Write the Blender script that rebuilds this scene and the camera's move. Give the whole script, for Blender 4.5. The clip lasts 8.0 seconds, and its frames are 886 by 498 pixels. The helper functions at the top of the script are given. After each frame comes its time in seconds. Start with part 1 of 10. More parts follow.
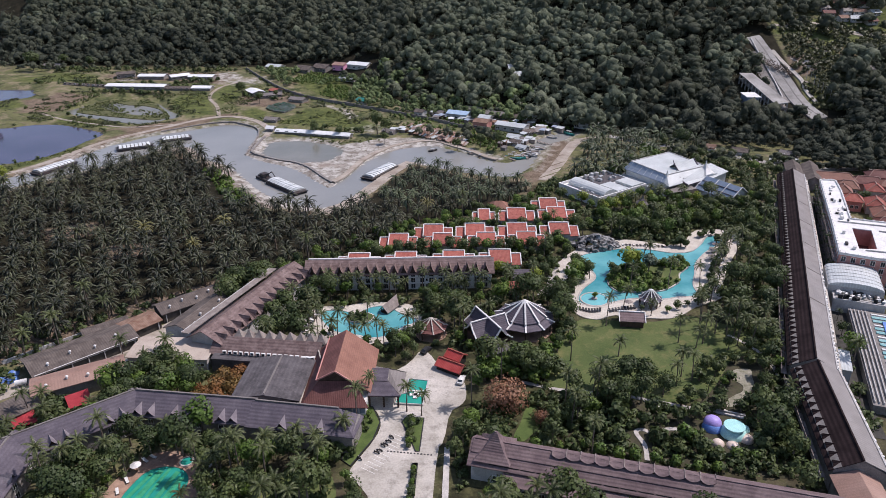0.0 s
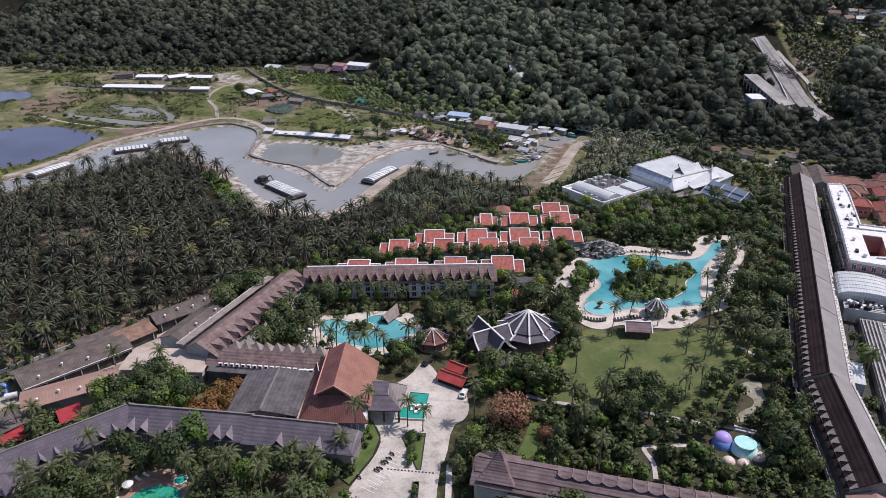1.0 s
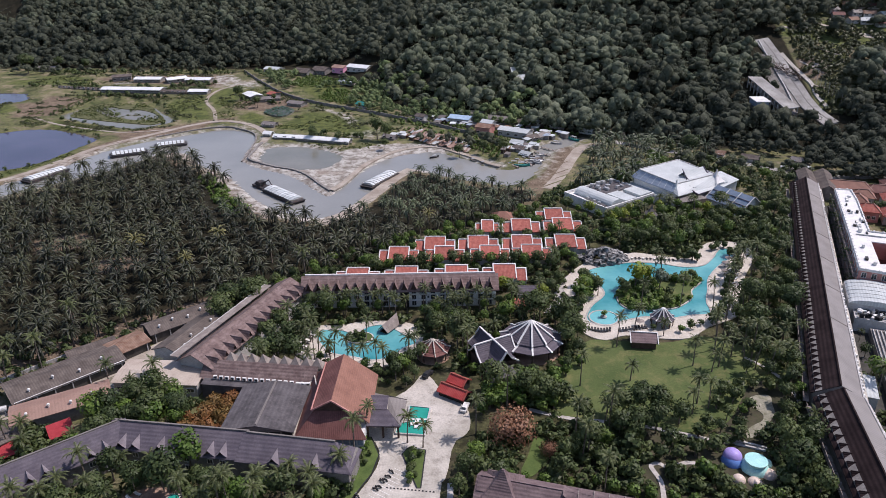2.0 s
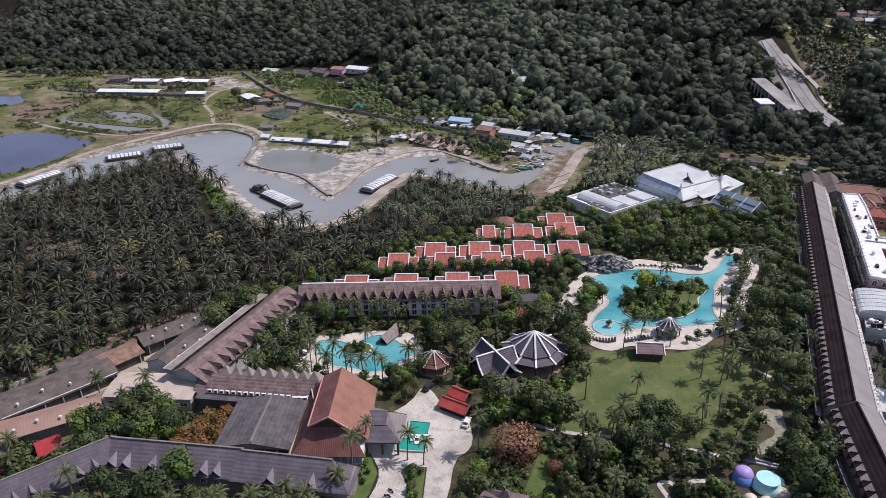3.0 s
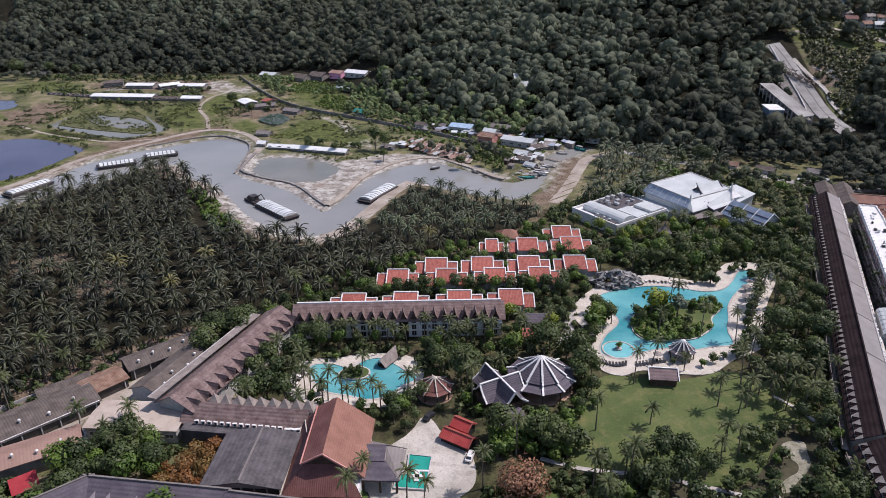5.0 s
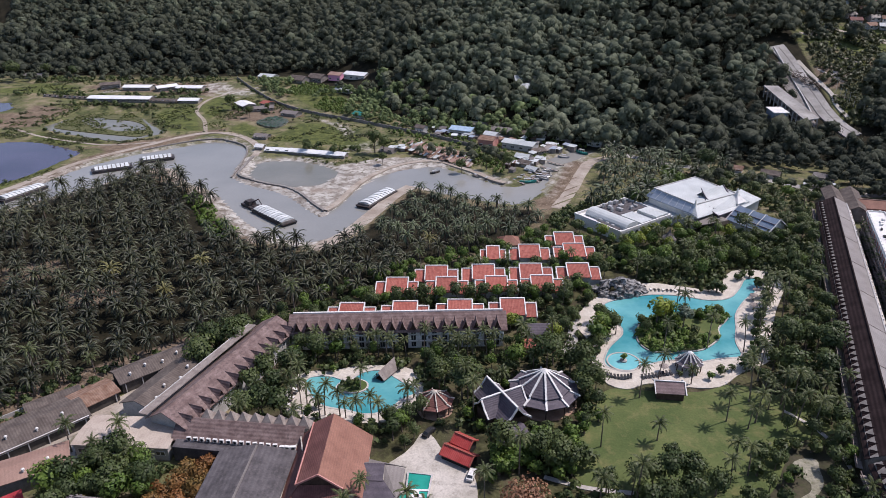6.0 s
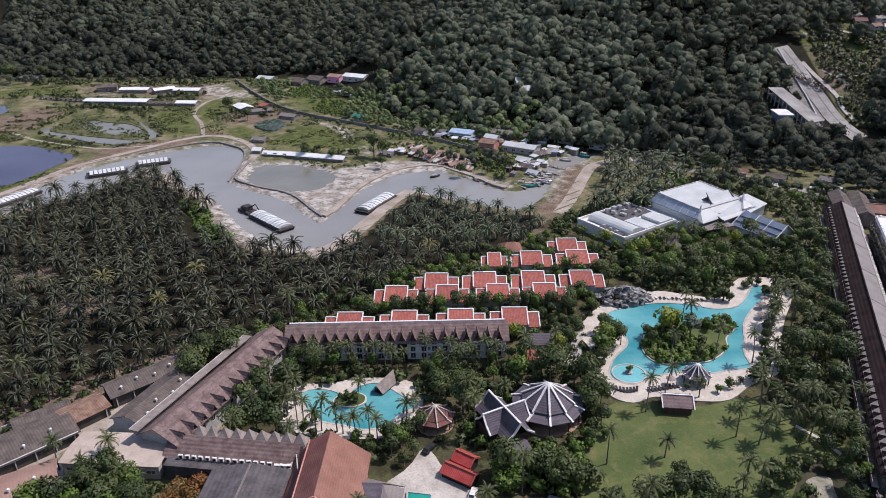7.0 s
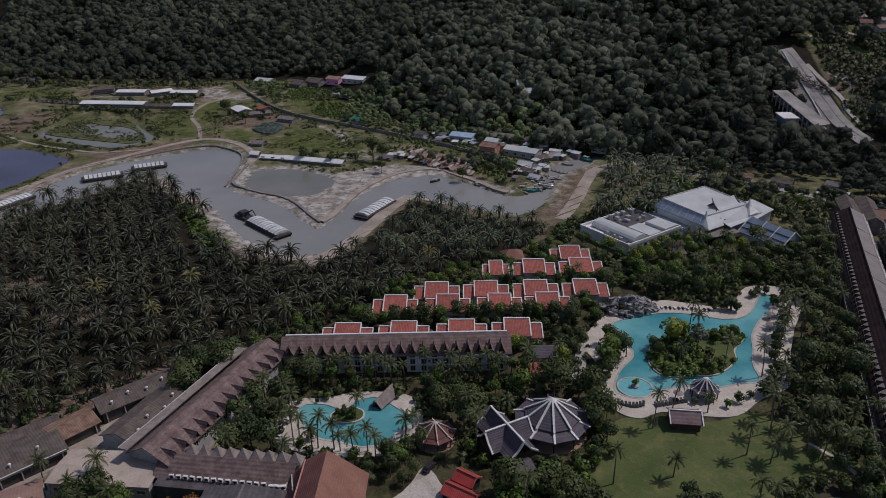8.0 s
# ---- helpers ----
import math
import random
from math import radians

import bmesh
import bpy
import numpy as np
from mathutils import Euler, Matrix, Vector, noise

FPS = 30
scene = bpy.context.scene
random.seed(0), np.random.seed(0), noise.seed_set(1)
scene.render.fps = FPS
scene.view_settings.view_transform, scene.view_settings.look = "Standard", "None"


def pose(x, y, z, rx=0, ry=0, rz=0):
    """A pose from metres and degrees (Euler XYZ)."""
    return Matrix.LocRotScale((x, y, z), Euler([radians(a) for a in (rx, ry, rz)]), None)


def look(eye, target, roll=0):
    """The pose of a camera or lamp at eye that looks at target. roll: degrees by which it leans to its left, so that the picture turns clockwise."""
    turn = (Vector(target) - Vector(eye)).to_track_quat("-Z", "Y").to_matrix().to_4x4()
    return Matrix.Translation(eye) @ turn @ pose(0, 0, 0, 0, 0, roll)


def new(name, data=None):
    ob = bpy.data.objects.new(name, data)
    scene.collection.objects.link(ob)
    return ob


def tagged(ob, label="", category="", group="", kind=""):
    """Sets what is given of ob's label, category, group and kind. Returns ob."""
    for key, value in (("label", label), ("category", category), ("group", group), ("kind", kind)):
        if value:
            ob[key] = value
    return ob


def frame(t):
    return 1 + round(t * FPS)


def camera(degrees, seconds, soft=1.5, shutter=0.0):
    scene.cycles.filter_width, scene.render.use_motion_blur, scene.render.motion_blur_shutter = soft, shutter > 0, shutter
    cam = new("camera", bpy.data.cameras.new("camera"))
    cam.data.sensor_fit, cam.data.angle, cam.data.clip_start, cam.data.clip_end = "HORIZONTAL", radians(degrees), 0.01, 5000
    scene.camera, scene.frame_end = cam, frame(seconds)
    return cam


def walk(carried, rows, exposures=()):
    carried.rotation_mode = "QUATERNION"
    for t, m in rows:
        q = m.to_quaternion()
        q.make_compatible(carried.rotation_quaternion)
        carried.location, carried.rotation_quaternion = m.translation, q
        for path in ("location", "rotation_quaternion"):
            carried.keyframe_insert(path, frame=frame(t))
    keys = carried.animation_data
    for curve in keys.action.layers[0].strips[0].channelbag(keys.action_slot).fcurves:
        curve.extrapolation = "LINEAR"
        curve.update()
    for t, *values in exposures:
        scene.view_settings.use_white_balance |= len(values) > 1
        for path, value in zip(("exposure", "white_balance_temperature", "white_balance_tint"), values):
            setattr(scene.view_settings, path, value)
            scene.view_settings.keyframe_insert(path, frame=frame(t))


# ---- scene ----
cam = camera(66.0, 8.0, soft=0.8)
PATH = [
    (0, (0.556, 5.464, 119.423), (0.456, 7.277, 118.585), -0.8),
    (0.5, (0.191, 8.52, 119.68), (0.089, 10.332, 118.841), -0.8),
    (1, (-0.167, 11.662, 120.007), (-0.268, 13.473, 119.166), -0.8),
    (1.5, (-0.347, 14.546, 120.132), (-0.449, 16.358, 119.292), -0.8),
    (3, (-1.119, 23.639, 120.267), (-1.221, 25.451, 119.428), -0.9),
    (3.5, (-1.446, 26.724, 120.491), (-1.548, 28.537, 119.651), -0.8),
    (4, (-1.693, 29.727, 120.486), (-1.795, 31.54, 119.648), -0.9),
    (4.5, (-1.936, 32.883, 120.527), (-2.038, 34.696, 119.69), -0.9),
    (6, (-2.583, 42.357, 120.672), (-2.685, 44.171, 119.836), -0.9),
    (6.5, (-2.687, 45.491, 120.63), (-2.789, 47.305, 119.795), -1.0),
    (7, (-2.849, 48.68, 120.603), (-2.952, 50.495, 119.768), -1.0),
    (7.5, (-2.952, 51.919, 120.626), (-3.056, 53.734, 119.792), -1.0),
    (8, (-3.316, 55.175, 120.642), (-3.419, 56.99, 119.809), -1.0),
]
EXPOSURES = [(0, 0.05, 6500, 20), (7.5, 0.05, 6500, 20), (7.7, -0.08, 6500, 20), (8, -1.08, 6500, 20)]
walk(cam, [(t, look(eye, target, roll)) for t, eye, target, roll in PATH], EXPOSURES)

# ---- daylight: high sun from the right and a little ahead ----
SUN_AZ, SUN_EL = radians(68), radians(56)  # azimuth clockwise from +y
world = bpy.data.worlds.new("sky")
scene.world = world
world.use_nodes = True
wn = world.node_tree.nodes
sky = wn.new("ShaderNodeTexSky")
sky.sky_type, sky.sun_disc = "NISHITA", False
sky.sun_elevation, sky.sun_rotation = SUN_EL, SUN_AZ
wn["Background"].inputs["Strength"].default_value = 0.13
world.node_tree.links.new(sky.outputs[0], wn["Background"].inputs["Color"])
sun = new("sun", bpy.data.lights.new("sun", "SUN"))
sun.data.energy, sun.data.angle, sun.data.color = 3.9, radians(0.6), (1.0, 0.96, 0.91)
to_sun = Vector((math.sin(SUN_AZ) * math.cos(SUN_EL), math.cos(SUN_AZ) * math.cos(SUN_EL), math.sin(SUN_EL)))
sun.matrix_world = look(to_sun * 900, (0, 0, 0))

# ---- materials ----
def mat(name, c1, c2, rough=0.8, scale=0.3, bump=0.15, fine=4.0, metal=0.0, wave=None, vary=0.0, spec=0.3, dirt=None):
    """Two tones in large patches, a fine grain, a bump, an optional banding (axis, metres, depth) and a change from piece to piece."""
    m = bpy.data.materials.new(name)
    m.use_nodes = True
    n, l = m.node_tree.nodes, m.node_tree.links
    p = n["Principled BSDF"]
    p.inputs["Roughness"].default_value, p.inputs["Metallic"].default_value = rough, metal
    p.inputs["Specular IOR Level"].default_value = spec
    geo, tex = n.new("ShaderNodeNewGeometry"), n.new("ShaderNodeTexCoord")
    big, small = n.new("ShaderNodeTexNoise"), n.new("ShaderNodeTexNoise")
    big.inputs["Scale"].default_value, big.inputs["Detail"].default_value = scale, 5
    small.inputs["Scale"].default_value, small.inputs["Detail"].default_value = fine, 3
    l.new(geo.outputs["Position"], big.inputs["Vector"])
    l.new(geo.outputs["Position"], small.inputs["Vector"])
    ramp = n.new("ShaderNodeMapRange")
    ramp.inputs["From Min"].default_value, ramp.inputs["From Max"].default_value = 0.34, 0.66
    l.new(big.outputs["Fac"], ramp.inputs["Value"])
    mix = n.new("ShaderNodeMix")
    mix.data_type = "RGBA"
    mix.inputs["A"].default_value, mix.inputs["B"].default_value = (*c1, 1), (*c2, 1)
    l.new(ramp.outputs["Result"], mix.inputs["Factor"])
    col = mix.outputs["Result"]
    grain = n.new("ShaderNodeMapRange")
    grain.inputs["To Min"].default_value, grain.inputs["To Max"].default_value = 0.68, 1.32
    l.new(small.outputs["Fac"], grain.inputs["Value"])
    value = grain.outputs["Result"]
    height = small.outputs["Fac"]
    if wave:
        axis, metres, depth = wave
        w = n.new("ShaderNodeTexWave")
        w.bands_direction = axis
        w.inputs["Scale"].default_value = 0.314 / metres
        w.inputs["Distortion"].default_value = 0.6
        w.inputs["Detail Scale"].default_value = 0.6
        l.new(tex.outputs["Object"], w.inputs["Vector"])
        band = n.new("ShaderNodeMapRange")
        band.inputs["To Min"].default_value, band.inputs["To Max"].default_value = 1 - depth, 1 + depth * 0.5
        l.new(w.outputs["Fac"], band.inputs["Value"])
        mul = n.new("ShaderNodeMath")
        mul.operation = "MULTIPLY"
        l.new(value, mul.inputs[0]), l.new(band.outputs["Result"], mul.inputs[1])
        value, height = mul.outputs[0], w.outputs["Fac"]
    if vary:
        info = n.new("ShaderNodeObjectInfo")
        r = n.new("ShaderNodeMapRange")
        r.inputs["To Min"].default_value, r.inputs["To Max"].default_value = 1 - vary, 1 + vary
        l.new(info.outputs["Random"], r.inputs["Value"])
        mul = n.new("ShaderNodeMath")
        mul.operation = "MULTIPLY"
        l.new(value, mul.inputs[0]), l.new(r.outputs["Result"], mul.inputs[1])
        value = mul.outputs[0]
    if dirt:
        colour, amount = dirt
        dn = n.new("ShaderNodeTexNoise")
        dn.inputs["Scale"].default_value, dn.inputs["Detail"].default_value = scale * 3.1, 8
        dn.inputs["Roughness"].default_value = 0.7
        l.new(geo.outputs["Position"], dn.inputs["Vector"])
        dr = n.new("ShaderNodeMapRange")
        dr.inputs["From Min"].default_value, dr.inputs["From Max"].default_value = 0.5, 0.68
        dr.inputs["To Max"].default_value = amount
        l.new(dn.outputs["Fac"], dr.inputs["Value"])
        dm = n.new("ShaderNodeMix")
        dm.data_type = "RGBA"
        dm.inputs["B"].default_value = (*colour, 1)
        l.new(dr.outputs["Result"], dm.inputs["Factor"]), l.new(col, dm.inputs["A"])
        col = dm.outputs["Result"]
    vec = n.new("ShaderNodeVectorMath")
    vec.operation = "SCALE"
    l.new(col, vec.inputs[0]), l.new(value, vec.inputs["Scale"])
    l.new(vec.outputs[0], p.inputs["Base Color"])
    b = n.new("ShaderNodeBump")
    b.inputs["Strength"].default_value, b.inputs["Distance"].default_value = bump, 0.1
    l.new(height, b.inputs["Height"]), l.new(b.outputs["Normal"], p.inputs["Normal"])
    return m


def leaf_mat(name, c1, c2, scale=0.12, glow=0.22, shine=0.25, spread=(0.7, 1.3), share=0.65, grain=0.0):
    """Foliage: two greens by plant and by patch, some light through the blade."""
    m = bpy.data.materials.new(name)
    m.use_nodes = True
    n, l = m.node_tree.nodes, m.node_tree.links
    p = n["Principled BSDF"]
    p.inputs["Roughness"].default_value, p.inputs["Specular IOR Level"].default_value = 0.5, shine
    geo, info, noi = n.new("ShaderNodeNewGeometry"), n.new("ShaderNodeObjectInfo"), n.new("ShaderNodeTexNoise")
    noi.inputs["Scale"].default_value, noi.inputs["Detail"].default_value = scale, 3
    l.new(geo.outputs["Position"], noi.inputs["Vector"])
    r = n.new("ShaderNodeMapRange")
    r.inputs["From Min"].default_value, r.inputs["From Max"].default_value = 0.32, 0.68
    l.new(noi.outputs["Fac"], r.inputs["Value"])
    tone = n.new("ShaderNodeAttribute")
    tone.attribute_name = "tone"

    def calc(op, a, b, c=None):
        q = n.new("ShaderNodeMath")
        q.operation = op
        for k, v in enumerate((a, b, c)):
            if isinstance(v, (int, float)):
                q.inputs[k].default_value = v
            elif v is not None:
                l.new(v, q.inputs[k])
        return q.outputs[0]

    own = calc("FRACT", calc("ADD", info.outputs["Random"], tone.outputs["Fac"]), 0.0)
    fac = calc("MULTIPLY_ADD", own, share, calc("MULTIPLY", r.outputs["Result"], 1 - share))
    mix = n.new("ShaderNodeMix")
    mix.data_type = "RGBA"
    mix.inputs["A"].default_value, mix.inputs["B"].default_value = (*c1, 1), (*c2, 1)
    l.new(fac, mix.inputs["Factor"])
    isl = n.new("ShaderNodeMapRange")
    isl.inputs["To Min"].default_value, isl.inputs["To Max"].default_value = spread
    l.new(geo.outputs["Random Per Island"], isl.inputs["Value"])
    amount = isl.outputs["Result"]
    if grain:
        fine = n.new("ShaderNodeTexNoise")
        fine.inputs["Scale"].default_value, fine.inputs["Detail"].default_value, fine.inputs["Roughness"].default_value = 0.75, 6, 0.65
        l.new(geo.outputs["Position"], fine.inputs["Vector"])
        fr = n.new("ShaderNodeMapRange")
        fr.inputs["From Min"].default_value, fr.inputs["From Max"].default_value = 0.3, 0.7
        fr.inputs["To Min"].default_value, fr.inputs["To Max"].default_value = 1 - grain, 1 + grain
        l.new(fine.outputs["Fac"], fr.inputs["Value"])
        amount = calc("MULTIPLY", amount, fr.outputs["Result"])
    vec = n.new("ShaderNodeVectorMath")
    vec.operation = "SCALE"
    l.new(mix.outputs["Result"], vec.inputs[0]), l.new(amount, vec.inputs["Scale"])
    l.new(vec.outputs[0], p.inputs["Base Color"])
    if grain:
        relief = n.new("ShaderNodeBump")
        relief.inputs["Strength"].default_value, relief.inputs["Distance"].default_value = 0.8, 0.7
        l.new(fine.outputs["Fac"], relief.inputs["Height"]), l.new(relief.outputs["Normal"], p.inputs["Normal"])
    tr, ms = n.new("ShaderNodeBsdfTranslucent"), n.new("ShaderNodeMixShader")
    ms.inputs["Fac"].default_value = glow
    l.new(vec.outputs[0], tr.inputs["Color"])
    l.new(p.outputs[0], ms.inputs[1]), l.new(tr.outputs[0], ms.inputs[2])
    l.new(ms.outputs[0], n["Material Output"].inputs["Surface"])
    return m


def water_mat(name, c1, c2, rough=0.08, scale=0.08, ripple=0.6):
    m = mat(name, c1, c2, rough, scale, ripple, 0.9, spec=0.35)
    nodes = m.node_tree.nodes
    nodes["Bump"].inputs["Distance"].default_value = 0.02
    nodes["Map Range.001"].inputs["To Min"].default_value, nodes["Map Range.001"].inputs["To Max"].default_value = 0.92, 1.08
    return m


M = {}
M["shingle"] = mat("brown_shingle", (0.13, 0.086, 0.08), (0.235, 0.17, 0.158), 0.85, 0.5, 0.4, 2.2, wave=("Z", 0.55, 0.1), dirt=((0.085, 0.065, 0.06), 0.7))
# Dark shingle taken near black: the shade of the west slope is in it.
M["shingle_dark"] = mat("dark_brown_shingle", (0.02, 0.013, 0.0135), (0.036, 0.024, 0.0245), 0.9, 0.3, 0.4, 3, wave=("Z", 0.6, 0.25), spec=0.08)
M["slate"] = mat("mauve_grey_tile", (0.08, 0.068, 0.086), (0.125, 0.108, 0.128), 0.75, 0.3, 0.4, 2.4, wave=("Z", 0.45, 0.09), dirt=((0.085, 0.075, 0.085), 0.55))
M["slate_red"] = mat("mauve_red_tile", (0.13, 0.09, 0.095), (0.2, 0.145, 0.145), 0.8, 0.35, 0.4, 2.4, wave=("Z", 0.45, 0.1), dirt=((0.1, 0.075, 0.07), 0.65))
M["tar"] = mat("weathered_grey_felt", (0.062, 0.056, 0.06), (0.115, 0.105, 0.11), 0.9, 0.35, 0.3, 2.5, wave=("Y", 1.2, 0.1), dirt=((0.17, 0.15, 0.15), 0.5))
M["orange_tile"] = mat("terracotta_brown_tile", (0.215, 0.1, 0.072), (0.275, 0.135, 0.098), 0.7, 0.25, 0.3, 2.5, wave=("Y", 0.5, 0.06), dirt=((0.16, 0.08, 0.06), 0.35))
M["maroon_tile"] = mat("maroon_tile", (0.13, 0.052, 0.046), (0.19, 0.085, 0.072), 0.75, 0.3, 0.3, 2.5, wave=("Y", 0.5, 0.07), dirt=((0.1, 0.04, 0.036), 0.5))
M["red_tile"] = mat("salmon_red_tile", (0.29, 0.078, 0.058), (0.39, 0.13, 0.1), 0.75, 0.8, 0.35, 2.5, wave=("X", 0.5, 0.03), vary=0.14, dirt=((0.19, 0.055, 0.042), 0.85))
M["bright_red"] = mat("bright_red_tile", (0.36, 0.045, 0.04), (0.45, 0.08, 0.07), 0.6, 0.4, 0.3, 4, wave=("X", 0.5, 0.15))
M["red_cloth"] = mat("red_canvas", (0.3, 0.028, 0.036), (0.38, 0.045, 0.055), 0.8, 0.5, 0.1)
M["white"] = mat("white_paint", (0.62, 0.61, 0.59), (0.76, 0.75, 0.73), 0.6, 0.25, 0.08, dirt=((0.42, 0.4, 0.37), 0.4))
M["white_wall"] = mat("clean_white_paint", (0.74, 0.735, 0.72), (0.84, 0.835, 0.82), 0.6, 0.25, 0.06, dirt=((0.5, 0.48, 0.45), 0.35))
M["white_metal"] = mat("white_metal_sheet", (0.46, 0.49, 0.485), (0.57, 0.595, 0.59), 0.42, 0.12, 0.2, wave=("X", 0.9, 0.1), dirt=((0.4, 0.4, 0.4), 0.4))
M["blue_metal"] = mat("blue_grey_roof_sheet", (0.17, 0.225, 0.3), (0.235, 0.29, 0.37), 0.4, 0.3, 0.2, wave=("X", 0.8, 0.12))
M["blue_pale"] = mat("pale_blue_grey_sheet", (0.28, 0.33, 0.4), (0.36, 0.41, 0.48), 0.45, 0.3, 0.2, wave=("X", 0.9, 0.08))
M["grey_sheet"] = mat("warm_grey_roof_sheet", (0.16, 0.14, 0.131), (0.21, 0.187, 0.175), 0.6, 0.2, 0.2, wave=("X", 0.9, 0.08), dirt=((0.18, 0.16, 0.15), 0.5))
M["wing_sheet"] = mat("pale_warm_grey_sheet", (0.2, 0.183, 0.176), (0.255, 0.235, 0.226), 0.6, 0.2, 0.2, wave=("X", 0.9, 0.08), dirt=((0.17, 0.15, 0.142), 0.5))
M["white_roof"] = mat("white_painted_roof_sheet", (0.68, 0.69, 0.69), (0.8, 0.81, 0.81), 0.5, 0.12, 0.15, wave=("X", 0.9, 0.06), dirt=((0.5, 0.49, 0.47), 0.4))
M["beige_sheet"] = mat("beige_roof_sheet", (0.4, 0.33, 0.275), (0.5, 0.43, 0.37), 0.75, 0.15, 0.1, wave=("X", 0.8, 0.025), dirt=((0.25, 0.2, 0.17), 0.5))
M["pink_sheet"] = mat("dusty_pink_roof_sheet", (0.27, 0.165, 0.13), (0.34, 0.22, 0.178), 0.7, 0.15, 0.15, wave=("X", 0.8, 0.035), dirt=((0.2, 0.13, 0.1), 0.5))
M["rust"] = mat("rusty_roof_sheet", (0.17, 0.09, 0.06), (0.29, 0.19, 0.14), 0.85, 0.5, 0.25, wave=("X", 0.6, 0.12), dirt=((0.2, 0.15, 0.12), 0.7))
M["fibre"] = mat("weathered_fibre_cement", (0.088, 0.07, 0.062), (0.155, 0.128, 0.112), 0.9, 0.35, 0.3, wave=("X", 0.7, 0.12), dirt=((0.07, 0.06, 0.055), 0.7))
M["plaster"] = mat("pale_grey_plaster", (0.38, 0.37, 0.36), (0.52, 0.51, 0.5), 0.85, 0.4, 0.1, dirt=((0.25, 0.23, 0.21), 0.5))
# Dark wall colour stands for the shade inside the open-fronted sheds.
M["dark_wall"] = mat("open_front_shade", (0.05, 0.045, 0.04), (0.095, 0.085, 0.075), 0.9, 0.5, 0.2, dirt=((0.03, 0.028, 0.025), 0.5))
M["plaster_dark"] = mat("stained_grey_plaster", (0.17, 0.155, 0.145), (0.27, 0.25, 0.235), 0.9, 0.4, 0.15, dirt=((0.1, 0.09, 0.08), 0.6))
M["terracotta_wall"] = mat("terracotta_plaster", (0.42, 0.19, 0.165), (0.55, 0.28, 0.245), 0.85, 0.4, 0.1)
M["pink_wall"] = mat("pink_plaster", (0.72, 0.3, 0.46), (0.78, 0.38, 0.53), 0.8, 0.4, 0.05)
M["wood"] = mat("dark_stained_wood", (0.055, 0.033, 0.026), (0.1, 0.062, 0.047), 0.7, 0.8, 0.2)
# Roof tile made paler: the sunlit gablet sides are in the colour.
M["gablet_lit"] = mat("lit_mauve_grey_tile", (0.15, 0.13, 0.148), (0.21, 0.185, 0.2), 0.8, 0.4, 0.2)
M["grey_wood"] = mat("grey_weathered_wood", (0.2, 0.165, 0.15), (0.3, 0.26, 0.235), 0.85, 0.6, 0.2)
M["glass"] = mat("dark_window_glass", (0.02, 0.024, 0.03), (0.04, 0.046, 0.055), 0.12, 0.5, 0.0, spec=0.6)
# Near black painted for the shade within openings and below shelters.
M["dark"] = mat("opening_shade", (0.02, 0.018, 0.017), (0.03, 0.028, 0.026), 0.9)
M["steel"] = mat("galvanised_steel", (0.4, 0.4, 0.4), (0.52, 0.52, 0.52), 0.45, 0.6, 0.1, metal=0.5)
M["black"] = mat("black_paint", (0.018, 0.018, 0.02), (0.03, 0.03, 0.033), 0.5)
M["hull"] = mat("black_hull_paint", (0.028, 0.028, 0.032), (0.05, 0.048, 0.05), 0.6, 0.3, dirt=((0.16, 0.07, 0.04), 0.5))
M["hatch"] = mat("pale_hatch_cover", (0.5, 0.53, 0.53), (0.64, 0.66, 0.66), 0.5, 0.3, 0.1, vary=0.1)
M["concrete"] = mat("pale_concrete", (0.37, 0.34, 0.295), (0.53, 0.49, 0.44), 0.9, 0.11, 0.15, 2, dirt=((0.22, 0.2, 0.17), 0.75))
M["road_pale"] = mat("pale_concrete_road", (0.24, 0.228, 0.215), (0.38, 0.365, 0.345), 0.9, 0.08, 0.15, dirt=((0.16, 0.145, 0.13), 0.6))
M["sand_deck"] = mat("cream_sand_wash_deck", (0.46, 0.415, 0.355), (0.575, 0.53, 0.465), 0.9, 0.2, 0.12, 2, dirt=((0.36, 0.3, 0.25), 0.5))
M["pink_deck"] = mat("pink_sandstone_paving", (0.27, 0.17, 0.125), (0.4, 0.27, 0.2), 0.9, 0.3, 0.15, dirt=((0.16, 0.11, 0.08), 0.6))
M["slab"] = mat("grey_stone_slab", (0.36, 0.335, 0.31), (0.5, 0.47, 0.44), 0.9, 0.5, 0.15, vary=0.15)
# Garden soil kept dark: shade of the trees is part of its colour.
M["shade_soil"] = mat("shaded_leaf_soil", (0.035, 0.034, 0.02), (0.075, 0.066, 0.042), 0.95, 0.25, 0.3, 1.6, dirt=((0.05, 0.062, 0.022), 0.8))
# Asphalt darkened: the shade of the narrow lane is put into its colour.
M["lane_shade"] = mat("shaded_lane_asphalt", (0.035, 0.033, 0.03), (0.07, 0.065, 0.058), 0.85, 0.3, 0.2, 2.0, dirt=((0.03, 0.034, 0.02), 0.7))
M["court"] = mat("worn_sand_and_grass", (0.19, 0.18, 0.13), (0.33, 0.31, 0.25), 0.95, 0.35, 0.3, 1.4, dirt=((0.11, 0.12, 0.06), 0.8))
M["dirt_road"] = mat("pale_dirt_road", (0.27, 0.225, 0.185), (0.4, 0.355, 0.305), 0.95, 0.12, 0.2, 1.5, dirt=((0.22, 0.18, 0.13), 0.6))
M["rock"] = mat("grey_black_rock", (0.028, 0.027, 0.028), (0.4, 0.39, 0.38), 0.85, 0.8, 0.8, 2.6, dirt=((0.02, 0.02, 0.02), 0.9))
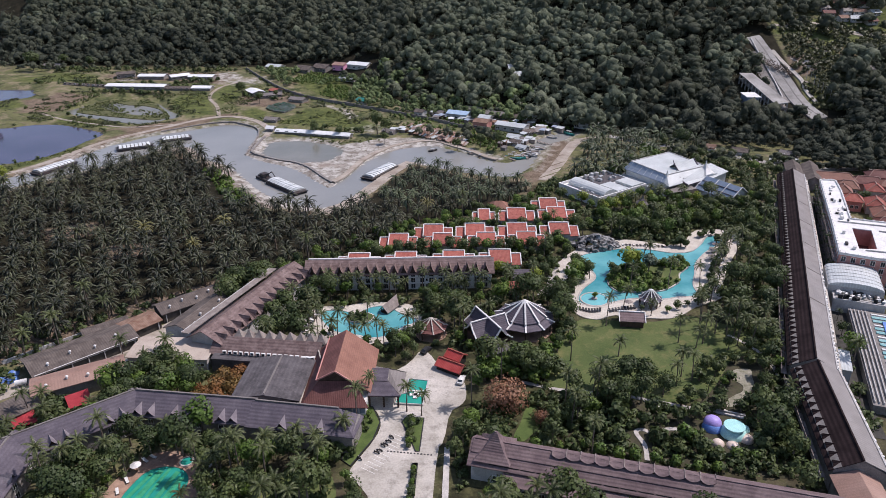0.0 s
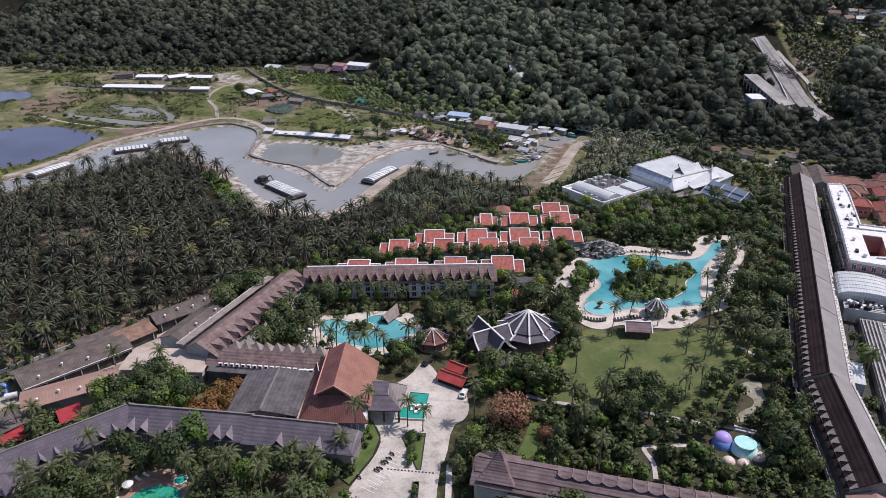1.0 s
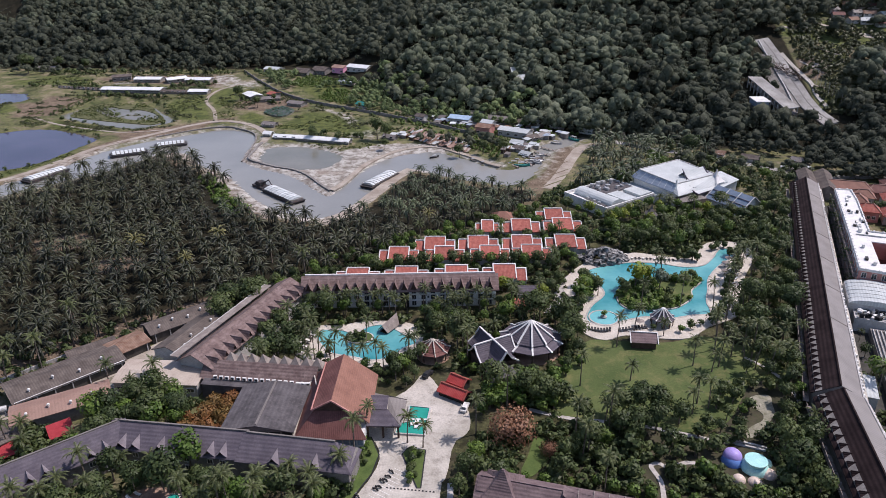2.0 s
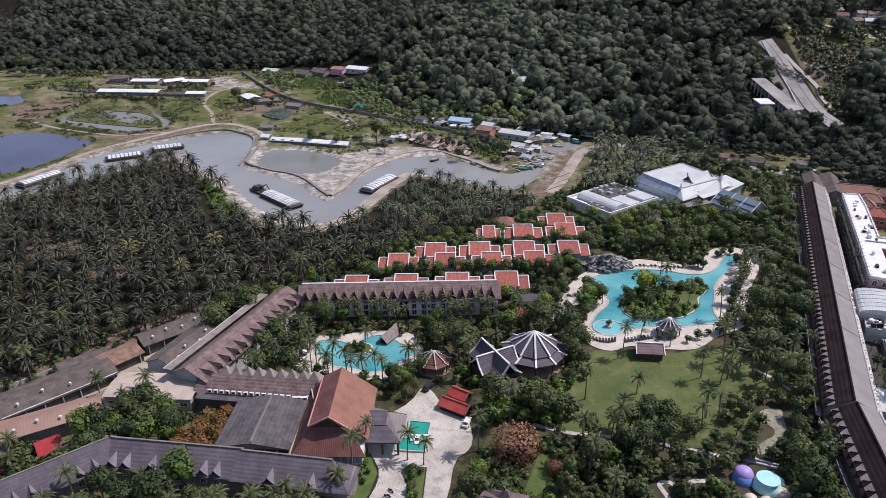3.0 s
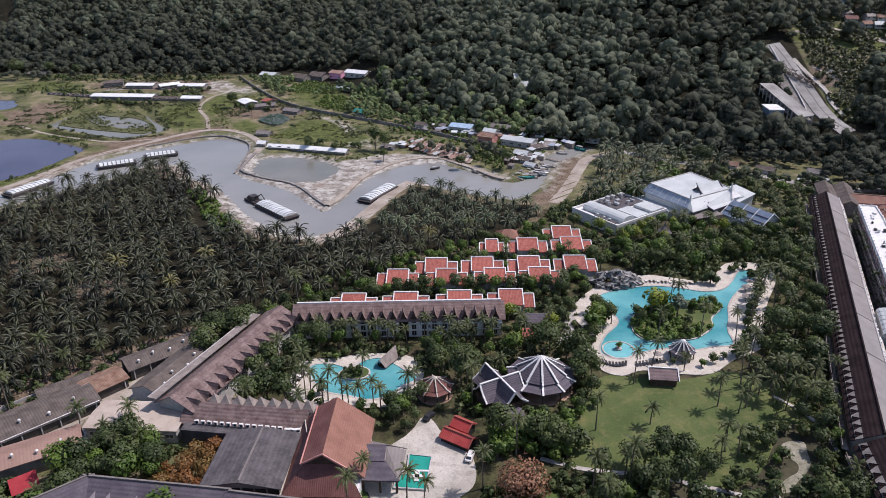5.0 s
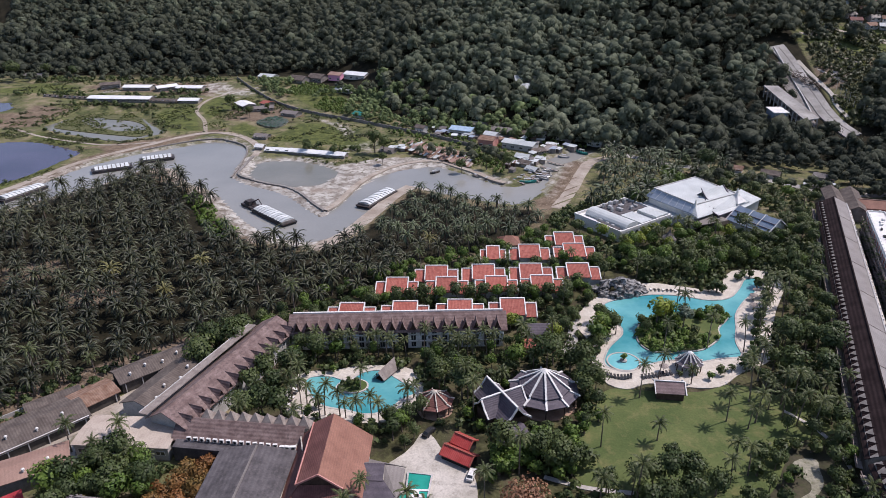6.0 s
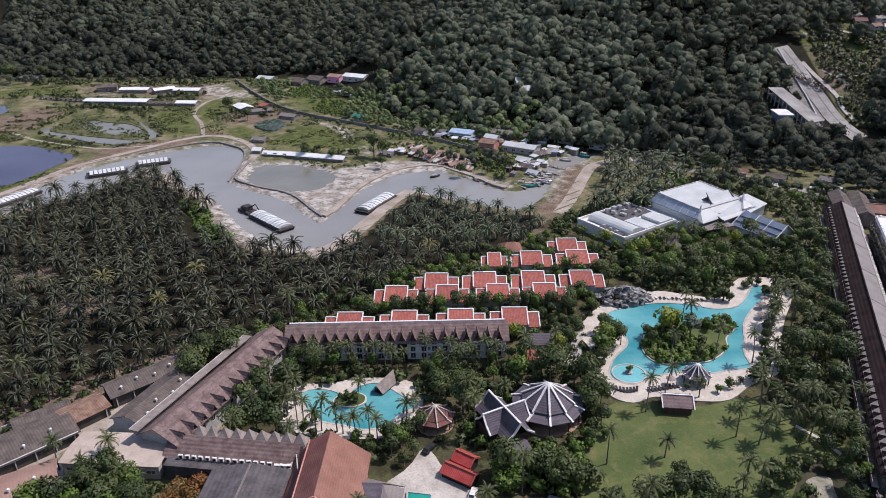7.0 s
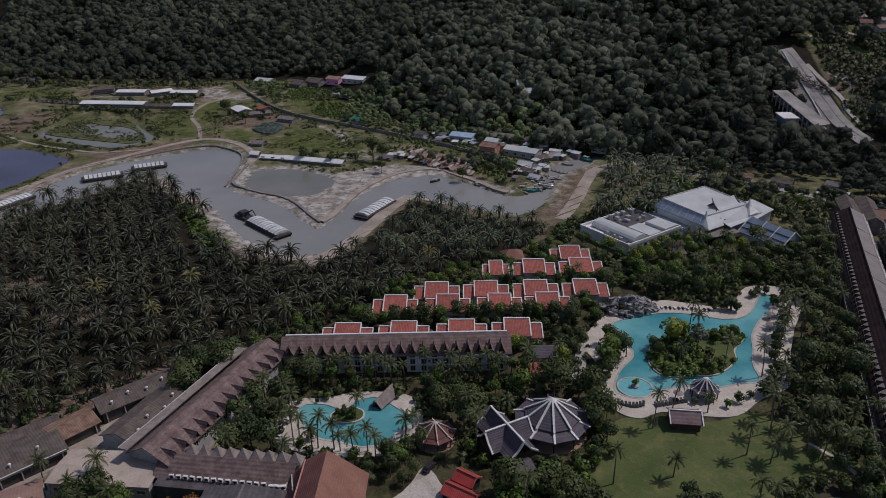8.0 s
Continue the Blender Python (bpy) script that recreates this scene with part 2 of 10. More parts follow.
M["lawn"] = mat("mown_lawn", (0.064, 0.093, 0.028), (0.106, 0.13, 0.044), 0.95, 0.07, 0.25, 2.0, dirt=((0.21, 0.18, 0.08), 0.55))
M["lawn_green"] = mat("bright_turf", (0.06, 0.095, 0.025), (0.1, 0.14, 0.04), 0.95, 0.2, 0.25, 2.0)
M["bank"] = mat("wet_stone_bank", (0.15, 0.135, 0.115), (0.25, 0.225, 0.195), 0.9, 0.4, 0.3, 2)
M["marsh"] = mat("reedy_mud", (0.07, 0.08, 0.03), (0.13, 0.125, 0.06), 0.95, 0.2, 0.3, 1.2, dirt=((0.05, 0.06, 0.02), 0.8))
M["river"] = water_mat("silty_river_water", (0.222, 0.224, 0.212), (0.28, 0.278, 0.262), 0.14, 0.02, 0.12)
M["pond_green"] = water_mat("murky_green_water", (0.165, 0.162, 0.135), (0.21, 0.2, 0.17), 0.18, 0.04, 0.15)
M["pond_blue"] = water_mat("dark_blue_pond_water", (0.05, 0.046, 0.085), (0.08, 0.072, 0.125), 0.1, 0.03, 0.2)
M["pool"] = water_mat("turquoise_pool_water", (0.03, 0.235, 0.27), (0.15, 0.42, 0.43), 0.06, 0.055, 0.5)
M["pool_pale"] = water_mat("pale_turquoise_pool_water", (0.13, 0.42, 0.45), (0.19, 0.49, 0.51), 0.06, 0.15, 0.5)
M["pool_green"] = water_mat("emerald_pool_water", (0.012, 0.25, 0.19), (0.02, 0.32, 0.25), 0.06, 0.3, 0.4)
M["pale_teal"] = mat("pale_teal_glazing", (0.16, 0.36, 0.36), (0.28, 0.46, 0.46), 0.3, 0.6, 0.05)
M["net_green"] = mat("bright_green_net", (0.02, 0.24, 0.12), (0.04, 0.34, 0.18), 0.7, 0.5, 0.1)
M["teal"] = mat("teal_tile", (0.02, 0.19, 0.17), (0.03, 0.25, 0.22), 0.4, 0.5, 0.05)
M["purple"] = mat("lilac_fibreglass", (0.36, 0.27, 0.62), (0.43, 0.34, 0.7), 0.45, 0.5, 0.05)
M["aqua"] = mat("pale_aqua_fibreglass", (0.35, 0.66, 0.64), (0.42, 0.73, 0.7), 0.45, 0.5, 0.05)
M["cream"] = mat("cream_fibreglass", (0.62, 0.5, 0.42), (0.7, 0.58, 0.5), 0.45, 0.5, 0.05)
M["blue"] = mat("blue_fibreglass", (0.1, 0.2, 0.5), (0.14, 0.26, 0.58), 0.45, 0.5, 0.05)
M["blue_roof"] = mat("light_blue_roof_sheet", (0.3, 0.42, 0.55), (0.4, 0.52, 0.64), 0.5, 0.4, 0.1, wave=("X", 0.8, 0.1))
M["trunk"] = mat("grey_brown_bark", (0.12, 0.095, 0.075), (0.2, 0.165, 0.135), 0.95, 1.5, 0.4)
M["leaf"] = leaf_mat("mixed_green_leaves", (0.04, 0.064, 0.025), (0.122, 0.155, 0.055), glow=0.3)
M["leaf_bright"] = leaf_mat("bright_green_leaves", (0.07, 0.125, 0.025), (0.13, 0.195, 0.038))
# Three copies of one leaf; hillside light, shade and haze are in the colours.
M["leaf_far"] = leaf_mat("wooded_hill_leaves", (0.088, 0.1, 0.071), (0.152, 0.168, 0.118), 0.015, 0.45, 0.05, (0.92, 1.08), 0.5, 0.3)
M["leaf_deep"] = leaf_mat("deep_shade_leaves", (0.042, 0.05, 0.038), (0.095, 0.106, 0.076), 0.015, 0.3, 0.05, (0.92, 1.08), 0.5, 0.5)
M["leaf_pale"] = leaf_mat("lit_hill_leaves", (0.135, 0.16, 0.108), (0.22, 0.246, 0.172), 0.015, 0.4, 0.05, (0.92, 1.08), 0.6, 0.36)
M["leaf_fringe"] = leaf_mat("forest_edge_leaves", (0.1, 0.14, 0.065), (0.24, 0.3, 0.14), 0.02, 0.4, 0.05, (0.85, 1.15), 0.6, 0.5)
M["leaf_grey"] = leaf_mat("silver_green_leaves", (0.12, 0.16, 0.11), (0.18, 0.21, 0.16))
M["leaf_red"] = leaf_mat("dry_rust_leaves", (0.21, 0.1, 0.06), (0.38, 0.215, 0.13), 0.5)
M["leaf_gold"] = leaf_mat("dry_orange_leaves", (0.24, 0.085, 0.035), (0.2, 0.15, 0.05), 0.35)
M["palm"] = leaf_mat("coconut_fronds", (0.05, 0.066, 0.024), (0.125, 0.145, 0.06), spread=(0.6, 1.4))
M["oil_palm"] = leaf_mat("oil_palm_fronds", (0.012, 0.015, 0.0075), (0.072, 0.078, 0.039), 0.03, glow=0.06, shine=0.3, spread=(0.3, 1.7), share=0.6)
M["oil_palm_dry"] = leaf_mat("yellowing_oil_palm_fronds", (0.11, 0.1, 0.045), (0.2, 0.19, 0.07), 0.05, glow=0.12, shine=0.25, spread=(0.8, 1.2))
M["leaf_lime"] = leaf_mat("lime_green_leaves", (0.15, 0.2, 0.03), (0.22, 0.26, 0.04))
M["banana"] = leaf_mat("bright_banana_leaves", (0.07, 0.125, 0.028), (0.14, 0.19, 0.045), 0.3)
M["reed"] = leaf_mat("field_scrub", (0.06, 0.085, 0.025), (0.135, 0.15, 0.05), 0.08)
M["slope_scrub"] = leaf_mat("dull_slope_scrub", (0.05, 0.062, 0.03), (0.105, 0.115, 0.055), 0.08)
M["lotus"] = leaf_mat("lotus_leaves", (0.03, 0.075, 0.045), (0.06, 0.12, 0.075), 0.2)

# ---- building helpers ----
def link_mesh(name, bm, material, parent=None, label="", smooth=False):
    me = bpy.data.meshes.new(name)
    bm.to_mesh(me)
    bm.free()
    me.materials.append(material)
    if smooth:
        me.polygons.foreach_set("use_smooth", [True] * len(me.polygons))
    ob = new(name, me)
    if parent:
        ob.parent = parent
    if label:
        ob["label"] = label
    return ob


def part(name, bm, material, parent, label="", smooth=False):
    return link_mesh(name, bm, material, parent, label, smooth)


def again(name, data, parent, m, label=""):
    """One more part on a mesh that is there already."""
    ob = new(name, data)
    ob.parent, ob.matrix_local = parent, m
    if label:
        ob["label"] = label
    return ob


def thing(name, m, label, category, group="", kind=""):
    return tagged(place_empty(name, m), label, category, group, kind)


def place_empty(name, m):
    e = new(name)
    e.empty_display_size = 0.5
    e.matrix_world = m
    return e


def box(bm, x0, x1, y0, y1, z0, z1):
    v = [bm.verts.new((x, y, z)) for z in (z0, z1) for x, y in ((x0, y0), (x1, y0), (x1, y1), (x0, y1))]
    for f in ((3, 2, 1, 0), (4, 5, 6, 7), (0, 1, 5, 4), (1, 2, 6, 5), (2, 3, 7, 6), (3, 0, 4, 7)):
        bm.faces.new([v[i] for i in f])


def slab(bm, pts, thick):
    """A flat or sloping plate: the outline pts with its underside thick below."""
    top = [bm.verts.new(p) for p in pts]
    low = [bm.verts.new((p[0], p[1], p[2] - thick)) for p in pts]
    bm.faces.new(top)
    bm.faces.new(low[::-1])
    for i in range(len(pts)):
        j = (i + 1) % len(pts)
        bm.faces.new((top[j], top[i], low[i], low[j]))


def bar(bm, a, b, w=0.1, h=0.1):
    """A square bar from a to b."""
    a, b = Vector(a), Vector(b)
    d = (b - a).normalized()
    s = d.cross(Vector((0, 0, 1)))
    s = s.normalized() if s.length > 1e-3 else Vector((1, 0, 0))
    u = s.cross(d).normalized()
    ends = [[bm.verts.new(p + s * x * w / 2 + u * y * h / 2) for x, y in ((-1, -1), (1, -1), (1, 1), (-1, 1))] for p in (a, b)]
    bm.faces.new(ends[0][::-1]), bm.faces.new(ends[1])
    for i in range(4):
        j = (i + 1) % 4
        bm.faces.new((ends[0][i], ends[0][j], ends[1][j], ends[1][i]))


def tube(bm, rings, n=7):
    """A round shaft through rings of (centre, radius)."""
    loops = []
    for c, r in rings:
        loops.append([bm.verts.new((c[0] + r * math.cos(6.2832 * i / n), c[1] + r * math.sin(6.2832 * i / n), c[2])) for i in range(n)])
    for a, b in zip(loops, loops[1:]):
        for i in range(n):
            bm.faces.new((a[i], a[(i + 1) % n], b[(i + 1) % n], b[i]))
    bm.faces.new(loops[0][::-1]), bm.faces.new(loops[-1])


def smooth_loop(pts, steps=4):
    """A rounded closed outline through the given corners."""
    out, n = [], len(pts)
    for i in range(n):
        p0, p1, p2, p3 = (Vector(pts[(i + k - 1) % n]) for k in range(4))
        for s in range(steps):
            t = s / steps
            q = 0.5 * (2 * p1 + (p2 - p0) * t + (2 * p0 - 5 * p1 + 4 * p2 - p3) * t * t + (3 * p1 - p0 - 3 * p2 + p3) * t ** 3)
            out.append((q.x, q.y))
    return out


def cut_corners(pts, k=0.18):
    """The outline with each corner blunted a little."""
    out, n = [], len(pts)
    for i in range(n):
        a, b, c = (Vector(pts[(i + d) % n]) for d in (-1, 0, 1))
        out += [tuple(b.lerp(a, k)), tuple(b.lerp(c, k))]
    return out


def smooth_line(pts, steps=6):
    out, n = [], len(pts)
    for i in range(n - 1):
        p0, p1, p2, p3 = (Vector(pts[min(max(i + k - 1, 0), n - 1)]) for k in range(4))
        for s in range(steps):
            t = s / steps
            out.append(0.5 * (2 * p1 + (p2 - p0) * t + (2 * p0 - 5 * p1 + 4 * p2 - p3) * t * t + (3 * p1 - p0 - 3 * p2 + p3) * t ** 3))
    return out + [Vector(pts[-1])]


def grown(loop, d):
    """The outline moved outwards by d."""
    a = np.array(loop, float)
    area = np.sum(a[:, 0] * np.roll(a[:, 1], -1) - np.roll(a[:, 0], -1) * a[:, 1])
    tan = np.roll(a, -1, 0) - np.roll(a, 1, 0)
    tan /= np.linalg.norm(tan, axis=1)[:, None] + 1e-9
    nor = np.stack([tan[:, 1], -tan[:, 0]], 1) * (1 if area > 0 else -1)
    return [tuple(p) for p in a + nor * d]


def inside(x, y, loop):
    hit, n = False, len(loop)
    for i in range(n):
        (x0, y0), (x1, y1) = loop[i], loop[i - 1]
        if (y0 > y) != (y1 > y) and x < (x1 - x0) * (y - y0) / (y1 - y0) + x0:
            hit = not hit
    return hit


def gap(px, py, loop):
    """Signed distance of many points to an outline, negative inside."""
    a = np.array(loop, float)
    b = np.roll(a, -1, 0)
    best, ins = np.full(px.shape, 1e9), np.zeros(px.shape, bool)
    for (x0, y0), (x1, y1) in zip(a, b):
        dx, dy = x1 - x0, y1 - y0
        t = np.clip(((px - x0) * dx + (py - y0) * dy) / (dx * dx + dy * dy + 1e-9), 0, 1)
        best = np.minimum(best, np.hypot(px - x0 - t * dx, py - y0 - t * dy))
        if y0 != y1:
            ins ^= ((y0 > py) != (y1 > py)) & (px < (x1 - x0) * (py - y0) / (y1 - y0) + x0)
    return np.where(ins, -best, best)


def plate(name, loop, z0, z1, material, parent=None, hole=None, label=""):
    """A level slab over an outline, with an opening through it if hole is given."""
    bm = bmesh.new()
    edges = []
    for lp in (loop, hole) if hole else (loop,):
        vs = [bm.verts.new((x, y, z1)) for x, y in lp]
        edges += [bm.edges.new((vs[i], vs[(i + 1) % len(vs)])) for i in range(len(vs))]
    bmesh.ops.triangle_fill(bm, edges=edges, use_beauty=True)
    bmesh.ops.recalc_face_normals(bm, faces=bm.faces)
    if bm.faces and sum(f.normal.z for f in bm.faces) < 0:
        bmesh.ops.reverse_faces(bm, faces=bm.faces)
    res = bmesh.ops.extrude_face_region(bm, geom=bm.faces[:], use_keep_orig=True)
    for v in res["geom"]:
        if isinstance(v, bmesh.types.BMVert):
            v.co.z = z0
    bmesh.ops.recalc_face_normals(bm, faces=bm.faces)
    return link_mesh(name, bm, material, parent, label)


def step(a, b, v):
    t = np.clip((v - a) / (b - a), 0, 1)
    return t * t * (3 - 2 * t)


# ---- the plan: water, fields and the foot of the wooded hill ----
RIVER = [(-275, 335), (-254, 362), (-247, 381), (-241, 390), (-239, 404), (-233, 421), (-212, 446), (-192, 460), (-180, 472), (-166, 470), (-153, 460),
         (-147, 446), (-145, 422), (-142, 400), (-129, 387), (-111, 377), (-100, 368), (-88, 352), (-77, 339), (-74, 345), (-67, 379),
         (-57, 402), (-46, 413), (-27, 420), (-7, 403), (3, 391.5), (11, 385), (19, 384.5), (23.5, 389.5), (28.5, 397.5), (33, 411), (38, 432), (48, 442),
         (60, 452), (63, 445), (52, 431), (44, 425), (38.5, 410), (34, 394), (30, 379), (24, 367), (18, 361), (12, 360), (-16, 372), (-39, 390), (-49, 373)]
RIVER += [(-56, 346), (-67, 319), (-77, 312), (-95, 318), (-113, 336), (-137, 370), (-148, 382), (-157, 387), (-166, 396), (-180, 417),
          (-199, 417), (-202, 402), (-213, 382), (-226, 367), (-243, 346), (-262, 325)]
SPIT_POND = [(-131, 402), (-133.6, 428), (-112, 430.5), (-97, 423), (-83, 411.5), (-82.6, 402), (-88, 388), (-100, 384), (-114, 388), (-124, 394)]
BLUE_POND = [(-420, 456), (-360, 458), (-330, 460), (-322, 467), (-313, 472), (-296, 470), (-270, 456.5), (-252.5, 445.5), (-255, 434), (-257, 421), (-260, 401), (-266, 386), (-290, 374), (-330, 362), (-400, 356)]
FAR_POND = [(-480, 583), (-404, 585), (-377, 580), (-368, 557), (-376, 543), (-440, 525)]
MARSH = [(-315.5, 504), (-297.4, 494), (-270, 482), (-243, 470.6), (-233, 474), (-217.8, 491), (-228, 505), (-237, 516), (-248.5, 535), (-272, 556), (-304, 557), (-312, 530)]
MARSH_ISLAND = [(-307, 505.5), (-289, 497.6), (-265, 489.4), (-246, 484), (-231, 480), (-225.5, 491), (-234, 504), (-243, 517), (-256, 535), (-272, 549), (-300, 550), (-306, 528)]
MARSH_INNER = [(-296, 526), (-295, 537), (-284, 534), (-276, 529), (-259, 525), (-245, 515), (-236, 503), (-235, 497), (-252, 494.6), (-262, 500), (-273, 504), (-281, 509)]
PALM_ESTATE = [(-175, 165), (-140, 183), (-118, 205), (-112, 212), (-93, 228), (-75, 243), (-45, 262), (-30, 285), (0, 300), (22, 322), (30, 352),
               (10, 352), (-16, 366), (-36, 382), (-46, 360), (-58, 320), (-72, 303), (-97, 308), (-120, 330), (-142, 366), (-166, 388),
               (-180, 410), (-198, 408), (-210, 376), (-238, 338), (-262, 315), (-262, 230)]
EAST_PALMS = [(74, 434), (67, 412), (58, 388), (50, 364), (46, 347), (60, 340), (84, 352), (104, 385), (132, 398), (120, 416), (92, 426)]
HILL_FOOT = np.array([(-4000, 700), (-500, 690), (-170, 672), (-120, 610), (-80, 560), (-40, 505), (0, 482), (60, 462), (130, 438), (200, 432), (330, 410), (4000, 410)], float)


def foot_of_hill(x):
    return np.interp(x, HILL_FOOT[:, 0], HILL_FOOT[:, 1])


def bare_height(x, y):
    """Height of the land before the water is cut into it."""
    rise = 6.0 * step(450, 660, y)
    d = np.maximum(y - foot_of_hill(x), 0)
    steep = 0.3 + 0.1 * step(-60, 40, x)
    hill = steep * d * d / (d + 22)
    hill = 150 * np.tanh(hill / 150)
    swell = np.sin(x / 47 + 1.3) * np.cos(y / 61) + 0.6 * np.sin((x + y) / 29) + 0.5 * np.sin((x - 1.7 * y) / 83)
    hill = hill * (1 + 0.09 * swell)
    bearing = x / np.maximum(y, 50)
    limit = 16 + 160 * step(-0.655, -0.57, bearing)
    hill = np.minimum(hill, limit)
    return rise + hill


def land_height(x, y):
    z = bare_height(x, y)
    for loop, deep, rim in WATERS:
        x0, x1 = min(p[0] for p in loop) - 12, max(p[0] for p in loop) + 12
        y0, y1 = min(p[1] for p in loop) - 12, max(p[1] for p in loop) + 12
        near = (x > x0) & (x < x1) & (y > y0) & (y < y1)
        if near.any():
            s = gap(x[near], y[near], loop)
            cut = -deep - 1.4 * (1 - step(-5, -0.5, s))
            z[near] = np.where(s < rim, z[near] + (cut) * (1 - step(0, rim, s)), z[near])
    return z


WATERS = [(cut_corners(RIVER), 1.1, 4.5), (cut_corners(SPIT_POND), 1.0, 5.0), (cut_corners(BLUE_POND), 0.9, 4.0),
          (smooth_loop(FAR_POND, 3), 0.9, 4.0), (cut_corners(MARSH), 0.8, 2.0)]


def land(x, y):
    return float(land_height(np.array([float(x)]), np.array([float(y)]))[0])


def axis(fine0, fine1, pitch, far, first):
    mid = list(np.arange(fine0, fine1 + 0.01, pitch))
    up, down, s = [], [], pitch
    v = mid[-1]
    while v < far:
        s *= 1.12
        v += s
        up.append(v)
    v, s = mid[0], pitch
    while v > first:
        s *= 1.25
        v -= s
        down.append(v)
    return np.array(down[::-1] + mid + up)


def ground_mat():
    """Soil, grass, pale mud and a near-black woodland floor with tree shade in its colour, mixed by the land's own
    cover.
    """
    m = bpy.data.materials.new("open_ground")
    m.use_nodes = True
    n, l = m.node_tree.nodes, m.node_tree.links
    p = n["Principled BSDF"]
    p.inputs["Roughness"].default_value, p.inputs["Specular IOR Level"].default_value = 0.95, 0.15
    geo, att = n.new("ShaderNodeNewGeometry"), n.new("ShaderNodeVertexColor")
    att.layer_name = "cover"
    sep = n.new("ShaderNodeSeparateColor")
    l.new(att.outputs["Color"], sep.inputs["Color"])

    def noise_node(scale, detail=6, rough=0.6):
        q = n.new("ShaderNodeTexNoise")
        q.inputs["Scale"].default_value, q.inputs["Detail"].default_value, q.inputs["Roughness"].default_value = scale, detail, rough
        l.new(geo.outputs["Position"], q.inputs["Vector"])
        return q.outputs["Fac"]

    def blend(fac, a, b):
        q = n.new("ShaderNodeMix")
        q.data_type = "RGBA"
        l.new(fac, q.inputs["Factor"])
        for key, v in (("A", a), ("B", b)):
            if isinstance(v, tuple):
                q.inputs[key].default_value = (*v, 1)
            else:
                l.new(v, q.inputs[key])
        return q.outputs["Result"]

    def ranged(v, a, b):
        q = n.new("ShaderNodeMapRange")
        q.inputs["From Min"].default_value, q.inputs["From Max"].default_value = a, b
        l.new(v, q.inputs["Value"])
        return q.outputs["Result"]

    def edge(mask, grain, width=0.25):
        """A mask broken up by a noise."""
        q = n.new("ShaderNodeMath")
        q.operation = "ADD"
        l.new(mask, q.inputs[0]), l.new(grain, q.inputs[1])
        return ranged(q.outputs[0], 1.0 - width, 1.0 + width)

    patch, mid, fine = noise_node(0.03), noise_node(0.18), noise_node(1.3, 4)
    soil = blend(ranged(mid, 0.35, 0.65), (0.11, 0.08, 0.055), (0.2, 0.15, 0.11))
    soil = blend(ranged(fine, 0.55, 0.72), soil, (0.3, 0.25, 0.19))
    grass = blend(ranged(patch, 0.38, 0.62), (0.09, 0.115, 0.04), (0.175, 0.19, 0.07))
    grass = blend(ranged(mid, 0.46, 0.56), grass, (0.04, 0.055, 0.02))
    grass = blend(ranged(noise_node(0.6, 5), 0.56, 0.68), grass, (0.04, 0.05, 0.02))
    grass = blend(ranged(noise_node(0.09, 8, 0.7), 0.5, 0.6), grass, (0.235, 0.2, 0.125))
    lush = blend(ranged(mid, 0.4, 0.6), (0.058, 0.076, 0.023), (0.125, 0.138, 0.046))
    lush = blend(ranged(noise_node(0.5, 5), 0.56, 0.66), lush, (0.035, 0.05, 0.018))
    mud = blend(ranged(mid, 0.38, 0.6), (0.2, 0.175, 0.15), (0.47, 0.45, 0.41))
    mud = blend(ranged(noise_node(0.45, 6), 0.52, 0.64), mud, (0.15, 0.125, 0.1))
    mud = blend(ranged(patch, 0.6, 0.68), mud, (0.24, 0.19, 0.155))
    # Floor near black: the shade below the crowns is put into its colour.
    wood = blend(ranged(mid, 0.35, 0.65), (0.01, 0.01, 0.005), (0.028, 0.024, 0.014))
    c = blend(edge(sep.outputs["Red"], mid), soil, grass)
    c = blend(edge(att.outputs["Alpha"], mid), c, lush)
    c = blend(edge(sep.outputs["Green"], mid), c, mud)
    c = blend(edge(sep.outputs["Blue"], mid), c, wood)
    g = n.new("ShaderNodeMapRange")
    g.inputs["To Min"].default_value, g.inputs["To Max"].default_value = 0.6, 1.4
    l.new(fine, g.inputs["Value"])
    vec = n.new("ShaderNodeVectorMath")
    vec.operation = "SCALE"
    l.new(c, vec.inputs[0]), l.new(g.outputs["Result"], vec.inputs["Scale"])
    l.new(vec.outputs[0], p.inputs["Base Color"])
    b = n.new("ShaderNodeBump")
    b.inputs["Strength"].default_value, b.inputs["Distance"].default_value = 0.5, 0.3
    l.new(fine, b.inputs["Height"]), l.new(b.outputs["Normal"], p.inputs["Normal"])
    return m


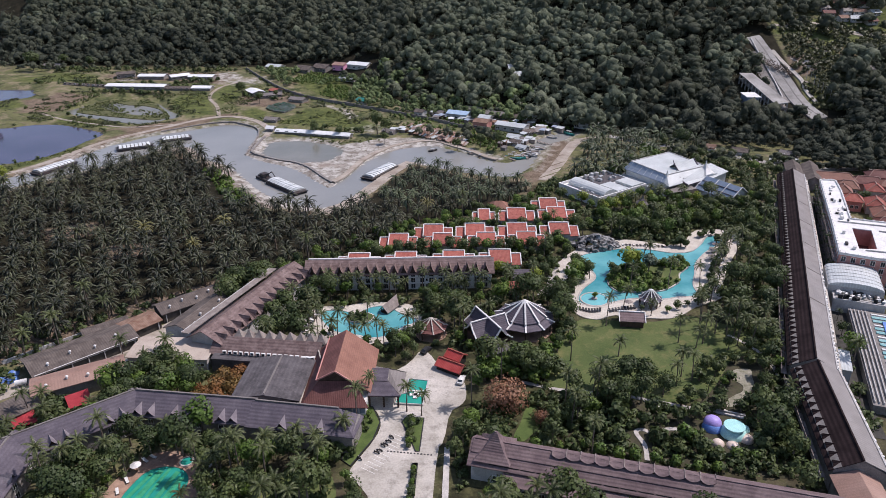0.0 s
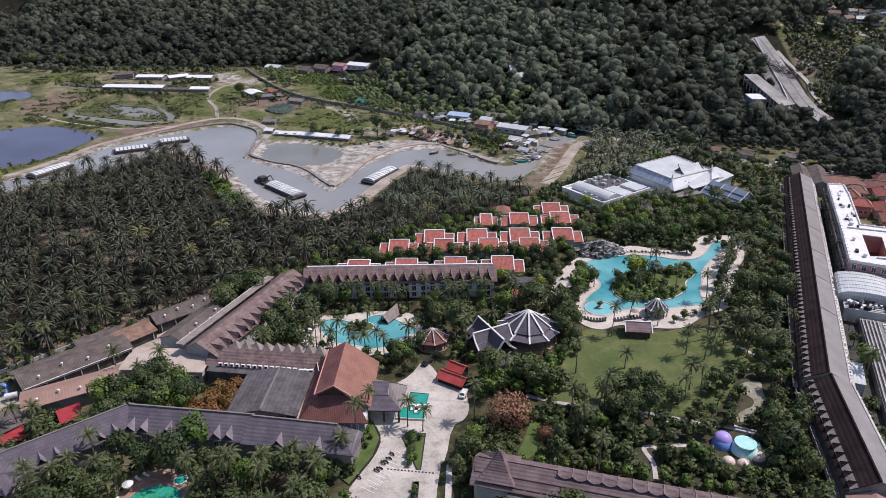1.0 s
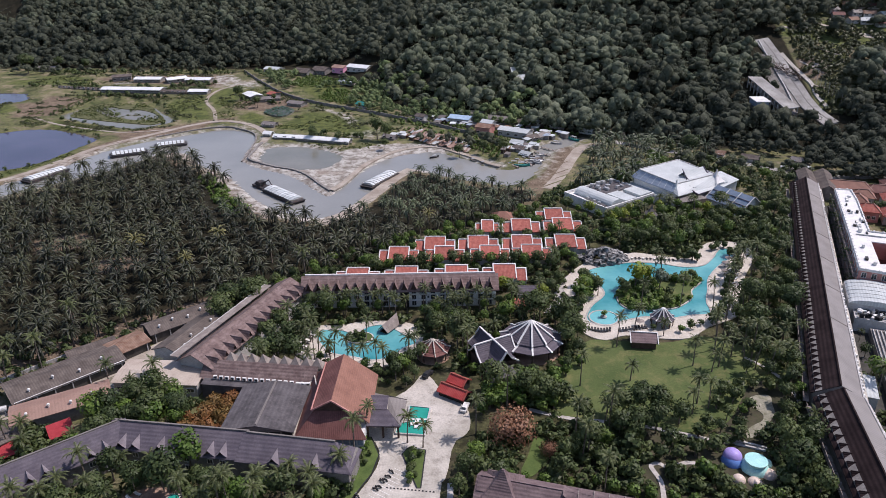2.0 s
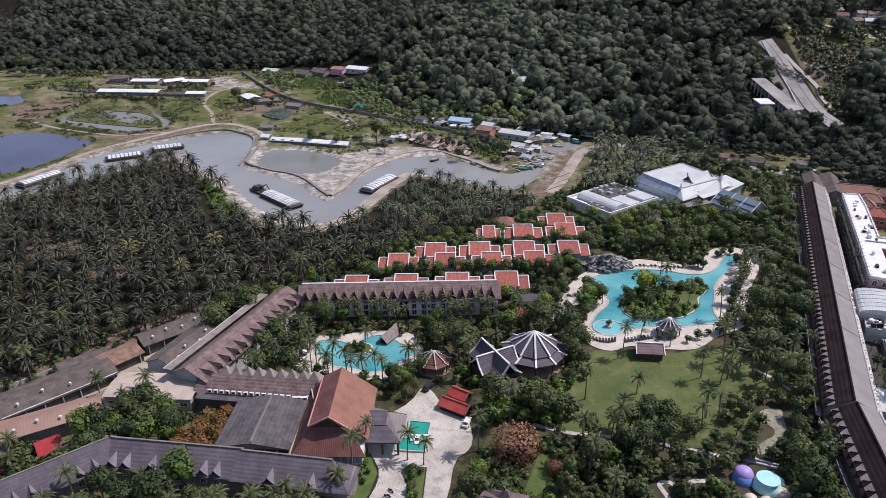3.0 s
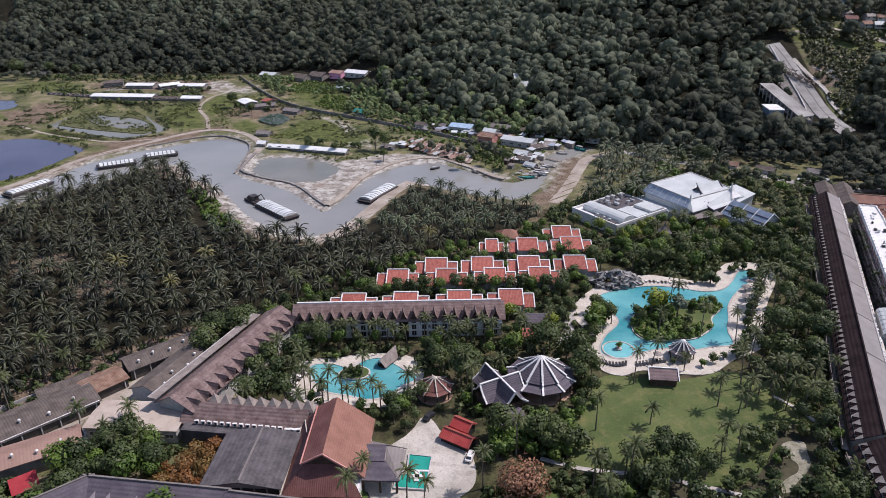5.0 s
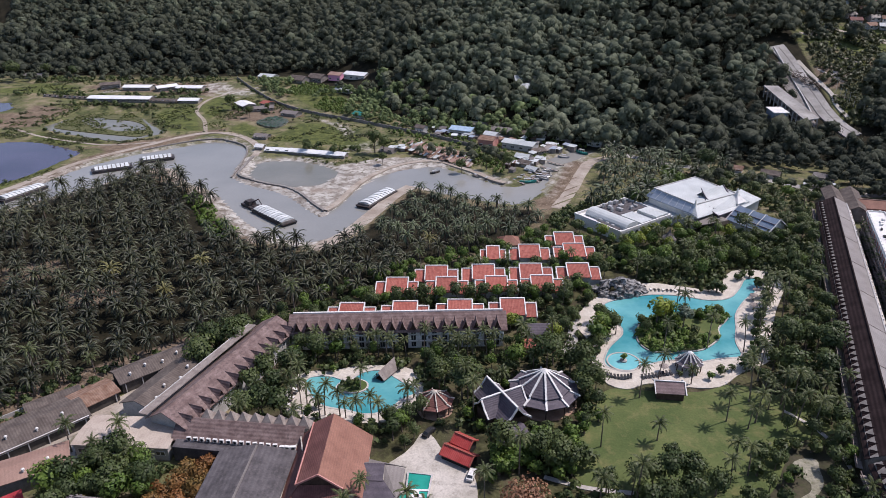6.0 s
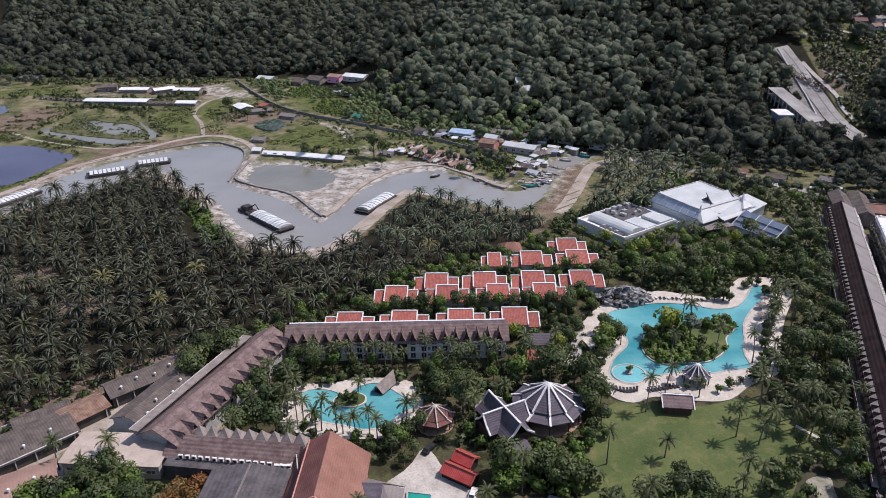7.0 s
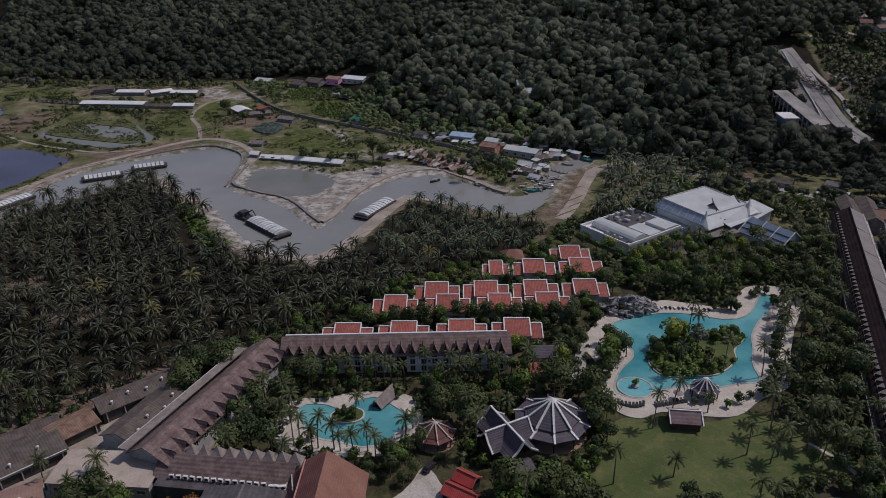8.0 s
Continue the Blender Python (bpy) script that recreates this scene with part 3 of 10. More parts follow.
def build_ground():
    xs, ys = axis(-345, 270, 2.6, 4600, -4600), axis(112, 600, 2.6, 4700, -4500)
    nx, ny = len(xs), len(ys)
    gx, gy = (a.ravel() for a in np.meshgrid(xs, ys))
    gz = land_height(gx, gy)
    near = (gy > 280) & (gy < 640) & (gx > -420) & (gx < 160)
    gz[near] += 0.25 * np.sin(gx[near] * 1.3) * np.sin(gy[near] * 0.9 + gx[near] * 0.4) * step(300, 330, gy[near])
    i = np.arange(nx * ny).reshape(ny, nx)
    faces = np.stack([i[:-1, :-1], i[:-1, 1:], i[1:, 1:], i[1:, :-1]], -1).reshape(-1, 4)
    me = bpy.data.meshes.new("ground")
    me.vertices.add(nx * ny)
    me.vertices.foreach_set("co", np.stack([gx, gy, gz], 1).ravel())
    me.loops.add(faces.size)
    me.loops.foreach_set("vertex_index", faces.ravel().astype(np.int32))
    me.polygons.add(len(faces))
    me.polygons.foreach_set("loop_start", np.arange(0, faces.size, 4, dtype=np.int32))
    me.polygons.foreach_set("use_smooth", np.ones(len(faces), bool))
    me.update(calc_edges=True)
    estate = gap(gx, gy, PALM_ESTATE)
    river, spit = gap(gx, gy, RIVER), gap(gx, gy, SPIT_POND)
    d_hill = gy - foot_of_hill(gx)
    grass = np.where(estate < 4, 0.42, 0.62)
    grass = np.where((gy > 400) & (gx < 10), 0.66, grass)
    bank = np.clip(1 - (np.minimum(river, spit + 4) - 3) / 13, 0, 1) * (gx > -260)
    bank = bank * np.where((gx < -140) | (gx > 32), 0.5, np.where(gx > -20, 0.12, 0.85))
    mud = np.where(estate < 0, 0.1, bank)
    mud = np.maximum(mud, 0.5 * np.exp(-((gx + 75) ** 2 + (gy - 455) ** 2) / 250))
    mud = np.maximum(mud, 0.62 * np.exp(-((gx + 205) ** 2 / 700 + (gy - 600) ** 2 / 300)))
    mud = np.maximum(mud, 0.12 * np.exp(-((gx - 5) ** 2 / 1600 + (gy - 440) ** 2 / 500)))
    flats = gap(gx, gy, [(-142, 398), (-128, 384), (-108, 375), (-86, 350), (-76, 338), (-66, 378), (-56, 404), (-44, 420), (-26, 432), (-60, 432), (-84, 416), (-96, 392), (-112, 382), (-134, 402), (-140, 434), (-146, 434)])
    mud = np.maximum(mud, np.clip(1.0 - flats / 4, 0, 1) * 0.95)
    shore = gap(gx, gy, [(-205, 405), (-180, 420), (-160, 398), (-140, 372), (-112, 338), (-95, 318), (-100, 308), (-122, 328), (-145, 362), (-168, 386), (-184, 406)])
    mud = np.maximum(mud, np.clip(1.0 - shore / 4, 0, 1) * 0.42)
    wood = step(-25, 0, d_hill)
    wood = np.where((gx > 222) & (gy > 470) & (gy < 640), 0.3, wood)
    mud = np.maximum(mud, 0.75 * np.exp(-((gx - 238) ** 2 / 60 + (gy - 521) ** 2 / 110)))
    # Estate floor takes the near-black colour for the shade of the palms.
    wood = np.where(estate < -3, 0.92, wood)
    lush, scrubland = np.zeros_like(wood), np.zeros_like(wood)
    for loop, v in FIELDS:
        s = gap(gx, gy, loop)
        k = np.clip(0.5 - s / 4, 0, 1)
        if v == "lush":
            lush = np.maximum(lush, 0.8 * k)
        elif v == "soil":
            grass = grass * (1 - k) + 0.2 * k
        elif v == "red":
            wood, grass = wood * (1 - k), grass * (1 - k)
        elif v == "green":
            wood = wood * (1 - 0.75 * k)
            scrubland = np.maximum(scrubland, 0.85 * k)
        elif v == "straw":
            wood = wood * (1 - k)
            mud = np.maximum(mud, 0.62 * k)
        else:
            wood = np.maximum(wood, 0.62 * k)
    lush = np.maximum(np.where((river < 2) | (d_hill > 0), 0, lush), scrubland)
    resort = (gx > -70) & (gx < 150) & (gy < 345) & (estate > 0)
    # Garden ground takes part of that colour for the shade of its trees.
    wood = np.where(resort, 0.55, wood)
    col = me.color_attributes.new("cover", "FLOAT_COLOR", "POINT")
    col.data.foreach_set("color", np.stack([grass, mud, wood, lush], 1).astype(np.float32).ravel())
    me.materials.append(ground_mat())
    return tagged(new("ground", me), "earth ground with grass, mud banks and wooded slopes", "ground", kind="structure")


# plots of the open fields: lush growth, bare soil, pale straw, dark wet growth
FIELDS = [([(-243, 534), (-243, 558), (-219, 552), (-202, 514), (-192, 493), (-217, 493)], "lush"), ([(-141, 470), (-130, 513), (-109, 512), (-92, 493), (-70, 470), (-72, 448), (-99, 461)], "lush"),
          ([(-176, 498), (-171, 514), (-156, 503), (-153, 479)], "lush"), ([(-309, 494), (-248, 470), (-247, 459), (-272, 461), (-304, 475)], "lush"), ([(-190, 560), (-200, 600), (-216, 590), (-216, 552), (-198, 520)], "lush"),
          ([(-164, 604), (-154, 634), (-112, 612), (-100, 533), (-130, 552), (-154, 591)], "lush"), ([(-420, 600), (-340, 600), (-345, 625), (-400, 640)], "lush"), ([(-252, 440), (-259, 425), (-262, 395), (-275, 370), (-290, 350), (-275, 350), (-258, 378), (-252, 410)], "lush"),
          ([(-262, 448), (-246, 456), (-236, 446), (-246, 428), (-250, 390), (-262, 360), (-255, 350), (-238, 390), (-236, 430), (-214, 452), (-192, 474), (-190, 492), (-216, 476), (-244, 462)], "soil"),
          ([(-366, 536), (-354, 542), (-333, 509), (-347, 508)], "soil"), ([(-190, 545), (-150, 560), (-130, 530), (-150, 515), (-185, 520)], "soil"), ([(-343, 622), (-320, 606), (-260, 600), (-222, 590), (-222, 620), (-244, 640), (-330, 634)], "soil"), ([(-330, 590), (-225, 575), (-222, 565), (-320, 578)], "soil"),
          ([(-322, 607), (-308, 614), (-300, 602), (-318, 598)], "straw"), ([(-240, 640), (-222, 634), (-203, 606), (-224, 598), (-236, 615)], "straw"), ([(-128, 528), (-117, 523), (-94, 507), (-86, 488), (-92, 481), (-102, 503)], "straw"), ([(-62, 515), (-43, 505), (-28, 510), (-24, 496), (-42, 494)], "straw"),
          ([(-360, 560), (-300, 572), (-250, 560), (-240, 545), (-300, 562)], "dark"), ([(-262, 588), (-240, 592), (-236, 600), (-262, 604)], "dark"), ([(-322, 470), (-300, 476), (-272, 460), (-250, 448), (-252, 446), (-274, 457), (-300, 472)], "dark"), ([(-318, 500), (-300, 489), (-246, 467), (-246, 464), (-302, 486)], "dark"), ([(225, 529), (242, 526), (246, 514), (231, 506), (225, 514)], "red"), ([(240, 585), (254, 590), (262, 584), (255, 574), (236, 566)], "straw"), ([(224, 474), (224, 500), (230, 500), (246, 490), (240, 480)], "green"), ([(246, 512), (262, 530), (262, 545), (244, 545), (244, 530)], "green"), ([(222, 556), (236, 588), (330, 600), (330, 540), (262, 545), (240, 556)], "green"), ([(-348, 500), (-318, 505), (-316, 552), (-352, 562)], "soil"), ([(-300, 481), (-250, 461), (-246, 468), (-300, 490)], "dark"), ([(-214, 476), (-190, 494), (-176, 500), (-178, 492), (-200, 478)], "soil"), ([(-160, 512), (-140, 520), (-130, 516), (-150, 500)], "dark"), ([(-420, 500), (-370, 505), (-350, 520), (-372, 540), (-420, 520)], "lush"), ([(-126, 164), (-97, 206), (-84, 187), (-100, 172)], "straw"), ([(-206, 404), (-190, 416), (-178, 414), (-164, 398), (-172, 386), (-192, 400)], "red"), ([(-150, 380), (-136, 366), (-118, 342), (-102, 322), (-96, 315), (-101, 310), (-124, 334), (-148, 368)], "red"), ([(49, 428), (45, 410), (41, 394), (37, 380), (32, 368), (24, 362), (30, 350), (41, 366), (48, 386), (55, 408), (62, 426)], "red"), ([(-34, 424), (-14, 412), (2, 392), (12, 385), (17, 391), (6, 402), (-10, 420), (-30, 436)], "straw"), ([(-152, 172), (-120, 197), (-97, 221), (-82, 236), (-92, 238), (-122, 214), (-152, 190)], "red"), ([(-196, 282), (-176, 290), (-168, 276), (-186, 268)], "red"), ([(-160, 262), (-140, 268), (-136, 256), (-152, 250)], "red")]
ground = build_ground()


def water(name, loop, z, material, label, grow=2.5, steps=3):
    ob = plate(name, grown(smooth_loop(loop, steps) if steps else cut_corners(loop), grow), z - 0.4, z, material)
    return tagged(ob, label, "water", kind="structure")


water("water_river", RIVER, -0.95, M["river"], "silty grey-blue water of the dredged river", 2.0, 0)
water("water_spit_pond", SPIT_POND, -0.9, M["pond_green"], "murky still water behind the stone bank", 2.5, 0)
water("water_blue_pond", BLUE_POND, -0.7, M["pond_blue"], "dark blue still pond among the fields", 1.5, 0)
water("water_far_pond", FAR_POND, 0.55 + 1.3, M["pond_blue"], "blue pond beyond the fields")
water("water_marsh", MARSH, 0.0, M["pond_green"], "shallow flooded field with reeds", 0.6, 0)


def strip(name, pts, width, material, label, category="road", lift=0.12, kind="structure", z=None, level=True):
    """A road or path that follows the land."""
    line = smooth_line([Vector(p) for p in pts])
    bm = bmesh.new()
    rows = []
    for i, p in enumerate(line):
        t = (line[min(i + 1, len(line) - 1)] - line[max(i - 1, 0)]).normalized()
        s = Vector((-t.y, t.x))
        wob = 1 + 0.12 * noise.noise(Vector((p.x / 9, p.y / 9, 3.1)))
        row = []
        for k in (-1, -0.4, 0.4, 1):
            q = p + s * (k * width / 2 * wob)
            h = (land(q.x, q.y) if z is None else z) + lift
            row.append((q.x, q.y, h))
        top = max(r[2] for r in row) if z is None else row[0][2]
        row = [(a, b, top if level else h) for a, b, h in row]
        rows.append([bm.verts.new(q) for q in row] + [bm.verts.new((row[3][0], row[3][1], row[3][2] - 0.9)), bm.verts.new((row[0][0], row[0][1], row[0][2] - 0.9))])
    for a, b in zip(rows, rows[1:]):
        for j in range(6):
            k = (j + 1) % 6
            bm.faces.new((a[k], a[j], b[j], b[k]))
    bmesh.ops.recalc_face_normals(bm, faces=bm.faces)
    return tagged(link_mesh(name, bm, material), label, category, kind=kind)


strip("road_dirt", [(-285, 330), (-259, 368), (-249, 398), (-243, 420), (-231, 441), (-214, 464), (-196, 484), (-178, 489), (-158, 478), (-142, 456), (-139, 436)], 4.6, M["dirt_road"], "pale compacted dirt road along the river")
strip("road_field", [(-188, 488), (-200, 518), (-216, 546), (-218, 577), (-205, 600), (-190, 618)], 2.6, M["dirt_road"], "pale winding dirt track through the fields")
strip("road_spit", [(-139, 436), (-139, 420), (-137, 402), (-125, 392), (-108, 383), (-96, 373), (-84, 356), (-77, 347)], 1.4, M["plaster_dark"], "narrow grey concrete bank wall along the river", lift=0.7)
strip("road_quay", [(-214, 449), (-196, 465), (-180, 474), (-168, 472.5), (-153, 461.5), (-146.5, 447), (-143.5, 430), (-141, 415), (-140.6, 399)], 0.9, M["plaster_dark"], "grey concrete quay wall along the river", lift=0.7)
strip("road_bank", [(-77, 348), (-73, 358), (-66, 390), (-55, 412), (-42, 424), (-27, 427), (-14, 416), (-3, 405), (5, 394.5), (12, 388.6)], 3.2, M["dirt_road"], "pale raised dirt bank along the river", lift=0.35)
strip("road_landing", [(-74, 302), (-62, 318), (-53, 344), (-45, 370), (-38, 383)], 7, M["dirt_road"], "pale pink dirt landing strip beside the palms")
strip("road_east_bank", [(35, 352), (41, 366), (48, 386), (55, 408), (64, 428), (84, 440)], 6.5, M["dirt_road"], "broad pale dirt road on the river bank")
strip("road_back", [(84, 440), (104, 424), (121, 414), (139, 402), (155, 391), (172, 377), (190, 372), (260, 376)], 6, M["road_pale"], "pale back road at the foot of the hill")
strip("road_shore", [(-330, 500), (-300, 481), (-262, 466), (-240, 461), (-214, 468)], 2.2, M["dirt_road"], "grassy dyke track between the ponds")
strip("road_hill", [(224, 457), (219.5, 470), (217, 482), (216, 495), (214.5, 510), (212.5, 524), (210.5, 538), (207.5, 552)], 10.5, M["road_pale"], "pale concrete road that climbs the wooded hill", lift=0.9, level=False)
strip("road_lane_line", [(224.6, 460), (220.4, 470), (217.8, 482), (216.8, 495), (215.3, 510), (213.3, 524), (211.3, 538), (208.3, 550)], 0.7, M["plaster_dark"], "dark worn joint along the hill road", lift=1.0, level=False)
strip("road_lower_lane", [(202.6, 536), (203.6, 518), (205, 504), (207.4, 491), (210.6, 478)], 7.5, M["plaster_dark"], "grey concrete shoulder below the hill road", lift=0.5, level=False)
strip("road_ramp", [(217, 536), (221, 521), (225, 509), (227, 500), (226, 490), (228, 476)], 2.6, M["concrete"], "pale concrete edge of the hill road", lift=0.8, level=False)
for k, pts in enumerate(([(241, 590), (253, 586), (263, 584)], [(227, 568), (239, 570), (249, 567)], [(263, 584), (278, 576), (293, 571), (306, 566), (340, 556)], [(244, 542), (252, 537), (257, 533)], [(290, 537), (278, 523), (268, 510)], [(226, 502), (234, 497), (240, 493)], [(227, 527), (234, 519), (239, 512)], [(229, 536), (238, 528), (246, 519)])):
    strip("road_terrace", pts, (1.8, 1.6, 2.6, 1.4, 2.6, 1.4, 1.3, 1.3)[k], M["dirt_road"], "pale dirt terrace track on the cleared hillside", lift=0.25, level=False)
strip("road_estate", [(229, 570), (246, 569), (262, 584), (279, 573), (300, 565), (340, 560)], 3, M["dirt_road"], "dirt track along the cleared hillside", lift=0.25, level=False)
strip("road_sheds", [(-138, 160), (-120, 176), (-110, 190), (-101, 201), (-96, 216)], 7, M["dirt_road"], "worn tan concrete service yard between sheds", "yard")

# ---- buildings ----
KEEP_CLEAR = []  # outlines where no tree stands


def frame_of(p0, p1):
    """The pose whose x axis runs from p0 to p1, at their middle, and the length."""
    a, b = Vector(p0), Vector(p1)
    d = b - a
    return pose((a.x + b.x) / 2, (a.y + b.y) / 2, 0, 0, 0, math.degrees(math.atan2(d.y, d.x))), d.length


def clear(m, x0, x1, y0, y1, margin=1.0):
    KEEP_CLEAR.append([(m @ Vector((x, y, 0))).to_2d().to_tuple() for x, y in ((x0 - margin, y0 - margin), (x1 + margin, y0 - margin), (x1 + margin, y1 + margin), (x0 - margin, y1 + margin))])


def wall_block(bm, x0, x1, y0, y1, z, ridge=None, at=0.0):
    """Solid walls up to z, with gables up to the ridge at y = at."""
    if ridge is None:
        box(bm, x0, x1, y0, y1, -0.3, z)
        return
    prof = [(y0, -0.3), (y1, -0.3), (y1, z), (at, ridge), (y0, z)]
    a, b = ([bm.verts.new((x, y, h)) for y, h in prof] for x in (x0, x1))
    bm.faces.new(a[::-1]), bm.faces.new(b)
    for i in range(5):
        j = (i + 1) % 5
        bm.faces.new((a[i], a[j], b[j], b[i]))


def gable_roof(bm, x0, x1, front, back, eave, ridge, over=0.7, thick=0.22, hip0=0.0, hip1=0.0):
    """Two slopes from the ridge at y = 0 down past the walls at y = -front and y = back, with hipped ends if asked."""
    for y, s in ((-front, -1), (back, 1)):
        drop = (ridge - eave) / abs(y) * over
        pts = [(x0 - over, y + s * over, eave - drop), (x1 + over, y + s * over, eave - drop), (x1 + over - hip1 - (over if hip1 else 0), 0, ridge), (x0 - over + hip0 + (over if hip0 else 0), 0, ridge)]
        slab(bm, pts if s < 0 else pts[::-1], thick)
    for hip, x, s in ((hip0, x0, -1), (hip1, x1, 1)):
        if hip:
            d0, d1 = (ridge - eave) / front * over, (ridge - eave) / back * over
            pts = [(x + s * over, -front - over, eave - d0), (x + s * over, back + over, eave - d1), (x - s * hip, 0, ridge)]
            slab(bm, pts if s > 0 else pts[::-1], thick)


def ridge_cap(bm, x0, x1, z, w=0.35, h=0.25):
    box(bm, x0, x1, -w / 2, w / 2, z - h / 2, z + h)


def house(name, p0, p1, front, back, eave, ridge, wall, roof, label, category, group="", over=0.7, hip0=0.0, hip1=0.0, cap=None, kind="", z0=0.0, clear_margin=1.0):
    """A ridged building whose ridge stands over p0 to p1; front lies on the right of that line."""
    m, length = frame_of(p0, p1)
    m = pose(0, 0, z0) @ m
    t = thing(name, m, label, category, group, kind)
    h = length / 2
    bm = bmesh.new()
    wall_block(bm, -h, h, -front, back, eave, None if hip0 or hip1 else ridge - 0.2)
    part("wall", bm, M[wall], t)
    bm = bmesh.new()
    gable_roof(bm, -h, h, front, back, eave, ridge, over, hip0=hip0, hip1=hip1)
    part("roof", bm, M[roof], t)
    if cap:
        bm = bmesh.new()
        ridge_cap(bm, -h + hip0, h - hip1, ridge)
        part("ridge_cap", bm, M[cap], t)
    clear(m, -h, h, -front, back, clear_margin)
    return t, h


def gablet_mesh(w, h, d, flare=0.25, material="shingle"):
    """A pointed little gable that juts from an eave: swept sides, a recessed dark front."""
    bm = bmesh.new()
    for s in (-1, 1):
        pts = [(s * w / 2, -0.35, 0), (s * w * 0.2, -0.35, h * (0.5 - flare * 0.3)), (0, -0.5, h), (0, d, h * 0.93), (s * w / 2, d * 0.15, 0)]
        slab(bm, pts if s < 0 else pts[::-1], 0.15)
    me = bpy.data.meshes.new("gablet")
    bm.to_mesh(me)
    bm.free()
    me.materials.append(M[material])
    return me


def front_mesh(w, h, material="wood"):
    bm = bmesh.new()
    a = [bm.verts.new(p) for p in ((-w * 0.42, -0.05, -0.1), (w * 0.42, -0.05, -0.1), (0, -0.05, h * 0.82))]
    b = [bm.verts.new(p) for p in ((-w * 0.42, 0.25, -0.1), (w * 0.42, 0.25, -0.1), (0, 0.25, h * 0.82))]
    bm.faces.new(a), bm.faces.new(b[::-1])
    for i in range(3):
        j = (i + 1) % 3
        bm.faces.new((a[j], a[i], b[i], b[j]))
    me = bpy.data.meshes.new("gable_board")
    bm.to_mesh(me)
    bm.free()
    me.materials.append(M[material])
    return me


def window_meshes(w, h, frame_material="white"):
    """A window: frame of four bars with a mullion, and the pane behind it. Faces -y."""
    bm = bmesh.new()
    for x0, x1, z0, z1 in ((-w / 2, w / 2, 0, 0.12), (-w / 2, w / 2, h - 0.12, h), (-w / 2, -w / 2 + 0.12, 0.12, h - 0.12), (w / 2 - 0.12, w / 2, 0.12, h - 0.12), (-0.04, 0.04, 0.12, h - 0.12)):
        box(bm, x0, x1, -0.1, 0.02, z0, z1)
    fr = bpy.data.meshes.new("window")
    bm.to_mesh(fr)
    bm.free()
    fr.materials.append(M[frame_material])
    bm = bmesh.new()
    box(bm, -w / 2 + 0.06, w / 2 - 0.06, -0.05, 0.0, 0.06, h - 0.06)
    pn = bpy.data.meshes.new("pane")
    bm.to_mesh(pn)
    bm.free()
    pn.materials.append(M["glass"])
    return fr, pn


def put_window(meshes, parent, m):
    w = again("window", meshes[0], parent, m)
    again("pane", meshes[1], w, Matrix())
    return w


WINDOW = window_meshes(1.5, 1.6)
TALL = window_meshes(1.6, 2.05)
WIDE = window_meshes(2.4, 1.3)
GABLET = gablet_mesh(3.6, 2.6, 3.2)
GABLET_FRONT = front_mesh(3.6, 2.6)
GABLET_SLATE = gablet_mesh(2.6, 2.7, 3.2, material="gablet_lit")
GABLET_DARK = gablet_mesh(2.9, 2.2, 3.0, material="shingle_dark")


def hotel_centre():
    t, h = house("hotel_wing", (-62, 230.8), (5.6, 235.0), 5.2, 5.0, 7.2, 10.2, "white_wall", "shingle",
                 "three-storey grey plaster hotel wing with brown shingle roof and pointed gablets", "hotel", over=1.1)
    bm = bmesh.new()
    box(bm, -h, h, 0.3, 0.9, 10.0, 10.5)
    part("ridge_cap", bm, M["white"], t, "white concrete ridge gutter")
    n = 20
    for i in range(n):
        x = -h + 2.2 + i * (2 * h - 4.4) / (n - 1)
        g = again("gablet", GABLET, t, pose(x, -5.7, 7.1) @ Matrix.Diagonal((0.7, 1.0, 1.3, 1)))
        again("gable_board", GABLET_FRONT, g, pose(0, 0.2, 0))
        if i == 10:
            continue
        for s in range(3):
            z = 0.5 + 2.35 * s
            put_window(TALL, t, pose(x, -5.24, z) @ Matrix.Diagonal((1.05, 1, 1.0, 1)))
            if i % 3 == 0:
                put_window(WINDOW, t, pose(x + 1.7, -5.24, z + 0.5) @ Matrix.Diagonal((0.5, 1, 0.7, 1)))
    bm = bmesh.new()
    box(bm, 0.2, 3.2, -5.6, -5.1, 0, 7.0)
    part("entrance", bm, M["dark"], t, "tall dark entrance opening")
    for s in (1, 2):
        bm = bmesh.new()
        box(bm, -h, h, -5.5, -5.2, 2.35 * s + 0.12, 2.35 * s + 0.3)
        part("floor_band", bm, M["white"], t)


def hotel_left():
    t, h = house("hotel_wing", (-83.5, 181.5), (-67.5, 229.5), 6.2, 5.2, 7.0, 10.0, "plaster", "shingle",
                 "long hotel wing with a brown shingle roof of many small gables", "hotel", over=1.0)
    for i in range(13):
        x = -h + 1.8 + i * (2 * h - 3.6) / 12
        g = again("gablet", GABLET, t, pose(x, -6.7, 6.0) @ Matrix.Diagonal((1.12, 1.5, 1.12, 1)))
        again("gable_board", GABLET_FRONT, g, pose(0, 0.2, 0))
        put_window(WINDOW, t, pose(x, -6.24, 3.6))
    bm = bmesh.new()
    slab(bm, [(-h - 2, 4.0, 9.0), (h - 5, 4.0, 9.0), (h - 5, 6.6, 8.8), (-h - 2, 6.6, 8.8)], 0.3)
    for i in range(8):
        box(bm, -h + 3 + i * 5.4, -h + 3.4 + i * 5.4, 6.0, 6.4, 6.0, 8.55)
    part("walkway_roof", bm, M["grey_wood"], t, "pale flat walkway roof")
    bm = bmesh.new()
    box(bm, -h - 2, h - 5, 6.6, 6.85, 8.5, 8.95)
    part("gutter", bm, M["plaster"], t)


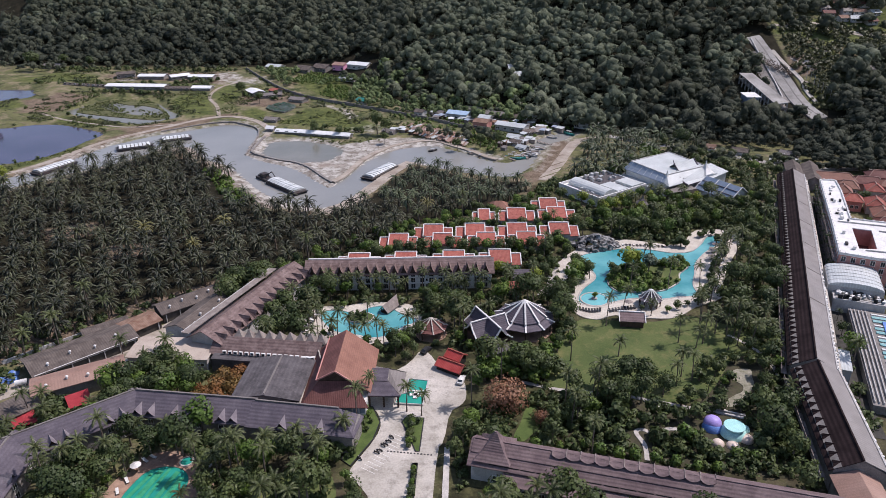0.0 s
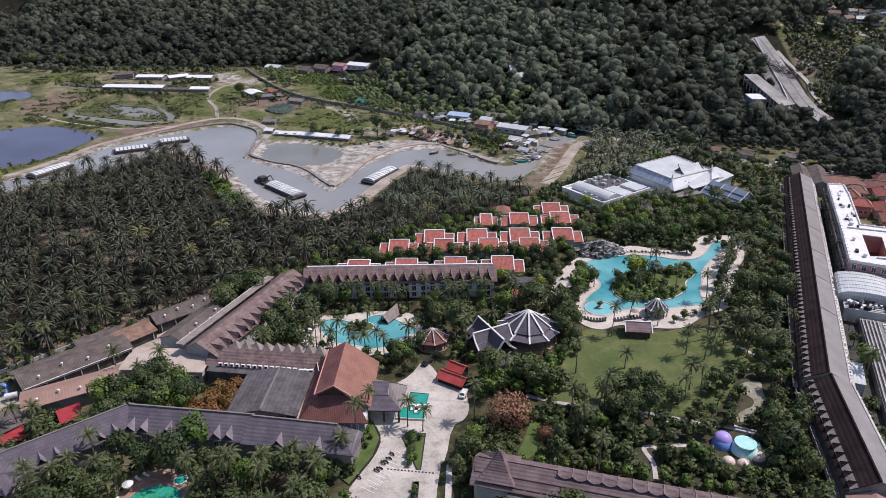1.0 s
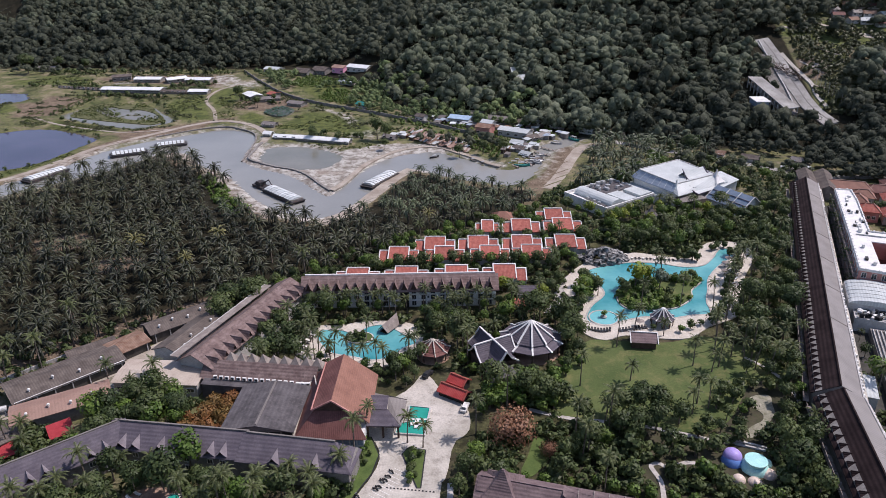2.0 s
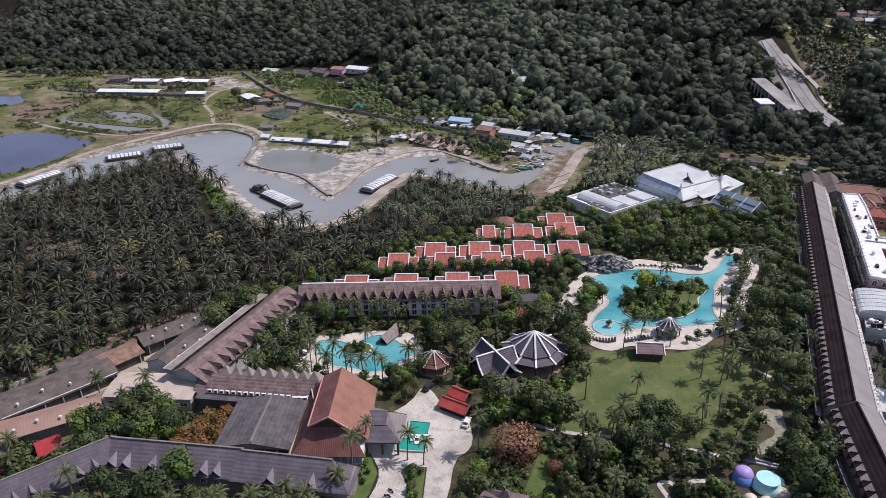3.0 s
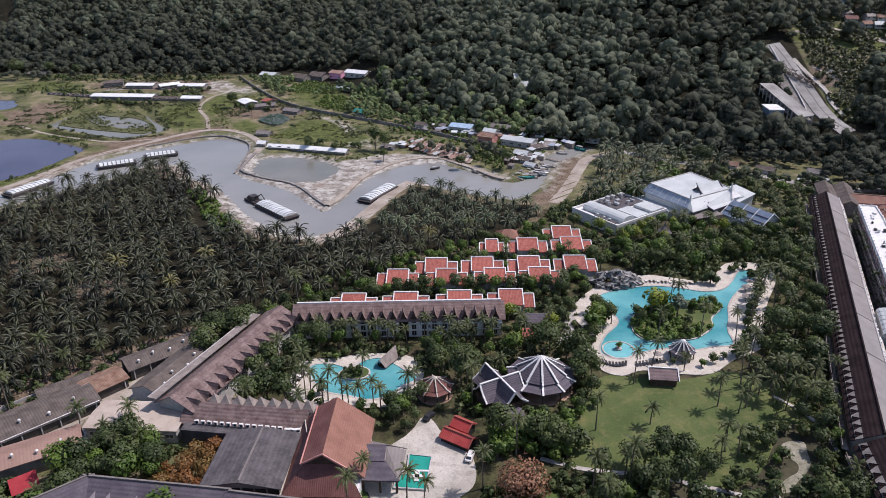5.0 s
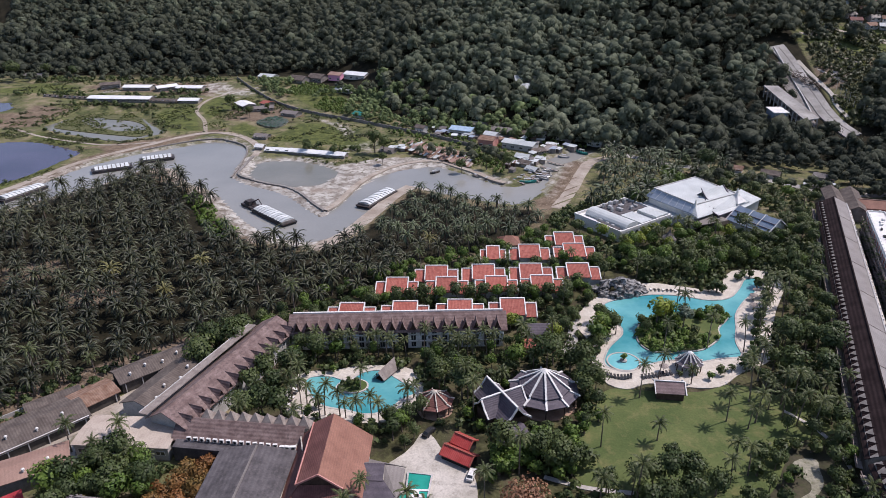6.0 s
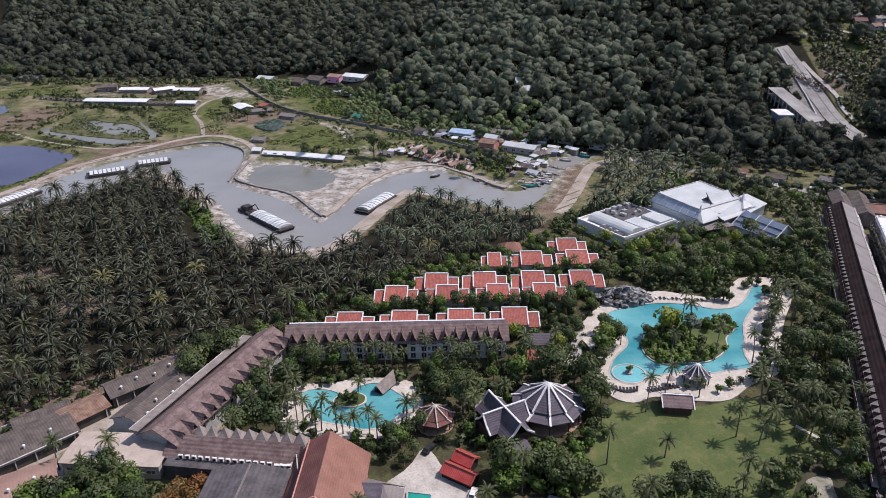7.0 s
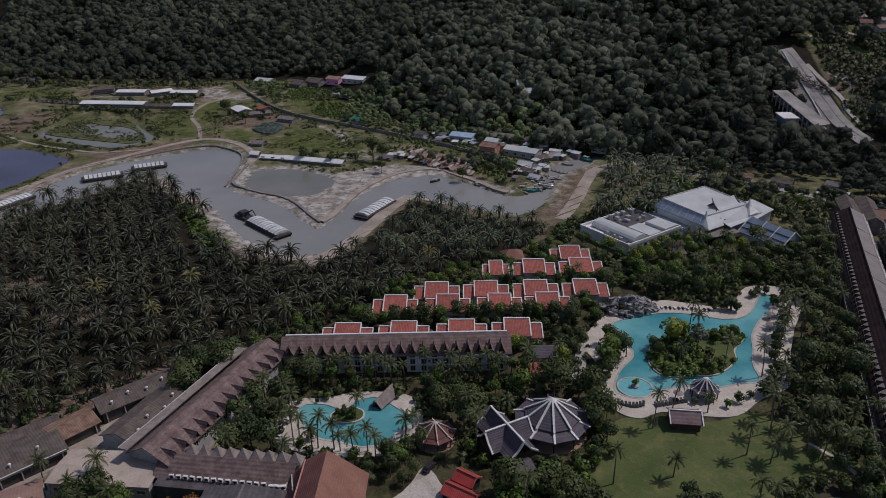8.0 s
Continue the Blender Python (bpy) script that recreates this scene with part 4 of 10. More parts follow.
def toothed_hall():
    t, h = house("service_hall", (-79.5, 181.6), (-46.5, 178.7), 4.6, 4.0, 5.0, 8.0, "plaster_dark", "shingle",
                 "low hall, brown shingle roof, row of small pyramids", "hall", over=0.6)
    bm = bmesh.new()
    s, hh = 1.75, 2.7
    base = [bm.verts.new(p) for p in ((-s, -s, 0), (s, -s, 0), (s, s, 0), (-s, s, 0))]
    mid = [bm.verts.new((v.co.x * 0.5, v.co.y * 0.5, hh * 0.46)) for v in base]
    top = bm.verts.new((0, 0, hh))
    bm.faces.new(base[::-1])
    for i in range(4):
        bm.faces.new((base[i], base[(i + 1) % 4], mid[(i + 1) % 4], mid[i]))
        bm.faces.new((mid[i], mid[(i + 1) % 4], top))
    first = part("pyramid", bm, M["grey_wood"], t, "small weathered pyramid roof")
    first.location = (-h + 6.8, 1.7, 7.2)
    for i in range(1, 9):
        again("pyramid", first.data, t, pose(-h + 6.8 + i * 3.28, 1.7, 7.2), "small weathered pyramid roof")
    bm = bmesh.new()
    slab(bm, [(-h + 1, -7.6, 4.6), (h - 1, -7.6, 4.6), (h - 1, -4.4, 4.9), (-h + 1, -4.4, 4.9)], 0.3)
    box(bm, -h + 1, h - 1, -7.4, -4.6, -0.3, 4.3)
    part("lean_to", bm, M["tar"], t, "flat grey service ledge")
    return t


def ac_unit_mesh():
    bm = bmesh.new()
    box(bm, -0.45, 0.45, -0.2, 0.2, 0.1, 0.85)
    box(bm, -0.4, -0.3, -0.2, 0.2, 0, 0.1)
    box(bm, 0.3, 0.4, -0.2, 0.2, 0, 0.1)
    me = bpy.data.meshes.new("air_conditioner")
    bmesh.ops.bevel(bm, geom=bm.edges[:], offset=0.02, segments=1, affect="EDGES")
    bm.to_mesh(me)
    bm.free()
    me.materials.append(M["white"])
    bm = bmesh.new()
    bmesh.ops.create_cone(bm, cap_ends=True, segments=12, radius1=0.28, radius2=0.28, depth=0.06, matrix=pose(0.05, -0.22, 0.48, 90))
    fan = bpy.data.meshes.new("fan_grille")
    bm.to_mesh(fan)
    bm.free()
    fan.materials.append(M["black"])
    return me, fan


def air_conditioners():
    body, fan = ac_unit_mesh()
    spots = [(-75.5 + i * 1.75, 176.2 - i * 0.155, 4.93) for i in range(14)] + [(-50.6 + (i % 3) * 1.3, 173.3 - (i // 3) * 1.7, 4.8) for i in range(9)]
    for k, (x, y, z) in enumerate(spots):
        size = 1.0 if k < 14 else 1.35
        m = pose(x, y, z, 0, 0, random.uniform(-14, 14) - 5) @ Matrix.Diagonal((size * 1.25, size * 1.35, size * 1.25, 1))
        ob = new("air_conditioner", body)
        ob.matrix_world = m
        tagged(ob, "white outdoor air-conditioning unit on the service ledge", "air conditioner", "air conditioners on the ledge")
        again("fan_grille", fan, ob, Matrix(), "black round fan grille")


def brown_hall():
    m = pose(-37.6, 166, 0, 0, 0, 90 + 1.5)
    t = thing("banquet_hall", m, "large hall with a terracotta-brown gabled roof over a maroon skirt roof", "hall")
    bm = bmesh.new()
    box(bm, -13.2, 11.0, -8.2, 8.2, -0.3, 5.0)
    part("wall", bm, M["white"], t, "pale louvred walls")
    bm = bmesh.new()
    # upper gable, ridge along local x
    slab(bm, [(-9.6, -9.3, 6.2), (11.6, -9.3, 6.2), (11.6, 0, 13.2), (-9.6, 0, 13.2)], 0.3)
    part("roof_slope", bm, M["orange_tile"], t)
    # Darker tile than the other slope: shade behind the ridge is in the colour.
    bm = bmesh.new()
    slab(bm, [(-9.6, 0, 13.2), (11.6, 0, 13.2), (11.6, 5.2, 10.3), (-9.6, 5.2, 10.3)], 0.3)
    part("roof_slope", bm, M["maroon_tile"], t, "narrow slope behind the ridge with its shade in the maroon colour")
    bm = bmesh.new()
    slab(bm, [(-14.2, 9.5, 4.7), (-9.0, 4.9, 9.6), (11.4, 4.9, 9.6), (12.2, 9.5, 5.4)], 0.25)
    slab(bm, [(-14.2, -9.2, 4.7), (-8.8, -4.9, 9.5), (-8.8, 5.0, 9.5), (-14.2, 9.5, 4.7)][::-1], 0.25)
    part("skirt_roof", bm, M["maroon_tile"], t, "lower maroon skirt roof")
    bm = bmesh.new()
    a = [bm.verts.new(p) for p in ((-8.6, -5.6, 8.4), (-8.6, 5.0, 8.4), (-8.6, 5.0, 10.0), (-8.6, 0, 12.8))]
    b = [bm.verts.new((10.8, v.co.y, v.co.z)) for v in a]
    bm.faces.new(a[::-1]), bm.faces.new(b)
    for i in range(4):
        j = (i + 1) % 4
        bm.faces.new((a[i], a[j], b[j], b[i]))
    part("gable_wall", bm, M["wood"], t, "dark recessed gable")
    bm = bmesh.new()
    bar(bm, (-9.8, 0, 13.3), (-9.8, 5.3, 10.35), 0.3, 0.4)
    bar(bm, (-9.8, 0, 13.3), (-9.8, -5.2, 9.3), 0.3, 0.4)
    bar(bm, (-9.8, 5.3, 10.4), (11.6, 5.3, 10.4), 0.3, 0.3)
    part("barge_board", bm, M["terracotta_wall"], t)
    bm = bmesh.new()
    bar(bm, (-14.2, 9.6, 4.8), (12.2, 9.6, 5.5), 0.35, 0.3)
    bar(bm, (4, 6.8, 8.1), (11.4, 9.0, 6.3), 0.3, 0.3)
    part("gutter", bm, M["concrete"], t, "pale roof gutter")
    bm = bmesh.new()
    for i in range(9):
        box(bm, -13.36, -13.22, -8.0 + i * 1.8, -6.6 + i * 1.8, 2.2, 4.4)
    part("louvre", bm, M["blue_metal"], t, "pale blue louvres")
    clear(m, -13, 12, -9.5, 9.5)


def grey_hall():
    t, h = house("kitchen_hall", (-56.2, 171.4), (-56.4, 152.9), 9.0, 9.2, 6.3, 7.9, "plaster_dark", "tar",
                 "broad low hall with a dark weathered felt roof", "hall", over=0.5)
    bm = bmesh.new()
    ridge_cap(bm, -h, h, 7.95, 0.5, 0.12)
    part("ridge_cap", bm, M["grey_sheet"], t)
    bm = bmesh.new()
    for i in range(6):
        box(bm, h + 0.02, h + 0.12, -8.4 + i * 3.0, -5.9 + i * 3.0, 3.4, 5.8)
    part("louvre", bm, M["dark"], t, "dark open clerestory")


def front_wings():
    """Mauve-grey wings that bend round the small pool garden."""
    runs = [((-92.2, 152.0), (-56.5, 148.8), (-88, -75, -62)), ((-57.0, 148.4), (-29.6, 145.2), (-48,)), ((-114.5, 131.2), (-90.4, 152.4), (-107, -100, -94)), ((-110.5, 100), (-113.4, 134.0), ())]
    GABLET_AT = (((-88, 148), (-84.4, 148), (-77.8, 147.8), (-71, 147), (-64.9, 147.1), (-61.7, 146.8)), ((-48.5, 144.4), (-38.6, 143)), ((-107.9, 133), (-105.4, 135), (-102.7, 137), (-95.4, 143.6), (-92.8, 146)), ((-108, 128), (-108, 121)))
    labels = "two-storey wing with a mauve-grey tiled roof and pointed gablets"
    for k, (a, b, _) in enumerate(runs):
        hips = (0.0, 5.0) if k == 1 else (0.0, 0.0)
        t, h = house("hotel_wing", a, b, 6.0, 2.2, 6.2, 9.2 + 0.05 * k, "plaster_dark", "slate", labels, "hotel", "front wings", over=0.7, hip1=hips[1])
        bm = bmesh.new()
        box(bm, -h, h - hips[1], -0.18, 0.28, 9.2, 9.55)
        part("ridge_cap", bm, M["grey_sheet"], t)
        for q in GABLET_AT[k]:
            x = (t.matrix_world.inverted() @ Vector((*q, 0))).x
            g = again("gablet", GABLET_SLATE, t, pose(x, -6.0, 6.15) @ Matrix.Diagonal((1.15, 1.1, 0.68, 1)))
            again("gable_board", GABLET_FRONT, g, pose(0, 0.25, 0) @ Matrix.Diagonal((0.8, 1, 0.85, 1)))
            put_window(TALL, t, pose(x, -6.04, 0.4))
            put_window(WINDOW, t, pose(x, -6.04, 3.4))


bm = bmesh.new()
box(bm, -1.7, 1.7, -0.06, 0.04, 0.0, 0.85)
CLERESTORY = bpy.data.meshes.new("clerestory")
bm.to_mesh(CLERESTORY)
bm.free()
CLERESTORY.materials.append(M["dark"])


def low_wing():
    """Mauve-red wing with a scalloped row of dormers."""
    t, h = house("hotel_wing", (0.6, 136.6), (84.0, 118.1), 4.9, 4.6, 5.5, 8.5, "plaster", "slate_red",
                 "long hotel wing with a mauve-red tiled roof and scalloped dormers", "hotel", over=0.9)
    bm = bmesh.new()
    ridge_cap(bm, -h, h, 8.5, 0.4, 0.22)
    part("ridge_cap", bm, M["slate_red"], t)
    bm = bmesh.new()
    slab(bm, [(-h - 0.4, -3.1, 6.85), (h + 0.4, -3.1, 6.85), (h + 0.4, 0, 8.62), (-h - 0.4, 0, 8.62)], 0.3)
    part("upper_slope", bm, M["slate_red"], t, "upper tier of the tiled slope")
    bm = bmesh.new()
    slab(bm, [(-h + 8, -8.6, 3.3), (h - 2, -8.6, 3.3), (h - 2, -4.95, 4.7), (-h + 8, -4.95, 4.7)], 0.25)
    part("lower_roof", bm, M["slate_red"], t, "lower tier of the tiled roof")
    bm = bmesh.new()
    box(bm, -h + 8.4, h - 2.4, -8.0, -4.95, -0.3, 3.2)
    part("lower_wall", bm, M["plaster_dark"], t)
    # steep swept roof at the near end
    bm = bmesh.new()
    prof = [(1.0, 6.0), (0.62, 7.5), (0.3, 9.4), (0.06, 11.4)]
    loops = [[bm.verts.new((-h + 5.0 + sx * 4.4 * k, sy * 5.2 * k ** 1.1, z)) for sx, sy in ((-1, -1), (1, -1), (1, 1), (-1, 1))] for k, z in prof]
    for a, b in zip(loops, loops[1:]):
        for i in range(4):
            bm.faces.new((a[i], a[(i + 1) % 4], b[(i + 1) % 4], b[i]))
    bm.faces.new(loops[0][::-1]), bm.faces.new(loops[-1])
    part("tower_roof", bm, M["slate_red"], t, "swept pyramid roof at the end")
    # scalloped dormers on both slopes: cusps between hanging curves
    pitch = 3.3
    bm = bmesh.new()
    prev = None
    for k in range(-8, 9):
        u = abs(k) / 8
        x, lift = pitch / 2 * k / 8, u ** 2.2
        y, z = -1.75 + 0.35 * lift, 8.02 + 0.6 * lift
        ring = [bm.verts.new(q) for q in ((x, y, z), (x, 0.1, 8.78), (x, 0.1, 8.5), (x, y, z - 0.22))]
        if prev:
            for a in range(4):
                b = (a + 1) % 4
                bm.faces.new((prev[a], prev[b], ring[b], ring[a]))
        else:
            bm.faces.new(ring)
        prev = ring
    bm.faces.new(prev[::-1])
    bmesh.ops.recalc_face_normals(bm, faces=bm.faces)
    first = part("dormer", bm, M["slate_red"], t)
    first.matrix_local = pose(-h + 20.2, 0, 0)
    bm = bmesh.new()
    bar(bm, (0, -1.45, 8.62), (0, 0.0, 8.84), 0.14, 0.08)
    tip = part("dormer_ridge", bm, M["grey_wood"], t, "pale dormer ridge")
    tip.matrix_local = pose(-h + 20.2 + pitch / 2, 0, 0)
    for i in range(11):
        x = -h + 20.2 + pitch * i
        if i:
            again("dormer", first.data, t, pose(x, 0, 0))
        again("dormer", first.data, t, pose(x, 0, -0.05, 0, 0, 180))
        if 0 < i < 10:
            again("dormer_ridge", tip.data, t, pose(x + pitch / 2, 0, 0))
        again("dormer_ridge", tip.data, t, pose(x + pitch / 2, 0, 0.05, 0, 0, 180))
    for i in range(20):
        put_window(TALL, t, pose(-h + 6 + i * 3.8, -4.94, 0.4) if i < 1 else pose(-h + 6 + i * 3.8, -8.04, 0.4))
        again("clerestory", CLERESTORY, t, pose(-h + 6 + i * 3.8, -4.96, 4.75))
    house("lodge", (87.6, 129.4), (85.6, 112), 5.0, 4.4, 5.4, 7.4, "plaster_dark", "pink_sheet", "lodge with a dusty pink-brown roof at the corner", "lodge", over=0.6)


def long_wing():
    """The long dark wing along the right boundary, in two runs."""
    for k, (a, b) in enumerate((((159, 343), (96.0, 171.5)), ((96.1, 170.6), (88.5, 130)))):
        m, length = frame_of(a, b)
        t = thing("hotel_wing", m, "very long hotel wing, dark shingle slope and pale sheet-metal slope", "hotel", "boundary wings")
        h = length / 2
        bm = bmesh.new()
        wall_block(bm, -h, h, -5.6, 6.0, 6.6, 9.8)
        part("wall", bm, M["plaster_dark"], t)
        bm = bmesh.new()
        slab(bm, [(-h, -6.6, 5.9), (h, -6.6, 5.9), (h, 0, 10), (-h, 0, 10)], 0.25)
        part("roof_slope", bm, M["shingle_dark"], t, "dark brown shingle slope with its shade in the colour")
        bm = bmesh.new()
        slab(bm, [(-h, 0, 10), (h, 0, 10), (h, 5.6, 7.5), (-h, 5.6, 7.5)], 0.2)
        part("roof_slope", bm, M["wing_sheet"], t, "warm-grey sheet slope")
        bm = bmesh.new()
        bar(bm, (-h, 0, 10.12), (h, 0, 10.12), 0.4, 0.25)
        part("ridge_cap", bm, M["shingle_dark"], t)
        bm = bmesh.new()
        box(bm, -h, h, 5.6, 5.95, 6.2, 7.7)
        part("parapet", bm, M["plaster"], t, "pale stained parapet gutter")
        bm = bmesh.new()
        box(bm, -h, h, 6.0, 7.5, 5.2, 5.6)
        part("ledge", bm, M["concrete"], t, "stained concrete service ledge")
        n = int(length / 3.1)
        rnd = random.Random(31 + k)
        for i in range(n):
            x = -h + 1.6 + i * (length - 3.2) / (n - 1)
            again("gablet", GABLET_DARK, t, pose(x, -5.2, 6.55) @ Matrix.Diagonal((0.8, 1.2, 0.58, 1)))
            again("balcony", BALCONY, t, pose(x, -6.9, 2.7) @ Matrix.Diagonal((0.9, 1, 1.1, 1)))
            for q in (0.0, 1.5):
                again("condenser", CLUTTER, t, pose(x + q + rnd.uniform(-0.3, 0.3), 6.35 + rnd.uniform(-0.1, 0.3), 5.6, 0, 0, rnd.uniform(-10, 10)) @ Matrix.Diagonal((rnd.uniform(0.7, 1.1), 0.8, rnd.uniform(0.9, 1.7), 1)))
        for i in range(1, int(length / 24)):
            x = -h + i * 24
            bm = bmesh.new()
            slab(bm, [(x, 0, 10.1), (x + 0.25, 0, 10.1), (x + 0.25, 5.6, 7.6), (x, 5.6, 7.6)], 0.06)
            part("sheet_joint", bm, M["fibre"], t)
        clear(m, -h, h, -6.6, 7)


def small_block(w, d, h, material, name):
    bm = bmesh.new()
    box(bm, -w / 2, w / 2, -d / 2, d / 2, 0, h)
    bmesh.ops.bevel(bm, geom=bm.edges[:], offset=0.05, segments=1, affect="EDGES")
    me = bpy.data.meshes.new(name)
    bm.to_mesh(me)
    bm.free()
    me.materials.append(M[material])
    return me


def balcony_mesh():
    bm = bmesh.new()
    box(bm, -1.6, 1.6, -0.9, 0.6, 0, 0.15)
    for x in (-1.6, -0.8, 0, 0.8, 1.6):
        box(bm, x - 0.05, x + 0.05, -0.9, -0.8, 0.15, 1.1)
    box(bm, -1.6, 1.6, -0.92, -0.78, 1.05, 1.18)
    me = bpy.data.meshes.new("balcony")
    bm.to_mesh(me)
    bm.free()
    me.materials.append(M["grey_wood"])
    return me


CLUTTER = small_block(0.9, 0.7, 0.8, "white", "parapet_block")
DARK_BLOCK = small_block(0.9, 0.7, 0.8, "black", "roof_hatch")


def planter_mesh():
    """A low clump of leaf blades for a balcony planter."""
    rng = random.Random(12)
    bm = bmesh.new()
    for _ in range(46):
        c = Vector((rng.gauss(0, 0.6), rng.gauss(0, 0.35), 0.4 + abs(rng.gauss(0, 0.4))))
        a = Vector((rng.uniform(-1, 1), rng.uniform(-1, 1), rng.uniform(-0.5, 0.5))).normalized() * 0.34
        b = a.cross(Vector((rng.uniform(-0.4, 0.4), rng.uniform(-0.4, 0.4), 1))).normalized() * 0.22
        bm.faces.new([bm.verts.new(c + v) for v in (-a, -b, a, b)])
    me = bpy.data.meshes.new("planter_shrub")
    bm.to_mesh(me)
    bm.free()
    me.materials.append(M["leaf"])
    return me


BUSH_BOX = planter_mesh()
BALCONY = balcony_mesh()


def long_wing_end():
    for a, b in (((168.8, 366), (160.5, 338)), ((177, 364), (168, 337))):
        house("lodge", a, b, 3.6, 3.6, 5.5, 7.6, "plaster_dark", "fibre", "small gabled lodge with a weathered grey roof", "lodge", "lodges at the far end", over=0.5)


def villa(x, y, wide, turn, label="salmon-red tiled villa roof in three steps with white parapets"):
    """A villa under three stepped mono-pitch roofs between white parapets. x, y: the middle of its high rear edge."""
    m = pose(x, y, 0, 0, 0, turn)
    t = thing("villa", m, label, "villa", "red-roofed villas")
    spans = ((-wide / 2, -wide * 0.26, 5.2, -6.4, -0.9), (-wide * 0.26, wide * 0.26, 6.3, -7.0, 0.4), (wide * 0.26, wide / 2, 5.2, -6.4, -0.9))
    for k, (x0, x1, z, y0, y1) in enumerate(spans):
        bm = bmesh.new()
        box(bm, x0 + 0.05, x1 - 0.05, y0 + 0.2, y1, -0.3, z - 2.3)
        part("wall", bm, M["plaster"], t)
        bm = bmesh.new()
        slab(bm, [(x0 + 0.2, y0 - 0.3, z - 2.0), (x1 - 0.2, y0 - 0.3, z - 2.0), (x1 - 0.2, y1, z), (x0 + 0.2, y1, z)], 0.25)
        part("roof", bm, M["red_tile"], t)
        bm = bmesh.new()
        box(bm, x0, x1, y1, y1 + 0.5, -0.3, z + 0.35)
        for e in (x0, x1):
            if (k == 0 and e == x0) or (k == 2 and e == x1) or k == 1:
                slab(bm, [(e - 0.19, y0 - 0.3, z - 1.75), (e + 0.19, y0 - 0.3, z - 1.75), (e + 0.19, y1 + 0.45, z + 0.3), (e - 0.19, y1 + 0.45, z + 0.3)], 0.6)
        part("parapet", bm, M["white"], t, "white painted parapet")
    clear(m, -wide / 2, wide / 2, -7.4, 0.8, 0.4)
    return t


def villas():
    for x, y in ((-45.4, 244.9), (-27.3, 246.5), (-8.6, 248.1), (9.4, 249.5)):
        villa(x, y, 16.2, 1.5)
    for x, y in ((-18.2, 274.5), (-0.5, 275.9), (17.4, 277), (35.2, 277.8)):
        villa(x, y, 16.2, 1.5)
    for x, y in ((-32.0, 264.2), (-13.8, 265.2), (4.2, 266.2), (20.8, 267.4)):
        villa(x, y, 15.4, 1.5)
    for x, y, w in ((18.0, 294.6, 16), (33.2, 307.4, 15.6), (36, 296, 16.4), (3.4, 293.0, 10)):
        villa(x, y, w, 1.5)
    house("lodge", (6.4, 305.4), (14.4, 306.0), 4.0, 4.0, 3.6, 5.8, "plaster", "orange_tile", "small lodge with an orange-brown hipped roof among trees", "lodge", over=0.6, hip0=2.6, hip1=2.6)


def roof_panel(bm, n, i, r0, z0, r1, z1, turn=0.0):
    """One side of a many-sided roof, from the ring r0 at z0 up to r1 at z1."""
    a, b = turn + 6.28318 * i / n, turn + 6.28318 * (i + 1) / n
    pts = [(r0 * math.cos(a), r0 * math.sin(a), z0), (r0 * math.cos(b), r0 * math.sin(b), z0), (r1 * math.cos(b), r1 * math.sin(b), z1), (r1 * math.cos(a), r1 * math.sin(a), z1)]
    slab(bm, pts, 0.18)


def round_pavilion(name, x, y, r, eave, mid, top, n, roof, rib, label, turn=0.0, rib_w=0.5):
    m = pose(x, y, 0)
    t = thing(name, m, label, "pavilion")
    rm = r * 0.66
    for i in range(n):
        for name2, a in (("lower_panel", (r, eave, rm * 0.96, eave + (mid - eave) * 0.8)), ("upper_panel", (rm * 1.1, mid - 0.1, 0.5, top))):
            bm = bmesh.new()
            roof_panel(bm, n, i, *a, turn)
            part(name2, bm, M[roof], t)
    for i in range(n):
        a = turn + 6.28318 * i / n
        bm = bmesh.new()
        c, s = math.cos(a), math.sin(a)
        bar(bm, (rm * 1.14 * c, rm * 1.14 * s, mid + 0.05), (0.6 * c, 0.6 * s, top + 0.12), rib_w, 0.3)
        bar(bm, (r * 1.03 * c, r * 1.03 * s, eave + 0.08), (rm * 0.97 * c, rm * 0.97 * s, eave + (mid - eave) * 0.8 + 0.1), rib_w, 0.3)
        part("rib", bm, M[rib], t)
        bm = bmesh.new()
        tube(bm, [((r * 0.88 * c, r * 0.88 * s, -0.3), 0.18), ((r * 0.88 * c, r * 0.88 * s, eave + 0.3), 0.18)], 6)
        part("post", bm, M["wood"], t)
    bm = bmesh.new()
    tube(bm, [((0, 0, top - 0.1), 0.75), ((0, 0, top + 0.25), 0.7), ((0, 0, top + 0.5), 0.2)], 8)
    part("finial", bm, M[rib], t)
    bm = bmesh.new()
    tube(bm, [((0, 0, -0.2), r * 0.95), ((0, 0, 0.25), r * 0.95)], n * 2)
    part("floor_slab", bm, M["pink_deck"], t)
    clear(m, -r, r, -r, r, 0.0)
    return t


